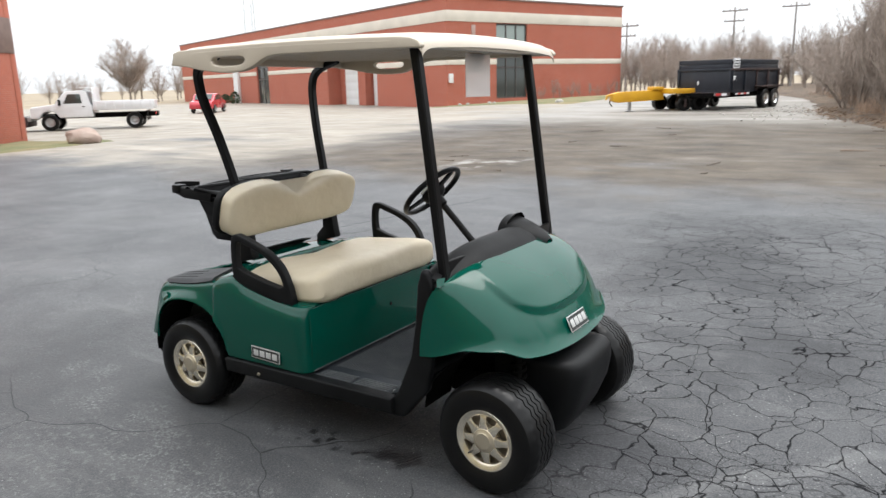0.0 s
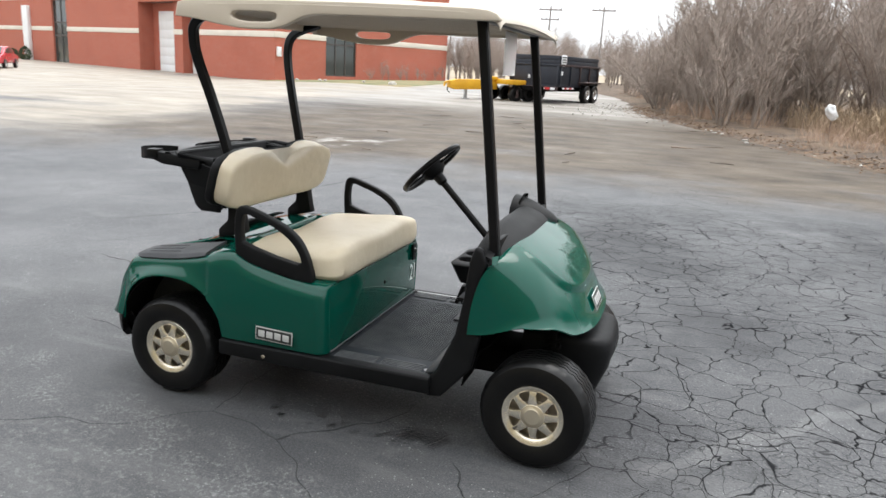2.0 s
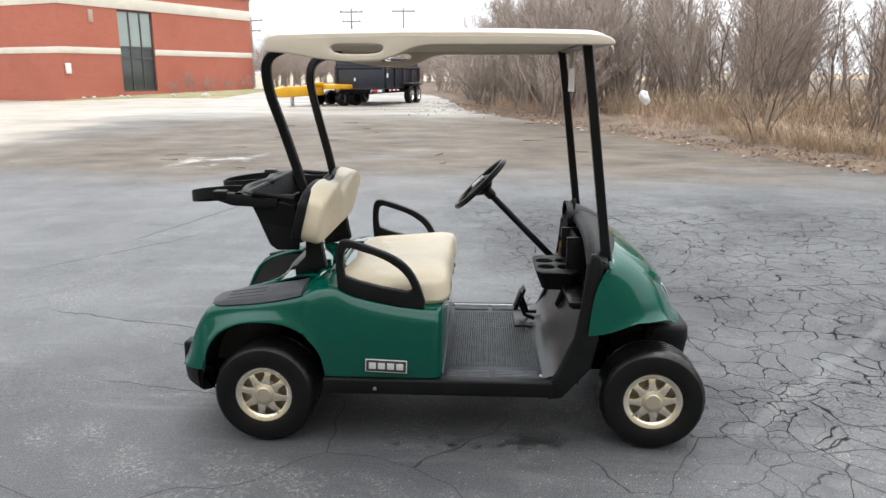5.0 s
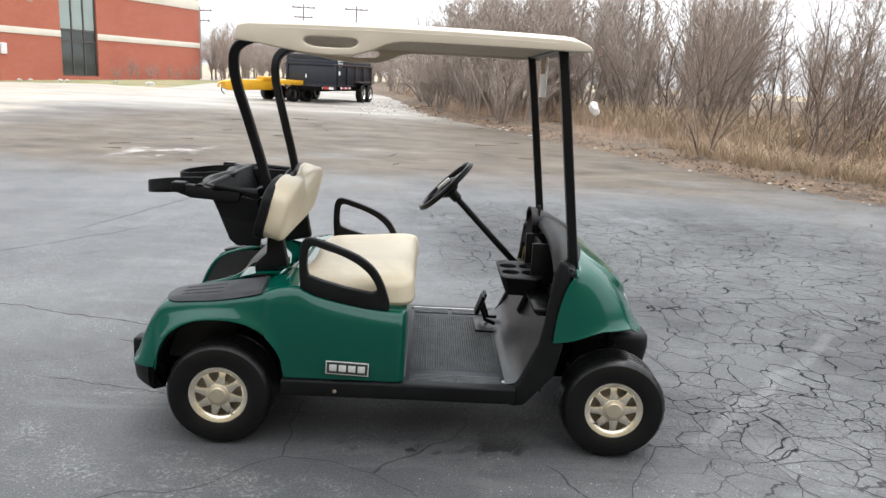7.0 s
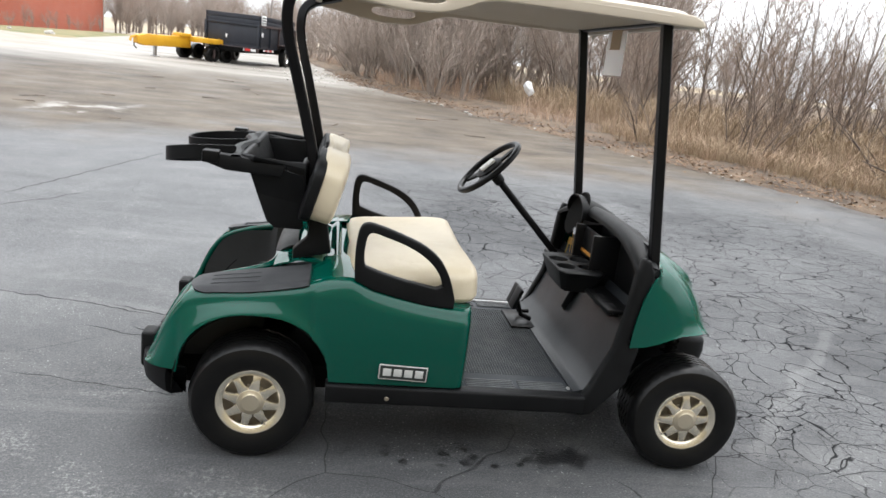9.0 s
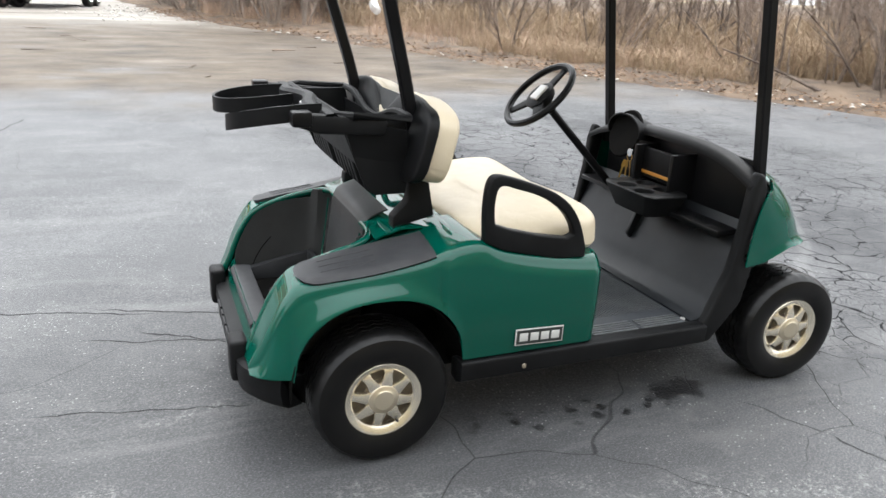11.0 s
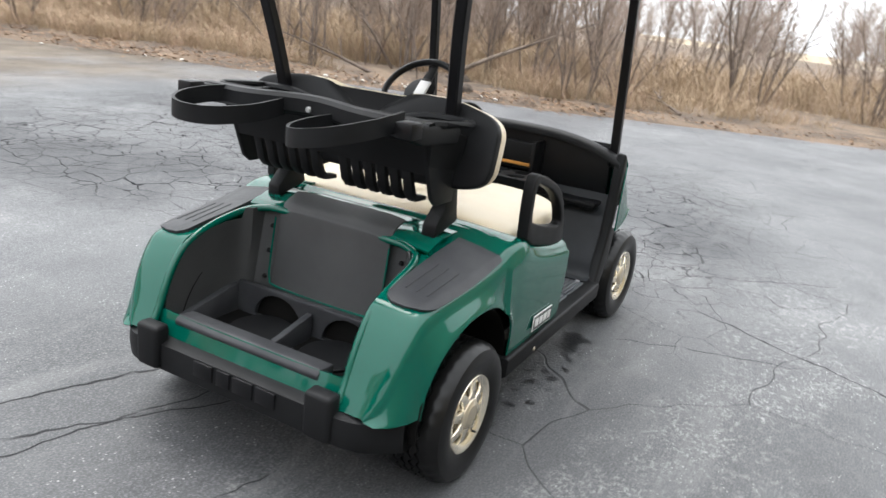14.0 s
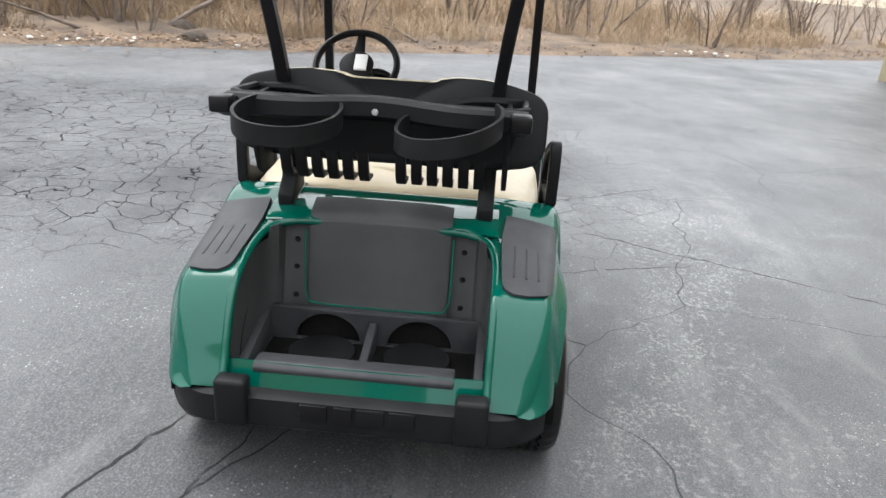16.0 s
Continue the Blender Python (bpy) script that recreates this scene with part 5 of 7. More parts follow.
def build_seats():
    base = cushion(1.0, 0.505, 0.172, 0.008, 0.012, crease=0.014)
    part("seat_cushion", base, M["vinyl"], CART, "cream vinyl bench cushion", m=pose(0.558, 0, 0.668, 0, -4.5, 0), angle=60)
    part("seat_pan", box((0.54, 0, 0.605), (0.40, 0.94, 0.02), 0.006), M["black"], CART)
    back = cushion(0.94, 0.115, 0.265, 0.0, 0.014, 0.085)
    cush = part("backrest", back, M["vinyl"], CART, "cream vinyl backrest with a dip in the middle", m=pose(0.212, 0, 0.987, 0, 15, 0), angle=60)
    shell = cushion(0.968, 0.05, 0.272, 0.0, 0.014, 0.12)
    part("backrest_shell", shell, M["black"], CART, "black backrest shell", m=pose(0.165, 0, 0.990, 0, 15, 0), angle=60)


build_seats()


def build_hip_rails():
    outer = smooth_line([(0.335, 0.70, 0), (0.330, 0.80, 0), (0.338, 0.885, 0), (0.365, 0.912, 0), (0.42, 0.902, 0), (0.50, 0.876, 0), (0.58, 0.842, 0), (0.64, 0.795, 0), (0.68, 0.73, 0), (0.706, 0.65, 0)], 4)
    outer = [(p.x, p.y) for p in outer] + [(0.706, 0.617), (0.60, 0.622), (0.48, 0.648), (0.40, 0.668)]
    inner = smooth_line([(0.368, 0.755, 0), (0.362, 0.80, 0), (0.368, 0.862, 0), (0.39, 0.878, 0), (0.44, 0.864, 0), (0.50, 0.845, 0), (0.56, 0.816, 0), (0.61, 0.778, 0), (0.642, 0.735, 0), (0.655, 0.700, 0)], 4)
    inner = [(p.x, p.y) for p in inner] + [(0.632, 0.690), (0.52, 0.710), (0.42, 0.736)]
    for s in (-1, 1):
        y0, y1 = sorted((s * 0.515, s * 0.553))
        part("hip_rail", prism(outer, "y", y0, y1, [inner], 0.009, 3), M["black"], CART, "black looped hip restraint")


build_hip_rails()


# --- basket and bag rings behind the seat
def build_basket():
    t = 0.006
    bm = bmesh.new()
    # tapered tub, open fingers at the bottom
    def tub(k, z):
        lo = [(0.135, -0.372), (0.135, 0.372), (-0.028, 0.365), (-0.028, -0.365)]
        hi = [(0.125, -0.40), (0.125, 0.40), (-0.085, 0.40), (-0.085, -0.40)]
        i = k % 4
        a, b = lo[i], hi[i]
        return (a[0] + (b[0] - a[0]) * z, a[1] + (b[1] - a[1]) * z, 0.925 + (0.105 if i < 2 else 0.155) * z)
    join(bm, sheet(tub, range(5), steps(0.0, 1, 5), t))
    rim = smooth_line([(0.13, -0.407, 1.07), (0.13, -0.25, 1.068), (0.13, -0.07, 1.025), (0.13, 0.07, 1.025), (0.13, 0.25, 1.068), (0.13, 0.407, 1.07)], 4)
    rim += [Vector(p) for p in ((-0.05, 0.410, 1.08), (-0.09, 0.375, 1.08), (-0.09, -0.375, 1.08), (-0.05, -0.410, 1.08))]
    join(bm, tube(rim, 0.013, 8, True))
    basket = part("basket", bm, M["black"], CART, "black plastic sweater basket")
    finger = None
    for c in (-0.175, 0.165):
        for k in range(6):
            y = c + (k - 2.5) * 0.046
            m = pose(0, y, 0)
            if finger:
                again(finger, m)
            else:
                finger = part("basket_slat", prism([(-0.03, 0.935), (-0.004, 0.852), (0.022, 0.826), (0.085, 0.822), (0.085, 0.836), (0.035, 0.842), (0.018, 0.86), (-0.012, 0.935)], "y", -0.0155, 0.0155, bevel=0.003), M["black"], basket, m=m)
    for s in (-1, 1):
        y0, y1 = sorted((s * 0.356, s * 0.371))
        part("basket_end", prism([(-0.085, 1.07), (-0.03, 0.925), (0.0, 0.85), (0.03, 0.826), (0.13, 0.826), (0.145, 0.94), (0.125, 1.07)], "y", y0, y1, bevel=0.003), M["black"], basket)
    # crossbar and the two bag rings
    def bar(y, k):
        prof = [(-0.092, 1.035), (-0.092, 1.085), (-0.105, 1.096), (-0.128, 1.094), (-0.138, 1.083), (-0.138, 1.045), (-0.125, 1.035)]
        x, z = prof[k]
        return (x + 0.018 * math.cos(y / 0.205 * math.pi) * (abs(y) < 0.31) - 0.018 * (abs(y) >= 0.31) * math.cos(max(0, abs(y) - 0.31) * 14) * -0.04, y, z + 0.006 * math.cos(y / 0.40 * math.pi))
    beam = sheet(bar, steps(-0.41, 0.41, 45), range(7))
    bmesh.ops.holes_fill(beam, edges=[e for e in beam.edges if e.is_boundary], sides=0)
    part("crossbar", beam, M["black"], CART, "black bag rack crossbar", angle=40)
    part("rack_bolt", lathe([(0.0, -0.012), (0.008, -0.01), (0.010, 0.0)], 10, "x"), M["grey_metal"], CART, m=pose(-0.117, 0.0, 1.062))
    for s in (-1, 1):
        part("side_arm", prism([(-0.225, 1.055), (-0.15, 1.03), (0.05, 1.02), (0.06, 1.065), (-0.10, 1.083), (-0.225, 1.092)], "y", s * 0.39 - 0.022, s * 0.39 + 0.022, bevel=0.009), M["black"], CART)
        part("arm_plug", box((-0.20, s * 0.39, 1.074), (0.06, 0.056, 0.045), 0.008), M["steel_black"], CART)
        c = s * 0.208
        tip = -0.17 if s < 0 else 0.02
        loop = [(-0.125, c - 0.125, 1.062), (-0.20, c - 0.142, 1.058), (-0.29, c - 0.134, 1.050), (-0.365, c - 0.080, 1.042), (-0.388, c, 1.039), (-0.365, c + 0.080, 1.042), (-0.29, c + 0.134, 1.050), (-0.20, c + 0.142, 1.058), (-0.125, c + 0.125, 1.062)]
        loop = smooth_line([(x, c + 0.93 * (y - c), z + tip * (y - c)) for x, y, z in loop], 6)
        part("bag_ring", strap(loop, 0.025, 0.009), M["black"], CART, "black looped bag strap ring")


def strap(line, half, thick):
    """An upright band along a line."""
    bm = bmesh.new()
    n = len(line)
    rings = []
    for i, p in enumerate(line):
        d = (line[min(i + 1, n - 1)] - line[max(i - 1, 0)])
        d.z = 0
        d.normalize()
        side = Vector((d.y, -d.x, 0)) * thick / 2
        rings.append([bm.verts.new(p + side + Vector((0, 0, half))), bm.verts.new(p - side + Vector((0, 0, half))), bm.verts.new(p - side - Vector((0, 0, half))), bm.verts.new(p + side - Vector((0, 0, half)))])
    for a, b in zip(rings, rings[1:]):
        for k in range(4):
            bm.faces.new((a[k], a[(k + 1) % 4], b[(k + 1) % 4], b[k]))
    bm.faces.new(rings[0])
    bm.faces.new(rings[-1][::-1])
    bmesh.ops.recalc_face_normals(bm, faces=bm.faces)
    return bm


build_basket()


# --- canopy and its posts
def build_canopy():
    zlow = [(0.07, 1.668), (0.16, 1.66), (0.30, 1.638), (0.42, 1.628), (0.52, 1.632), (0.60, 1.655), (0.67, 1.684), (0.74, 1.692), (1.0, 1.692), (1.42, 1.690)]

    def top(u, v):
        # u from the middle outwards to the edge and down, along the length by v
        x = 0.075 + 1.365 * v
        inset = 0.035 * max(0, (0.12 - v) / 0.12) ** 2 + 0.02 * max(0, (v - 0.9) / 0.1) ** 2
        w = 0.598 - inset
        y = w * min(1.0, abs(u) ** 1.0)
        k = abs(u)
        z = 1.772 - 0.018 * k ** 2 - 0.012 * (2 * v - 1) ** 2
        e = max(0, (k - 0.86) / 0.14)
        z -= 0.030 * (1 - math.sqrt(max(0, 1 - e * e)))
        zend = max(0, (0.05 - v) / 0.05, (v - 0.93) / 0.07)
        z -= (0.055 if v > 0.5 else 0.035) * (1 - math.sqrt(max(0, 1 - zend * zend)))
        return (x, math.copysign(y, u), z)

    bm = sheet(top, sorted({*steps(-0.86, 0.86, 21), *(math.copysign(0.86 + 0.14 * math.sin(a), s) for a in steps(0.0, math.pi / 2, 8) for s in (-1, 1))}), sorted({*steps(0.05, 0.93, 30), *(0.05 * (1 - math.cos(a)) for a in steps(0, math.pi / 2, 6)), *(1 - 0.07 * (1 - math.cos(a)) for a in steps(0, math.pi / 2, 6))}), 0.005)
    roof = part("canopy", bm, M["canopy"], CART, "cream moulded canopy with grab handles", m=pose(0.008, 0.012, 0.009), angle=50)
    for s in (-1, 1):
        low = [(x, along(zlow, x)) for x in steps(0.072, 1.438, 46)]
        outline = low + [(1.441, 1.700), (1.428, 1.716), (1.395, 1.728)] + [(x, 1.742 - 0.012 * (2 * (x - 0.075) / 1.365 - 1) ** 2) for x in (1.34, 1.2, 0.9, 0.6, 0.3, 0.12)] + [(0.085, 1.722)]
        slot = [(0.335, 1.678), (0.345, 1.667), (0.37, 1.660), (0.42, 1.657), (0.48, 1.657), (0.515, 1.660), (0.538, 1.668), (0.545, 1.680), (0.538, 1.690), (0.52, 1.694), (0.44, 1.696), (0.36, 1.695), (0.342, 1.690)]
        y0, y1 = sorted((s * 0.562, s * 0.597))
        part("canopy_side", prism(outline, "y", y0, y1, [slot], 0.008, 3), M["canopy"], roof, "cream canopy side with an oval grab slot")
    part("canopy_front", prism([(-0.58, 1.690), (0.58, 1.690), (0.575, 1.712), (0.3, 1.722), (-0.3, 1.722), (-0.575, 1.712)], "x", 1.400, 1.430, bevel=0.008), M["canopy"], roof)
    part("canopy_rear", prism([(-0.555, 1.672), (0.555, 1.672), (0.55, 1.72), (0.3, 1.735), (-0.3, 1.735), (-0.55, 1.72)], "x", 0.082, 0.112, bevel=0.008), M["canopy"], roof)
    under = bmesh.new()
    join(under, box((0.755, 0, 1.722), (1.30, 1.12, 0.008)))
    for k in range(25):
        join(under, box((0.755, -0.528 + k * 0.044, 1.712), (1.28, 0.016, 0.016)))
    part("canopy_lining", under, M["canopy"], roof, "cream ribbed underside")
    for s in (-1, 1):
        part("front_post", tube([(1.476, s * 0.484, 0.79), (1.466, s * 0.484, 0.87), (1.442, s * 0.482, 1.05), (1.383, s * 0.478, 1.50), (1.358, s * 0.476, 1.68), (1.350, s * 0.476, 1.725)], 0.019, square=True), M["steel_black"], CART, "black square steel canopy post")
        line = smooth_line([(0.185, s * 0.315, 0.74), (0.172, s * 0.318, 0.95), (0.146, s * 0.330, 1.12), (0.088, s * 0.356, 1.34), (0.042, s * 0.388, 1.51), (0.034, s * 0.402, 1.60), (0.050, s * 0.415, 1.652), (0.098, s * 0.425, 1.686), (0.20, s * 0.43, 1.72)], 5)
        part("rear_post", tube(line, 0.019, square=True), M["steel_black"], CART, "black bent steel canopy post")
        part("post_foot", prism([(0.10, 0.70), (0.245, 0.735), (0.235, 0.78), (0.215, 0.90), (0.155, 0.90), (0.150, 0.79), (0.10, 0.742)], "y", s * 0.315 - 0.026, s * 0.315 + 0.026, bevel=0.008), M["black"], CART, "black moulded post foot")
    part("roof_bar", tube([(1.358, -0.50, 1.72), (1.358, 0.50, 1.72)], 0.016, square=True), M["steel_black"], CART)


build_canopy()


def build_steering():
    c, axis = Vector((0.935, 0.255, 1.045)), Vector((0.70, 0, -0.71)).normalized()
    m = Matrix.Translation(c) @ axis.to_track_quat("Z", "Y").to_matrix().to_4x4()
    ring = tube([(0.165 * math.cos(a), 0.165 * math.sin(a), 0) for a in steps(0, math.tau * 47 / 48, 48)], 0.0145, 10, True)
    wheel = part("steering_wheel", ring, M["steel_black"], CART, "black steering wheel", m=m)
    hub = lathe([(0, -0.012), (0.05, -0.012), (0.07, 0.0), (0.06, 0.03), (0.035, 0.05), (0, 0.05)], 28, "z")
    part("hub", hub, M["black"], wheel)
    for a in (math.pi / 2, math.pi * 7 / 6 + 0.25, math.pi * 11 / 6 - 0.25):
        part("spoke", prism([(0.04, -0.026), (0.155, -0.016), (0.155, 0.016), (0.04, 0.026)], "z", 0.004, 0.016, bevel=0.004), M["black"], wheel, m=Matrix.Rotation(a, 4, "Z"))
    part("scorecard_clip", box((-0.02, 0.0, -0.018), (0.05, 0.075, 0.012), 0.003), M["paper"], wheel, "white scorecard clip")
    part("steering_column", tube([c + axis * 0.02, c + axis * 0.09, c + axis * 0.10, Vector((1.34, 0.255, 0.635))], [0.03, 0.026, 0.017, 0.017], 14), M["steel_black"], CART, "black steering column")


build_steering()


def build_tag():
    line = prism([(-0.105, 1.515), (0.105, 1.515), (0.105, 1.695), (-0.105, 1.695)], "x", 1.352, 1.355)
    part("tag_card", prism([(-0.06, 1.62), (0.05, 1.62), (0.05, 1.70), (-0.06, 1.70)], "x", 1.346, 1.349), M["card"], CART, "tan card above the hanging sheet")
    part("hanging_sheet", line, M["sheet"], CART, "frosted plastic sheet hanging from the canopy")


build_tag()


def build_pedals():
    for y, x, z in ((0.22, 1.13, 0.44), (0.34, 1.15, 0.42)):
        pedal = part("pedal", prism([(-0.02, -0.05), (0.0, -0.055), (0.045, 0.035), (0.03, 0.045)], "y", -0.045, 0.045, bevel=0.006), M["black"], CART, "black ridged pedal", m=pose(x, y, z, 0, -8, 0))
        part("pedal_arm", tube([(x + 0.02, y, z - 0.01), (x + 0.05, y, z - 0.09), (x + 0.10, y, 0.33)], 0.011, 8), M["black"], CART)
        for k in range(5):
            part("ridge", box((-0.012 + k * 0.011, 0, -0.043 + k * 0.02), (0.008, 0.082, 0.006), 0.002), M["black"], pedal)
    part("pedal_base", box((1.20, 0.28, 0.303), (0.15, 0.24, 0.016), 0.005), M["steel_black"], CART)


build_pedals()

# ---- trees and shrubs ----
def branch(bm, p, d, length, r0, r1, segs, sides, rng, wander=0.25, lift=0.0):
    """A tapered wandering stem; returns its points and directions."""
    pts = [p.copy()]
    dirs = [d.copy()]
    for _ in range(segs):
        d = (d + Vector((rng.uniform(-1, 1), rng.uniform(-1, 1), rng.uniform(-0.6, 0.6) + lift)) * wander).normalized()
        p = p + d * (length / segs)
        pts.append(p.copy())
        dirs.append(d.copy())
    prev = None
    for i, (q, e) in enumerate(zip(pts, dirs)):
        r = r0 + (r1 - r0) * i / segs
        u = e.orthogonal().normalized()
        v = e.cross(u)
        ring = [bm.verts.new(q + (u * math.cos(k * math.tau / sides) + v * math.sin(k * math.tau / sides)) * r) for k in range(sides)]
        if prev:
            for k in range(sides):
                bm.faces.new((prev[k], prev[(k + 1) % sides], ring[(k + 1) % sides], ring[k]))
        prev = ring
    return pts, dirs


def shrub_meshes(seed, high, stems, spread, side, twigs, thin=0.0030):
    """Stem mesh and twig mesh of a bare clump: trunks fanning out from one foot, fine twigs above."""
    rng = random.Random(seed)
    a, b = bmesh.new(), bmesh.new()
    for _ in range(stems):
        t = rng.uniform(0, math.tau)
        out = rng.uniform(0.1, 1.0) * spread
        p = Vector((math.cos(t) * out * 0.22, math.sin(t) * out * 0.22, -0.15))
        d = Vector((math.cos(t) * out * 0.55, math.sin(t) * out * 0.55, 1)).normalized()
        h = high * rng.uniform(0.65, 1.05)
        r = 0.010 + 0.0072 * h * rng.uniform(0.4, 1.5)
        pts, dirs = branch(a, p, d, h, r, 0.005, 8, 5, rng, 0.16, 0.06)
        for n in range(side):
            k = (0.18 + 0.8 * (n + rng.random()) / side) * 8
            i = min(int(k), 7)
            q = pts[i].lerp(pts[i + 1], k - i)
            w = rng.uniform(0, math.tau)
            e = (dirs[i] * 1.1 + Vector((math.cos(w), math.sin(w), rng.uniform(-0.1, 0.5))) * 0.9).normalized()
            ln = h * rng.uniform(0.14, 0.36) * (1.2 - k / 9)
            low = k < 4.5 and rng.random() < 0.35
            ps, ds = branch(a if low else b, q, e, ln * (1.5 if low else 1.0), r * 0.42 if low else 0.007 * (1.2 - k / 9) + 0.002, max(0.0022, thin * 0.7), 4, 3, rng, 0.22, 0.14)
            for _ in range(twigs):
                j = rng.randrange(0, 4)
                c = ps[j].lerp(ps[j + 1], rng.random())
                w = rng.uniform(0, math.tau)
                g = (ds[j] * 0.9 + Vector((math.cos(w), math.sin(w), rng.uniform(-0.2, 0.8))) * 0.85).normalized()
                branch(b, c, g, ln * rng.uniform(0.25, 0.7), thin, thin * 0.4, 1, 3, rng, 0.25, 0.1)
    return a, b


def shrub(seed, high, stems, spread, side, twigs, label, name="bare_shrub", group="bare thicket beside the lot", thin=0.0030, wood="bark", tips="twig"):
    a, b = shrub_meshes(seed, high, stems, spread, side, twigs, thin)
    s = tagged(part(name, a, M[wood]), label, "shrub" if name == "bare_shrub" else "tree", group)
    part("crown", b, M[tips], s)
    return s


def plant_thicket():
    rng = random.Random(11)
    near = [shrub(i, h, n, sp, sd, tw, lab) for i, (h, n, sp, sd, tw, lab) in enumerate((
        (3.9, 4, 0.9, 18, 10, "leafless multi-stemmed shrub on the verge"),
        (5.6, 4, 0.8, 24, 10, "tall leafless grey-brown sapling clump"),
        (2.6, 5, 1.2, 13, 9, "low tangled leafless shrub"),
        (4.8, 3, 0.7, 24, 11, "slender leafless saplings standing together"),
        (7.2, 1, 0.5, 44, 13, "tall leafless young tree"),
        (3.3, 4, 1.3, 16, 10, "leaning leafless brush clump")))]
    far = [shrub(40 + i, h, n, sp, sd, tw, lab, thin=0.010, wood="hazy_bark", tips="hazy_twig") for i, (h, n, sp, sd, tw, lab) in enumerate((
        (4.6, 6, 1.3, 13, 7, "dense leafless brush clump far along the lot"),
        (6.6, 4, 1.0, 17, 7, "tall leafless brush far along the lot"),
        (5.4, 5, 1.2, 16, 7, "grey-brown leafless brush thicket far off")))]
    used = set()
    # a gap kept clear of brush, fitted to the camera's view of the bag
    gap_a, gap_b = Vector((5.64, 18.75, 0)), Vector((3.4, 8.0, 0))

    def put(plant, p, size, turn):
        m = Matrix.Translation((p.x, p.y, ground_z(p.x, p.y) + 0.05)) @ Matrix.Rotation(turn, 4, "Z") @ Matrix.Diagonal((size, size, size, 1))
        if plant.name not in used:
            plant.matrix_basis = m
            used.add(plant.name)
        else:
            c = copy_thing(plant, m)
            c.scale = (size, size, size)

    for row, (o0, o1, count, lo, hi) in enumerate(((1.0, 2.4, 34, 0.6, 0.95), (2.4, 5.0, 64, 0.75, 1.1), (5.0, 9.0, 70, 0.85, 1.15), (9.0, 16, 60, 0.85, 1.2))):
        for k in range(count):
            s = 0.11 + 0.47 * (k + rng.uniform(0.1, 0.9)) / count
            p = edge_point(s, rng.uniform(o0, o1))
            # the far side of the lot, beyond the cart's nose, is thin and grassy
            if p.x > 8.0 and rng.random() < (0.45, 0.40, 0.40, 0.45)[row]:
                continue
            # open brush where the lot narrows
            if p.x < 8.0 and p.y > 9.0 and rng.random() < (0.2, 0.35, 0.35, 0.2)[row]:
                continue
            # clumps, with grassy gaps between them
            if row < 3 and p.x < 9.5 and noise.noise((p.x * 0.33, p.y * 0.33, 2.0)) < -0.06:
                continue
            k_gap = min(1.0, max(0.0, (p - gap_a).dot(gap_b - gap_a) / (gap_b - gap_a).length_squared))
            if (p - gap_a.lerp(gap_b, k_gap)).length < 1.25:
                continue
            i = rng.choice((0, 2, 3, 5) if row == 0 else (0, 1, 3, 4, 4, 5))
            put(near[i], p, rng.uniform(lo, hi) * (0.84 if p.x > 8.2 else 1.0), rng.uniform(0, math.tau))
    for row, (o0, o1, count, lo, hi) in enumerate(((0.8, 2.5, 40, 0.6, 0.9), (2.5, 6.0, 46, 0.8, 1.15), (6.0, 14.0, 44, 0.95, 1.3))):
        for k in range(count):
            s = 0.56 + 0.30 * (k + rng.uniform(0.1, 0.9)) / count
            p = edge_point(s, rng.uniform(o0, o1))
            if (p - gap_a).length < 1.6:
                continue
            put(far[rng.choice((0, 2) if row == 0 else (0, 1, 1, 2))], p, rng.uniform(lo, hi), rng.uniform(0, math.tau))
    for k in range(54):
        s = 0.10 + 0.42 * (k + rng.uniform(0.1, 0.9)) / 54
        q = edge_point(s, rng.uniform(16, 32))
        if q.x > 12 and k % 4 == 0:
            continue
        put(far[k % 3], q, rng.uniform(0.9, 1.3) * (0.85 if q.x > 12 else 1.0), rng.uniform(0, math.tau))
    # low shrubs along the short brick wall
    for k in range(9):
        q = CORNER + FRONT * (8.2 + k * 1.05 + rng.uniform(-0.2, 0.2)) + SIDE * -0.9
        put(far[k % 3], q, rng.uniform(0.22, 0.34), rng.uniform(0, math.tau))


plant_thicket()


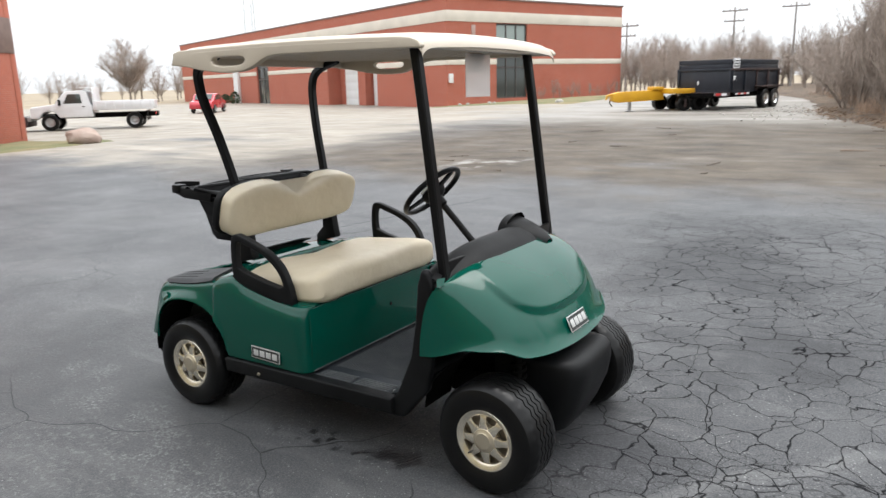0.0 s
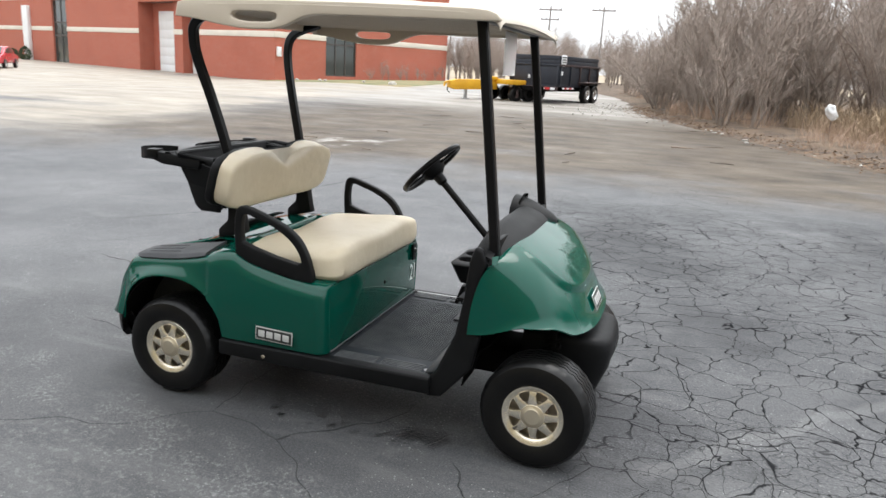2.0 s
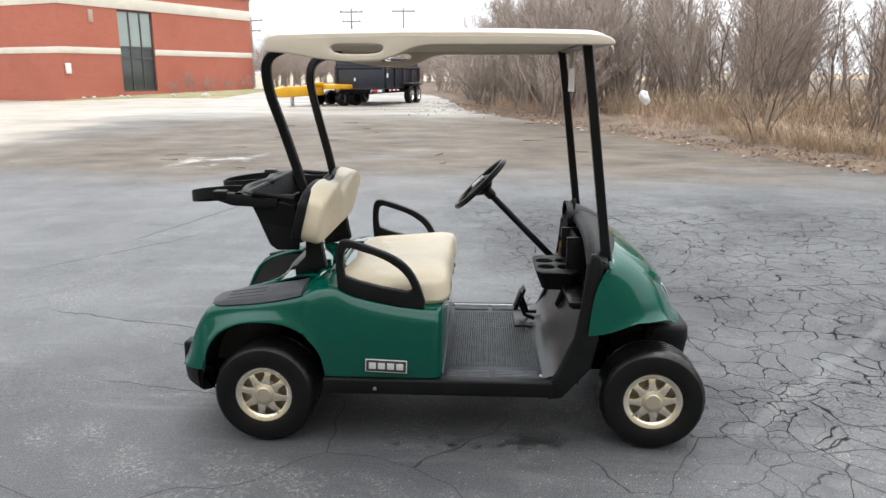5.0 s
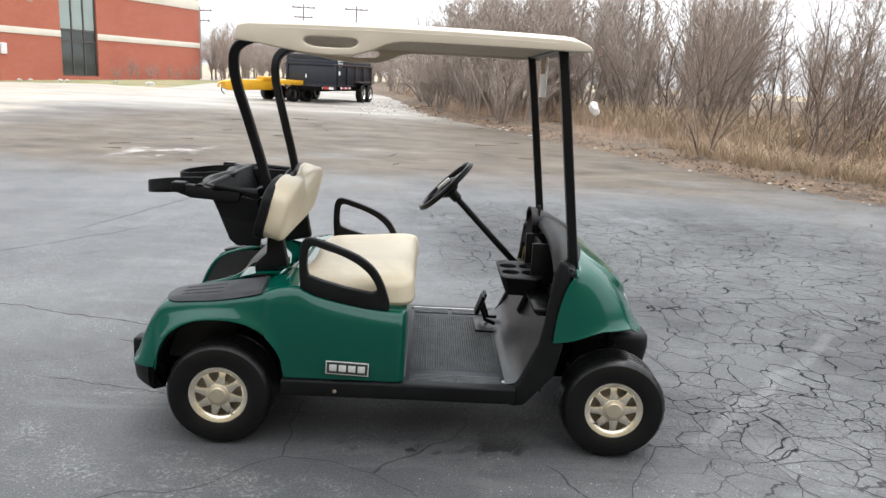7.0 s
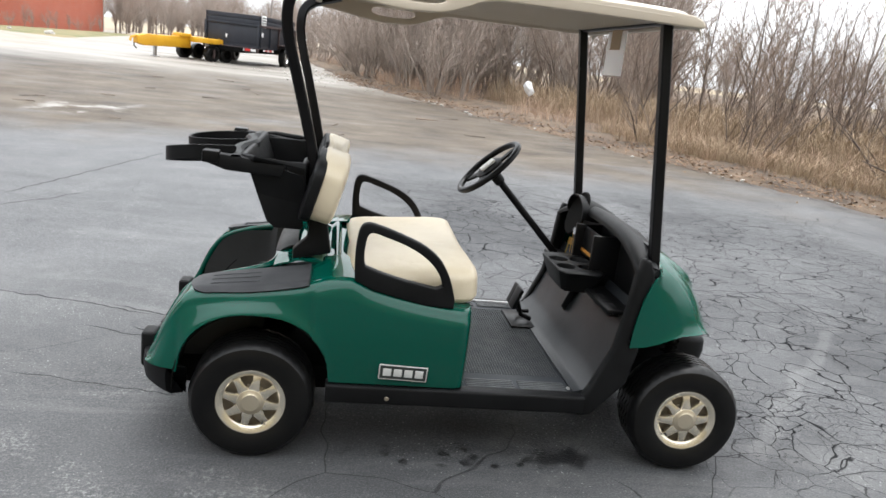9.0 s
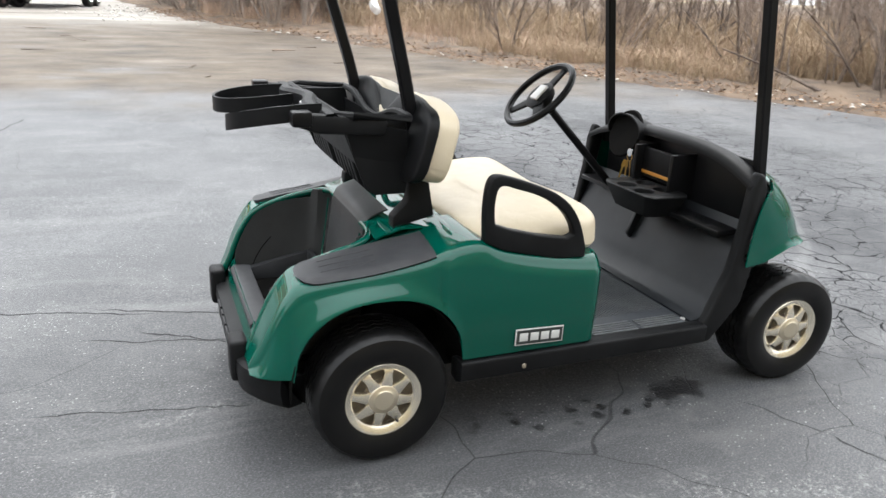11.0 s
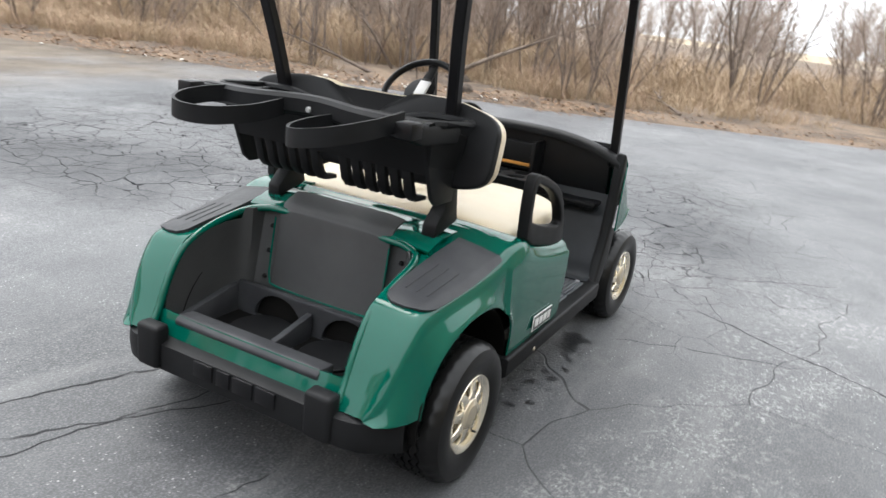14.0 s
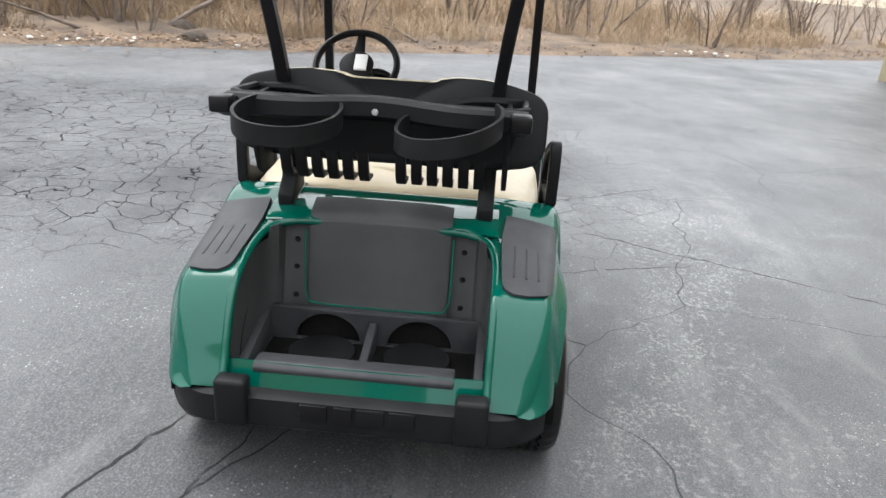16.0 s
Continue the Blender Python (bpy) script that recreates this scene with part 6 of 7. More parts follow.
def far_tree_mesh(seed, high, limbs=11, shoots=11, tips=6):
    """A many-limbed bare tree with a round, fine-twigged crown."""
    rng = random.Random(seed)
    a, b = bmesh.new(), bmesh.new()
    trunk, ways = branch(a, Vector((0, 0, -0.3)), Vector((0, 0, 1)), high * 0.30, 0.022 * high, 0.016 * high, 3, 6, rng, 0.05, 0.1)
    for k in range(limbs):
        w = k * 2.4 + rng.uniform(-0.3, 0.3)
        tilt = rng.uniform(0.1, 1.15)
        e = Vector((math.cos(w) * tilt, math.sin(w) * tilt, 1.0)).normalized()
        ln = high * rng.uniform(0.56, 0.70) * (1.0 - 0.22 * tilt)
        ps, ds = branch(a, trunk[rng.choice((2, 3, 3))], e, ln, 0.0075 * high, 0.0016 * high, 5, 4, rng, 0.10, 0.10)
        for _ in range(shoots):
            j = rng.randrange(0, 5)
            w2 = rng.uniform(0, math.tau)
            g = (ds[j] * 1.1 + Vector((math.cos(w2), math.sin(w2), rng.uniform(0, 0.7))) * 0.75).normalized()
            qs, es = branch(b, ps[j].lerp(ps[j + 1], rng.random()), g, high * rng.uniform(0.12, 0.24), 0.0021 * high, 0.0010 * high, 2, 3, rng, 0.16, 0.1)
            for _ in range(tips):
                w3 = rng.uniform(0, math.tau)
                h = (es[1] + Vector((math.cos(w3), math.sin(w3), rng.uniform(-0.1, 0.8))) * 0.8).normalized()
                branch(b, qs[rng.randrange(0, 2)].lerp(qs[2], rng.random()), h, high * rng.uniform(0.06, 0.13), 0.0013 * high, 0.0006 * high, 1, 3, rng)
    return a, b


def plant_far_trees():
    rng = random.Random(5)
    made = []
    for seed in (21, 22, 23):
        a, b = far_tree_mesh(seed, 6.0)
        t = tagged(part("bare_tree", a, M["hazy_bark"]), "bare round-crowned tree in the distance", "tree", "distant bare trees")
        part("crown", b, M["hazy_twig"], t)
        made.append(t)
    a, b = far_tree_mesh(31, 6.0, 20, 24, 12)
    lone = tagged(part("bare_tree", a, M["hazy_bark"], m=Matrix.Translation((-96, 66.6, ground_z(-96, 66.6) - 0.3)) @ Matrix.Rotation(0.7, 4, "Z") @ Matrix.Diagonal((1.55, 1.55, 1.5, 1))), "lone bare tree with a dense round crown", "tree", "distant bare trees")
    part("crown", b, M["hazy_twig"], lone)
    spots = [(-106, 52, 0.9), (-113, 45, 1.9), (-118, 40, 1.6), (-101, 72, 1.2)]
    # low woods beyond the truck
    for k in range(34):
        a = radians(rng.uniform(-72, -50))
        d = rng.uniform(112, 150)
        spots.append((3 + math.sin(a) * d, -3 + math.cos(a) * d, rng.uniform(0.7, 1.05)))
    # woods behind the trailers and beyond the building
    for k in range(165):
        a = radians(rng.uniform(-24, 6))
        d = rng.uniform(64, 110)
        spots.append((3 + math.sin(a) * d, -3 + math.cos(a) * d, rng.uniform(0.6, 1.0) * d / 80))
    for k in range(52):
        a = radians(rng.uniform(6, 130))
        d = rng.uniform(48, 80)
        spots.append((2 + math.sin(a) * d, -2 + math.cos(a) * d, rng.uniform(0.7, 1.15)))
    for k, (x, y, size) in enumerate(spots):
        m = Matrix.Translation((x, y, ground_z(x, y) - 0.3)) @ Matrix.Rotation(rng.uniform(0, math.tau), 4, "Z") @ Matrix.Diagonal((size, size, size, 1))
        if k < 3:
            made[k].matrix_basis = m
        else:
            copy_thing(made[k % 3], m).scale = (size, size, size)


plant_far_trees()


def blade_field(name, count, seed, s0, s1, o0, o1, h0, h1, width, label, lean=0.35, material="dry_grass", kind_word="grass"):
    """Many bent blades in tufts along the edge, as one mesh."""
    rng = random.Random(seed)
    verts, faces = [], []
    for _ in range(count // 14):
        s, o = rng.uniform(s0, s1), o0 + (o1 - o0) * rng.random() ** 1.3
        c = edge_point(s, o)
        if noise.noise((c.x * 0.35, c.y * 0.35, 5)) < -0.22:
            continue
        tall = rng.uniform(h0, h1)
        for _ in range(14):
            x, y = c.x + rng.gauss(0, 0.13), c.y + rng.gauss(0, 0.13)
            z = ground_z(x, y) + 0.02
            a, b = rng.uniform(0, math.tau), rng.uniform(0, math.tau)
            h, w = tall * rng.uniform(0.6, 1.15), width * rng.uniform(0.6, 1.3)
            l = h * lean * rng.uniform(0.3, 1.6)
            wx, wy, lx, ly = math.cos(a) * w, math.sin(a) * w, math.cos(b) * l, math.sin(b) * l
            i = len(verts)
            verts += [(x - wx, y - wy, z), (x + wx, y + wy, z), (x + wx * 0.8 + lx * 0.35, y + wy * 0.8 + ly * 0.35, z + h * 0.62), (x - wx * 0.8 + lx * 0.35, y - wy * 0.8 + ly * 0.35, z + h * 0.62), (x + lx, y + ly, z + h * rng.uniform(0.75, 1.0))]
            faces += [(i, i + 1, i + 2, i + 3), (i + 3, i + 2, i + 4)]
    me = bpy.data.meshes.new(name)
    me.from_pydata(verts, [], faces)
    me.materials.append(M[material])
    tagged(new(name, me), label, kind_word, kind="stuff")


blade_field("dry_grass", 70000, 3, 0.13, 0.50, 1.0, 6.0, 0.15, 0.60, 0.005, "dry tan grass standing under the shrubs", 0.8)
blade_field("tall_dry_grass", 70000, 4, 0.13, 0.60, 3.0, 18.0, 0.5, 1.2, 0.008, "tall pale dry grass behind the shrubs", 0.6)
blade_field("bramble", 30000, 6, 0.13, 0.84, 0.9, 9.0, 0.25, 0.85, 0.0035, "reddish brown bramble and dead stalks", 0.9, "bramble", "brush")


def leaf_litter():
    rng = random.Random(8)
    verts, faces = [], []
    for _ in range(10000):
        p = edge_point(rng.uniform(0.12, 0.72), rng.gauss(0.45, 0.5))
        z = ground_z(p.x, p.y) + (0.02 if edge_point else 0) + rng.uniform(0.0, 0.1)
        r, a = rng.uniform(0.018, 0.048), rng.uniform(0, math.tau)
        c, s = math.cos(a) * r, math.sin(a) * r
        t = rng.uniform(-0.02, 0.035)
        i = len(verts)
        verts += [(p.x - c, p.y - s, z), (p.x + s * 0.6, p.y - c * 0.6, z + t), (p.x + c, p.y + s, z + 0.005), (p.x - s * 0.6, p.y + c * 0.6, z + t * 0.5)]
        faces.append((i, i + 1, i + 2, i + 3))
    me = bpy.data.meshes.new("leaf_litter")
    me.from_pydata(verts, [], faces)
    me.materials.append(M["litter"])
    tagged(new("leaf_litter", me), "brown fallen leaves along the asphalt edge", "leaves", kind="stuff")


leaf_litter()


def rock(seed, size, squash=0.6):
    bm = bmesh.new()
    bmesh.ops.create_icosphere(bm, subdivisions=3, radius=1.0)
    for v in bm.verts:
        k = 1 + 0.28 * noise.noise(v.co * 1.1 + Vector((seed, 0, 0))) + 0.12 * noise.noise(v.co * 3 + Vector((0, seed, 0)))
        v.co = Vector((v.co.x * k, v.co.y * k * 0.8, max(-0.45, v.co.z * k * squash))) * size
    return bm


boulder = tagged(part("boulder", rock(3, 0.50), M["boulder"], m=Matrix.Translation((-18.6, 10.5, ground_z(-18.6, 10.5) + 0.20)) @ Matrix.Rotation(0.9, 4, "Z")), "large pinkish boulder on the lawn corner", "rock")


def rubble():
    rng = random.Random(4)
    bm = bmesh.new()
    spots = [(rng.gauss(-0.6, 1.0), rng.gauss(27.0, 2.4), rng.uniform(0.012, 0.05)) for _ in range(260)]
    for s0, s1, count in ((0.3, 0.6, 110), (0.56, 0.68, 60)):
        for _ in range(count):
            p = edge_point(rng.uniform(s0, s1), rng.gauss(0.25, 0.3))
            spots.append((p.x, p.y, rng.uniform(0.012, 0.055)))
    for _ in range(40):
        spots.append((rng.gauss(14.9, 0.7), rng.gauss(-4.1, 0.7), rng.uniform(0.02, 0.07)))
    for x, y, size in spots:
        one = bmesh.new()
        bmesh.ops.create_icosphere(one, subdivisions=1, radius=size)
        for v in one.verts:
            v.co *= rng.uniform(0.6, 1.3)
            v.co.z *= 0.55
        join(bm, one, Matrix.Translation((x, y, ground_z(x, y) + 0.02 + 0.04 * (x > 8))))
    tagged(part("rubble", bm, M["stone"], angle=20), "pale broken rubble along the lot's edge", "rubble", kind="stuff")


rubble()


# ---- vehicles ----
def road_wheel(name, r, w, parent, m, rim="grey_metal"):
    t = part(name, lathe([(r * 0.55, -w / 2), (r * 0.9, -w / 2), (r, -w * 0.36), (r, w * 0.36), (r * 0.9, w / 2), (r * 0.55, w / 2)], 28), M["rubber"], parent, m=m)
    part("rim", lathe([(0, -w * 0.30), (r * 0.2, -w * 0.34), (r * 0.3, -w * 0.22), (r * 0.5, -w * 0.3), (r * 0.58, -w * 0.5), (r * 0.6, -w * 0.3)], 24), M[rim], t)
    return t


def dump_truck():
    """Local x forward, origin under the rear axle, y to its left."""
    f = Vector((-0.66, -0.75, 0)).normalized()
    T = thing("dump_truck", "white pickup dump truck with a low flat body, parked", "truck", frame_of(Vector((-31.3, 21.4, 0)), f, ground_z(-32.5, 20.5)))
    side = [(1.9, 0.62), (1.9, 1.15), (1.97, 1.20), (2.1, 1.86), (2.3, 1.93), (3.0, 1.91), (3.2, 1.80), (3.6, 1.28), (4.65, 1.16), (4.74, 1.05), (4.74, 0.6)]
    arch = [(3.9 + 0.47 * math.cos(a), 0.5 + 0.45 * math.sin(a)) for a in steps(0.25, math.pi - 0.25, 9)]
    part("cab", prism(side + [p for p in arch] , "y", -0.98, 0.98, bevel=0.06, segments=3), M["truck_white"], T, "white pickup cab")
    for s in (-1, 1):
        y0, y1 = sorted((s * 0.97, s * 0.992))
        part("side_window", prism([(2.35, 1.30), (2.42, 1.76), (2.98, 1.75), (3.22, 1.30)], "y", y0, y1, bevel=0.006), M["glass"], T)
        part("mirror", box((3.36, s * 1.12, 1.36), (0.1, 0.16, 0.3), 0.02), M["black"], T)
        part("door_handle", box((2.3, s * 0.995, 1.14), (0.14, 0.03, 0.04), 0.008), M["black"], T)
        part("headlight", box((4.74, s * 0.72, 0.92), (0.05, 0.34, 0.2), 0.02), M["chrome"], T)
        part("tail_light", box((-1.04, s * 0.85, 0.72), (0.05, 0.16, 0.12), 0.01), M["red_lens"], T)
    part("windscreen", prism([(3.58, 1.29), (3.2, 1.80), (3.24, 1.82), (3.62, 1.31)], "y", -0.82, 0.82), M["glass"], T)
    part("grille", box((4.75, 0, 0.92), (0.04, 1.0, 0.22), 0.01), M["black"], T)
    part("front_bumper", box((4.82, 0, 0.6), (0.16, 1.95, 0.24), 0.04), M["grey_metal"], T)
    part("snow_plough_mount", box((5.15, 0, 0.45), (0.5, 1.9, 0.5), 0.06), M["maroon"], T, "dark plough mount")
    body = bmesh.new()
    join(body, box((0.45, 0, 1.0), (2.8, 2.15, 0.12), 0.01))
    part("bed", body, M["truck_white"], T, "white low dump bed")
    for s in (-1, 1):
        part("bed_side", box((0.45, s * 1.06, 1.2), (2.8, 0.06, 0.36), 0.015), M["truck_white"], T)
        for k in range(7):
            part("stake", box((-0.85 + k * 0.43, s * 1.105, 1.2), (0.07, 0.03, 0.36), 0.006), M["truck_white"], T)
    part("tailgate", box((-0.98, 0, 1.2), (0.06, 2.06, 0.38), 0.015), M["truck_white"], T)
    part("headboard", box((1.83, 0, 1.6), (0.07, 2.06, 0.9), 0.02), M["truck_white"], T)
    part("cab_shield", box((2.1, 0, 2.06), (0.6, 2.0, 0.05), 0.015), M["truck_white"], T)
    part("frame_rail", box((1.6, 0, 0.68), (5.4, 0.8, 0.24), 0.03), M["under"], T)
    part("mud_flap", box((-0.62, 0, 0.62), (0.03, 2.0, 0.5), 0.005), M["black"], T)
    for x, ys in ((0, (-0.86, 0.86)), (3.9, (-0.85, 0.85))):
        for y in ys:
            road_wheel("wheel", 0.40, 0.27 if x else 0.46, T, pose(x, y, 0.40, 0, 0, 0 if y < 0 else 180))


dump_truck()


def dump_trailer():
    """Local x along the long side away from the viewer, y to its left; origin at the near right corner."""
    u = Vector((0.25, 0.968, 0)).normalized()
    o = Vector((-3.1, 27.4, 0))
    T = thing("dump_trailer", "dark navy dump trailer with slatted sideboards, parked", "trailer", frame_of(o, u, ground_z(o.x, o.y + 2)))
    L, W = 4.25, 2.25
    part("floor", box((L / 2, W / 2, 0.72), (L, W, 0.1)), M["navy"], T)
    for name, c, s in (("side_wall", (L / 2, 0.03, 1.15), (L, 0.06, 0.76)), ("side_wall", (L / 2, W - 0.03, 1.15), (L, 0.06, 0.76)), ("end_wall", (0.03, W / 2, 1.15), (0.058, W - 0.13, 0.76)), ("end_wall", (L - 0.03, W / 2, 1.15), (0.058, W - 0.13, 0.76))):
        part(name, box(c, s, 0.01), M["navy"], T)
    for k in range(2):
        z = 1.64 + k * 0.19
        part("sideboard", box((L / 2, 0.05, z), (L - 0.02, 0.04, 0.178), 0.006), M["navy"], T)
        part("sideboard", box((L / 2, W - 0.05, z), (L - 0.02, 0.04, 0.178), 0.006), M["navy"], T)
        part("endboard", box((0.05, W / 2, z), (0.04, W - 0.16, 0.178), 0.006), M["navy"], T)
        part("endboard", box((L - 0.05, W / 2, z), (0.04, W - 0.16, 0.178), 0.006), M["navy"], T)
    for k in range(5):
        part("rib", box((0.08 + k * (L - 0.16) / 4, -0.03, 1.13), (0.09, 0.06, 0.80), 0.01), M["maroon" if k > 1 else "navy"], T)
    for k in range(2):
        part("rib", box((-0.03, 0.05 + k * (W - 0.1), 1.13), (0.06, 0.09, 0.80), 0.01), M["navy"], T)
    part("placard", box((-0.012, 1.35, 1.05), (0.02, 0.06, 0.14), 0.003), M["paper"], T)
    part("placard", box((0.12, -0.07, 1.22), (0.14, 0.02, 0.16), 0.003), M["paper"], T)
    part("top_rail", box((L / 2, -0.01, 1.54), (L + 0.1, 0.1, 0.08), 0.015), M["maroon"], T)
    part("top_rail", box((-0.01, W / 2, 1.54), (0.1, W, 0.08), 0.015), M["navy"], T)
    part("notice", box((0.35, -0.012, 1.72), (0.5, 0.02, 0.46), 0.004), M["paper"], T, "white notice board")
    for k in range(4):
        part("notice_bar", box((0.35, -0.024, 1.86 - k * 0.1), (0.42 - 0.05 * (k % 2), 0.006, 0.05)), M["badge_dark"], T)
    rail = part("frame_rail", box((L / 2 - 0.1, W / 2, 0.56), (L + 0.2, 1.1, 0.2), 0.02), M["under"], T)
    part("rear_beam", box((-0.08, W / 2, 0.60), (0.12, W, 0.16), 0.015), M["maroon"], T)
    for k in range(9):
        part("reflector", box((-0.145, 0.18 + k * 0.235, 0.60), (0.01, 0.2, 0.09)), M["red_lens" if k % 2 else "paper"], T)
    for k in range(5):
        part("reflector", box((0.35 + k * 0.24, -0.075, 0.62), (0.2, 0.012, 0.07)), M["red_lens" if k % 2 else "paper"], T)
    part("mudguard", box((2.95, -0.16, 0.87), (1.9, 0.34, 0.06), 0.02), M["maroon"], T)
    part("jack_leg", box((-0.35, W - 0.55, 0.25), (0.12, 0.14, 0.62), 0.02), M["maroon"], T)
    part("tongue", box((-0.3, W - 0.55, 0.58), (0.7, 0.16, 0.14), 0.02), M["under"], T)
    for x in (2.5, 3.36):
        for y, a in ((-0.16, 0), (W + 0.16, 180)):
            road_wheel("wheel", 0.385, 0.26, T, pose(x, y, 0.385, 0, 0, a), "chrome")


dump_trailer()


def yellow_trailer():
    u = Vector((0.66, 0.75, 0)).normalized()
    o = Vector((-7.35, 26.0, 0))
    T = thing("equipment_trailer", "yellow steel equipment trailer resting on its jack leg", "trailer", frame_of(o, u, ground_z(o.x, o.y)))
    part("tongue", prism([(0.0, 0.46), (0.25, 0.38), (2.3, 0.44), (2.3, 0.84), (0.35, 0.80), (0.0, 0.72)], "y", -0.16, 0.16, bevel=0.02), M["yellow"], T, "yellow box-section tongue")
    part("drawbar_eye", tube([(-0.0, 0, 0.70), (-0.18, 0, 0.64), (-0.22, 0, 0.50)], 0.045, 10), M["yellow"], T)
    part("safety_chain", tube(smooth_line([(0.05, 0.08, 0.60), (0.0, 0.1, 0.36), (0.12, 0.1, 0.24)], 5), 0.02, 6), M["under"], T)
    part("deck", box((3.3, 0, 0.78), (2.2, 1.9, 0.20), 0.02), M["yellow"], T, "yellow deck")
    part("ramp_box", box((2.0, 0, 0.90), (0.5, 0.5, 0.14), 0.03), M["yellow"], T)
    part("jack_leg", box((0.95, 0.2, 0.32), (0.11, 0.11, 0.68), 0.01), M["grey_metal"], T)
    part("jack_foot", box((0.95, 0.2, 0.015), (0.26, 0.26, 0.05), 0.01), M["grey_metal"], T)
    for x in (2.75, 3.4):
        for y, a in ((-0.85, 0), (0.85, 180)):
            road_wheel("wheel", 0.31, 0.3, T, pose(x, y, 0.31, 0, 0, a), "under")


yellow_trailer()


def red_car():
    u = Vector((-0.55, 0.83, 0)).normalized()
    o = Vector((-41.5, 34.2, 0))
    T = thing("red_car", "red compact car parked by the brick building", "car", frame_of(o, u, ground_z(o.x, o.y)))
    prof = [(-0.5, 0.32), (-0.55, 0.62), (-0.35, 0.86), (0.25, 0.95), (0.75, 1.34), (1.35, 1.42), (2.05, 1.36), (2.75, 0.98), (3.35, 0.88), (3.55, 0.7), (3.55, 0.32)]
    part("body", prism([(p.x, p.y) for p in smooth_line([(a, b, 0) for a, b in prof], 3)], "y", -0.82, 0.82, bevel=0.12, segments=4), M["red"], T, "red car body")
    for s in (-1, 1):
        y0, y1 = sorted((s * 0.80, s * 0.828))
        part("side_window", prism([(0.45, 0.98), (0.86, 1.28), (1.35, 1.34), (1.98, 1.28), (2.45, 0.99)], "y", y0, y1, bevel=0.01), M["glass"], T)
        for x in (0.3, 2.8):
            road_wheel("wheel", 0.31, 0.2, T, pose(x, s * 0.78, 0.31, 0, 0, 0 if s < 0 else 180))
    part("rear_window", prism([(2.14, 1.33), (2.66, 1.02), (2.70, 1.05), (2.18, 1.37)], "y", -0.62, 0.62), M["glass"], T)
    part("windscreen", prism([(0.28, 0.97), (0.74, 1.33), (0.70, 1.37), (0.24, 1.0)], "y", -0.62, 0.62), M["glass"], T)


red_car()


def utility_pole(x, y, h, arms):
    P = thing("utility_pole", "weathered wooden utility pole with crossarms", "pole", pose(x, y, ground_z(x, y)), "utility poles")
    part("shaft", tube([(0, 0, -0.4), (0, 0, h)], [0.12, 0.08], 8), M["pole_wood"], P)
    for k in range(arms):
        part("crossarm", box((0, 0, h - 0.35 - k * 0.95), (2.4 - 0.5 * k, 0.12, 0.14), 0.01), M["pole_wood"], P)
        for s in (-1.05, -0.45, 0.45, 1.05):
            part("insulator", lathe([(0.05, 0), (0.06, 0.08), (0.03, 0.16), (0, 0.17)], 8, "z"), M["grey_metal"], P, m=pose(s * (1 - 0.2 * k), 0, h - 0.27 - k * 0.95))


utility_pole(-22.0, 71.0, 6.8, 2)
utility_pole(-12.6, 74.5, 7.6, 2)
utility_pole(-7.3, 75.0, 7.7, 1)


def lattice_mast():
    m = thing("lattice_mast", "slim grey lattice mast far behind the building", "mast", pose(-76.5, 73, ground_z(-76.5, 73)))
    for k in range(3):
        a = k * math.tau / 3
        part("leg", tube([(math.cos(a) * 1.0, math.sin(a) * 1.0, -0.3), (math.cos(a) * 0.55, math.sin(a) * 0.55, 26)], 0.05, 5), M["grey_metal"], m)
    for k in range(20):
        z = 1.2 * k + 1
        r = 1.0 - 0.45 * z / 26
        for j in range(3):
            a, b = j * math.tau / 3, (j + 1) * math.tau / 3
            part("brace", tube([(math.cos(a) * r, math.sin(a) * r, z), (math.cos(b) * r, math.sin(b) * r, z + 1.2)], 0.025, 3), M["grey_metal"], m)


lattice_mast()


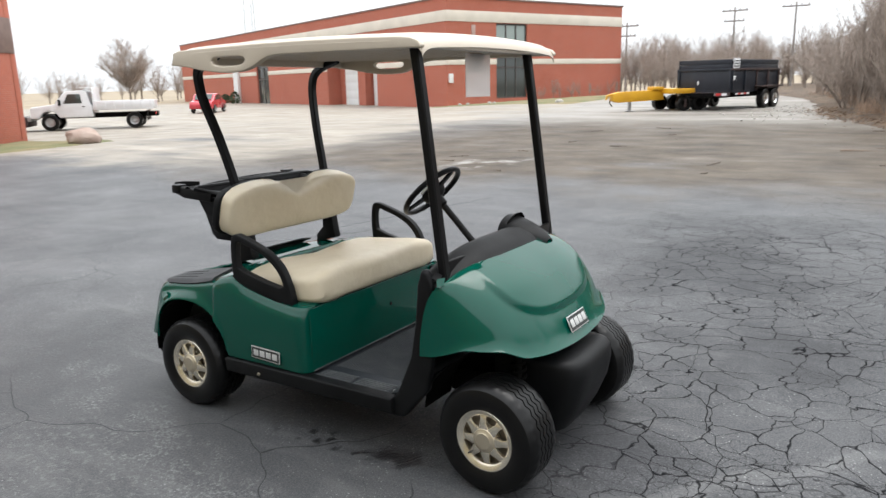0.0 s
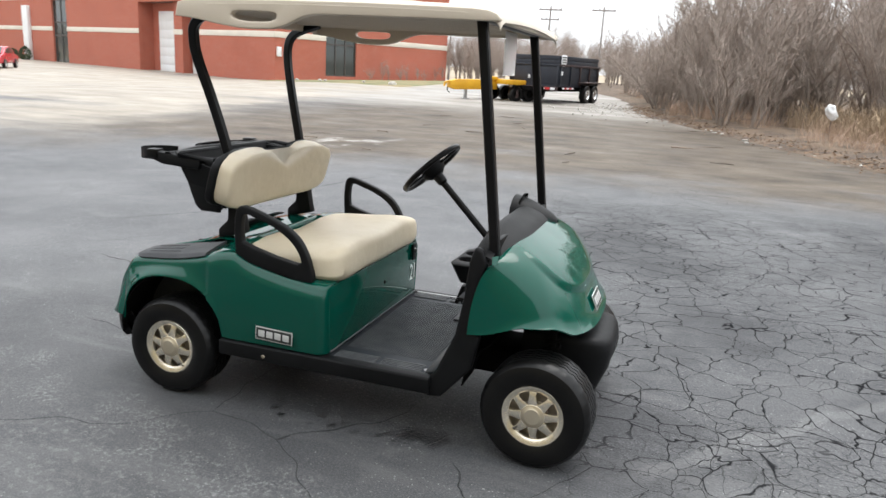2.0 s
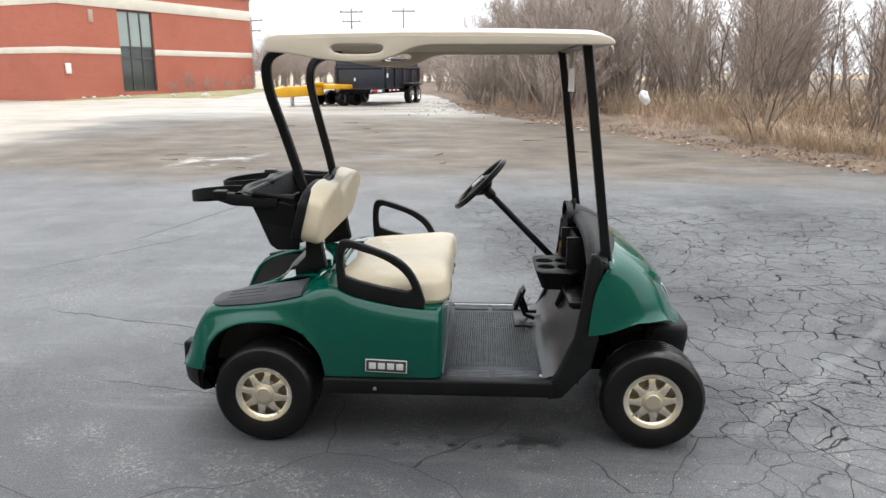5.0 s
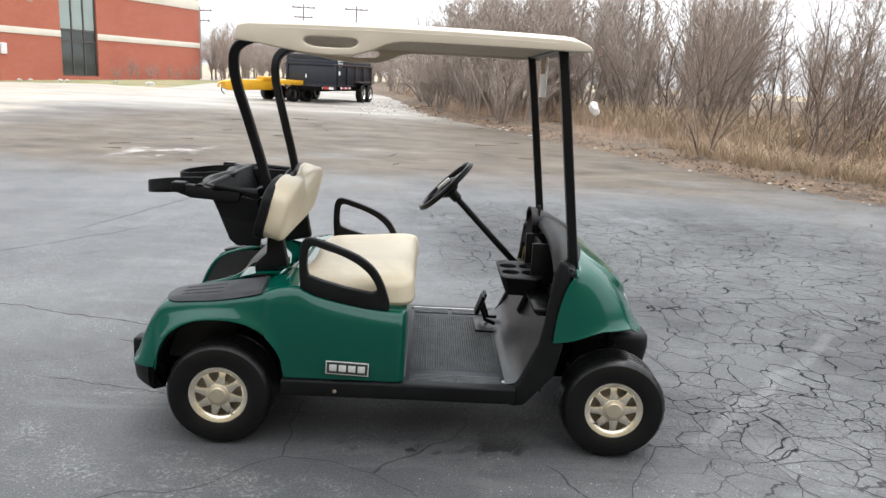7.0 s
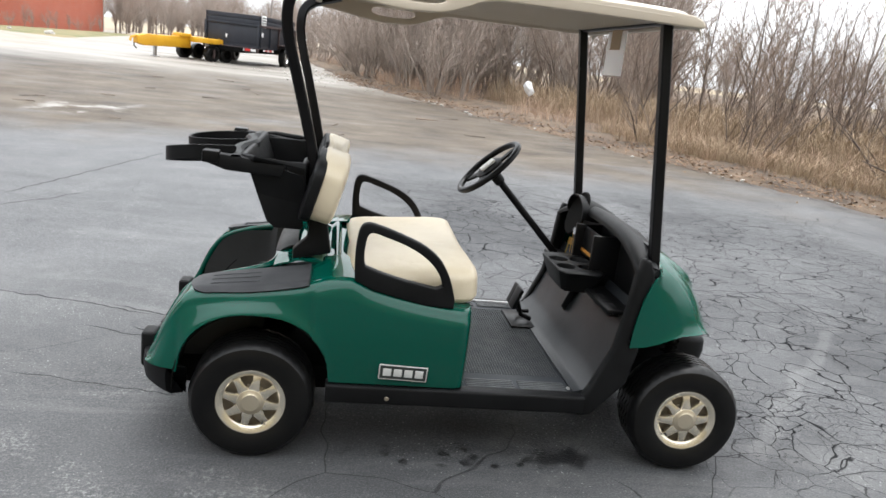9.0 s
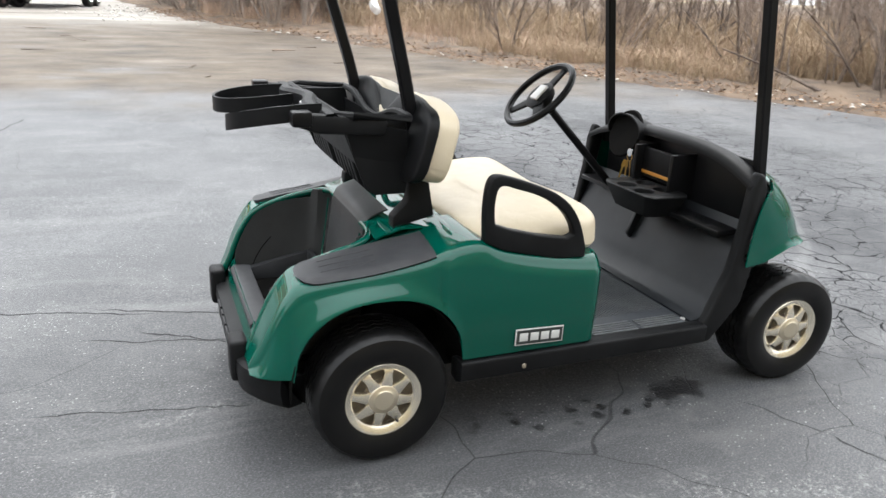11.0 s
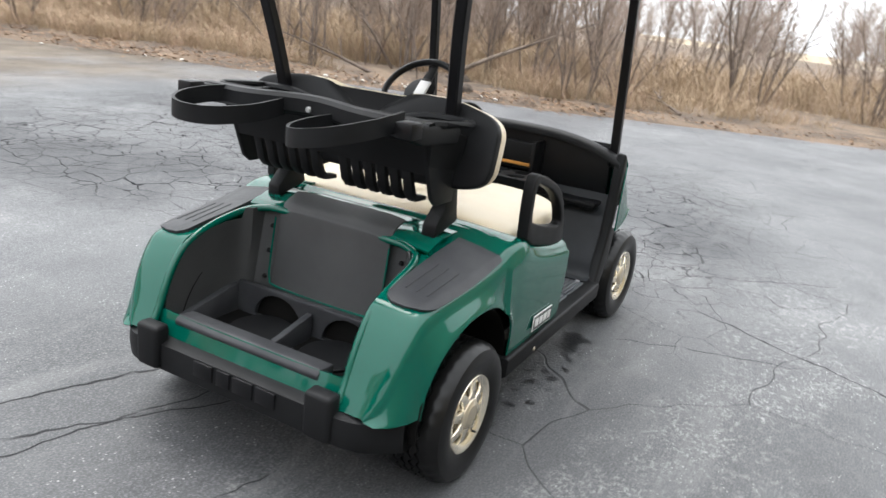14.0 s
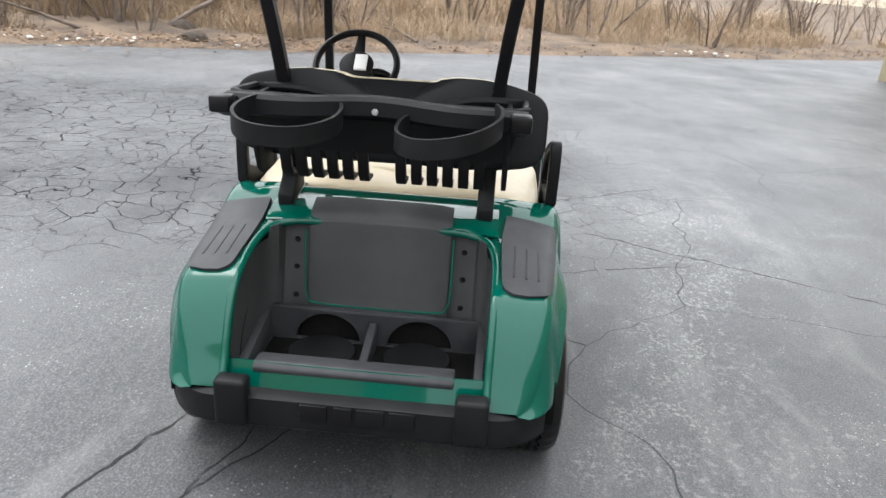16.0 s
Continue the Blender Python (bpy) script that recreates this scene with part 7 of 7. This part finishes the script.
# ---- small things about the lot ----
def litter_and_debris():
    rng = random.Random(19)
    # crumpled bag caught on a snag
    bag = bmesh.new()
    bmesh.ops.create_icosphere(bag, subdivisions=3, radius=0.15)
    for v in bag.verts:
        k = 1 + 0.5 * noise.noise(v.co * 9) + 0.25 * noise.noise(v.co * 21)
        v.co = Vector((v.co.x * k * 0.95 - v.co.z * 0.25, v.co.y * k * 0.7, v.co.z * k * 1.25))
    snag = bmesh.new()
    branch(snag, Vector((5.64, 18.45, ground_z(5.64, 18.45) - 0.1)), Vector((0, 0, 1)), 1.15, 0.02, 0.008, 4, 5, rng, 0.08)
    tagged(part("dead_sapling", snag, M["bark"]), "bare upright dead sapling on the verge", "sapling")
    tagged(part("plastic_bag", bag, M["paper"], m=Matrix.Translation((5.64, 18.43, ground_z(5.64, 18.43) + 0.72)), angle=60), "crumpled white plastic bag caught on a stem", "bag")
    # a pale stick on the asphalt and twigs on the sand
    stick = bmesh.new()
    branch(stick, Vector((1.85, 12.9, ground_z(1.9, 12.9) + 0.02)), Vector((0.95, 0.3, 0)), 0.95, 0.016, 0.008, 5, 6, rng, 0.05)
    for v in stick.verts:
        v.co.z = max(v.co.z, ground_z(v.co.x, v.co.y) + 0.004)
    tagged(part("stick", stick, M["twig"]), "pale dry stick lying on the asphalt", "stick")
    for k in range(16):
        x, y = rng.uniform(-5, 3.5), rng.uniform(8, 18)
        one = bmesh.new()
        a = rng.uniform(0, math.tau)
        branch(one, Vector((x, y, ground_z(x, y) + 0.012)), Vector((math.cos(a), math.sin(a) * 0.4, 0)), rng.uniform(0.15, 0.5), 0.010, 0.005, 3, 5, rng, 0.04)
        for v in one.verts:
            v.co.z = ground_z(v.co.x, v.co.y) + 0.004 + max(0.0, min(0.02, v.co.z - ground_z(v.co.x, v.co.y)))
        tagged(part("twig", one, M["bark"]), "short dark twig lying on the sandy asphalt", "twig", "fallen twigs")
    # dead boughs and dark mounds at the asphalt's edge
    for k, (x, y, turn, ln) in enumerate(((10.7, 5.45, -1.11, 3.3), (11.6, 1.2, 0.8, 1.1), (9.3, 6.2, 2.2, 1.7))):
        bough = bmesh.new()
        pts, dirs = branch(bough, Vector((0, 0, 0.05)), Vector((math.cos(turn), math.sin(turn), 0.62 if ln > 2 else 0.32)).normalized(), ln, 0.018 + 0.010 * ln, 0.010, 6, 6, rng, 0.10 if ln > 2 else 0.14, 0.04)
        whole = tagged(part("dead_bough", bough, M["bark"], m=Matrix.Translation((x, y, ground_z(x, y) + 0.06))), "fallen dead bough at the edge of the asphalt", "bough", "fallen boughs")
        for _ in range(9):
            i = rng.randrange(1, 6)
            w = rng.uniform(0, math.tau)
            one = bmesh.new()
            branch(one, pts[i], (dirs[i] + Vector((math.cos(w), math.sin(w), rng.uniform(-0.2, 0.7)))).normalized(), ln * rng.uniform(0.2, 0.45), 0.009, 0.003, 3, 4, rng, 0.2)
            part("side_branch", one, M["bark"], whole)
    for x, y, size in ((10.75, 5.2, 0.20), (9.6, 4.5, 0.15), (16.2, -4.2, 0.13)):
        tagged(part("soil_mound", rock(x, size * 1.6, 0.5), M["dark_soil"], m=Matrix.Translation((x, y, ground_z(x, y) + 0.08))), "small dark mound of soil and leaves", "mound")
    # clipped evergreens by the white pilaster
    for off, h in ((39.2, 1.3), (42.3, 1.0)):
        q = CORNER + SIDE * off - FRONT * 1.2
        one = bmesh.new()
        for _ in range(420):
            z = rng.random()
            a = rng.uniform(0, math.tau)
            rad = 0.55 * math.sin(math.pi * min(1, 0.15 + 0.85 * z)) ** 0.6 * rng.uniform(0.6, 1.1)
            c = Vector((math.cos(a) * rad, math.sin(a) * rad, z * h))
            u = Vector((rng.uniform(-1, 1), rng.uniform(-1, 1), rng.uniform(-1, 1))).normalized() * 0.10
            w = u.orthogonal().normalized() * 0.05
            one.faces.new([one.verts.new(c + u), one.verts.new(c + w), one.verts.new(c - u), one.verts.new(c - w)])
        tagged(part("evergreen_shrub", one, M["evergreen"], m=Matrix.Translation((q.x, q.y, ground_z(q.x, q.y)))), "small dark evergreen shrub by the white pilaster", "shrub")
    # little stones on the lawn strip
    for k in range(7):
        t = rng.random()
        x, y = -23.5 + 10 * t, 39.6 - 4.2 * t + rng.uniform(0, 1.2)
        tagged(part("lawn_stone", rock(k, rng.uniform(0.1, 0.22)), M["stone"], m=Matrix.Translation((x, y, ground_z(x, y) + 0.10))), "small pale stone on the grass strip", "stone", "stones on the grass")


litter_and_debris()
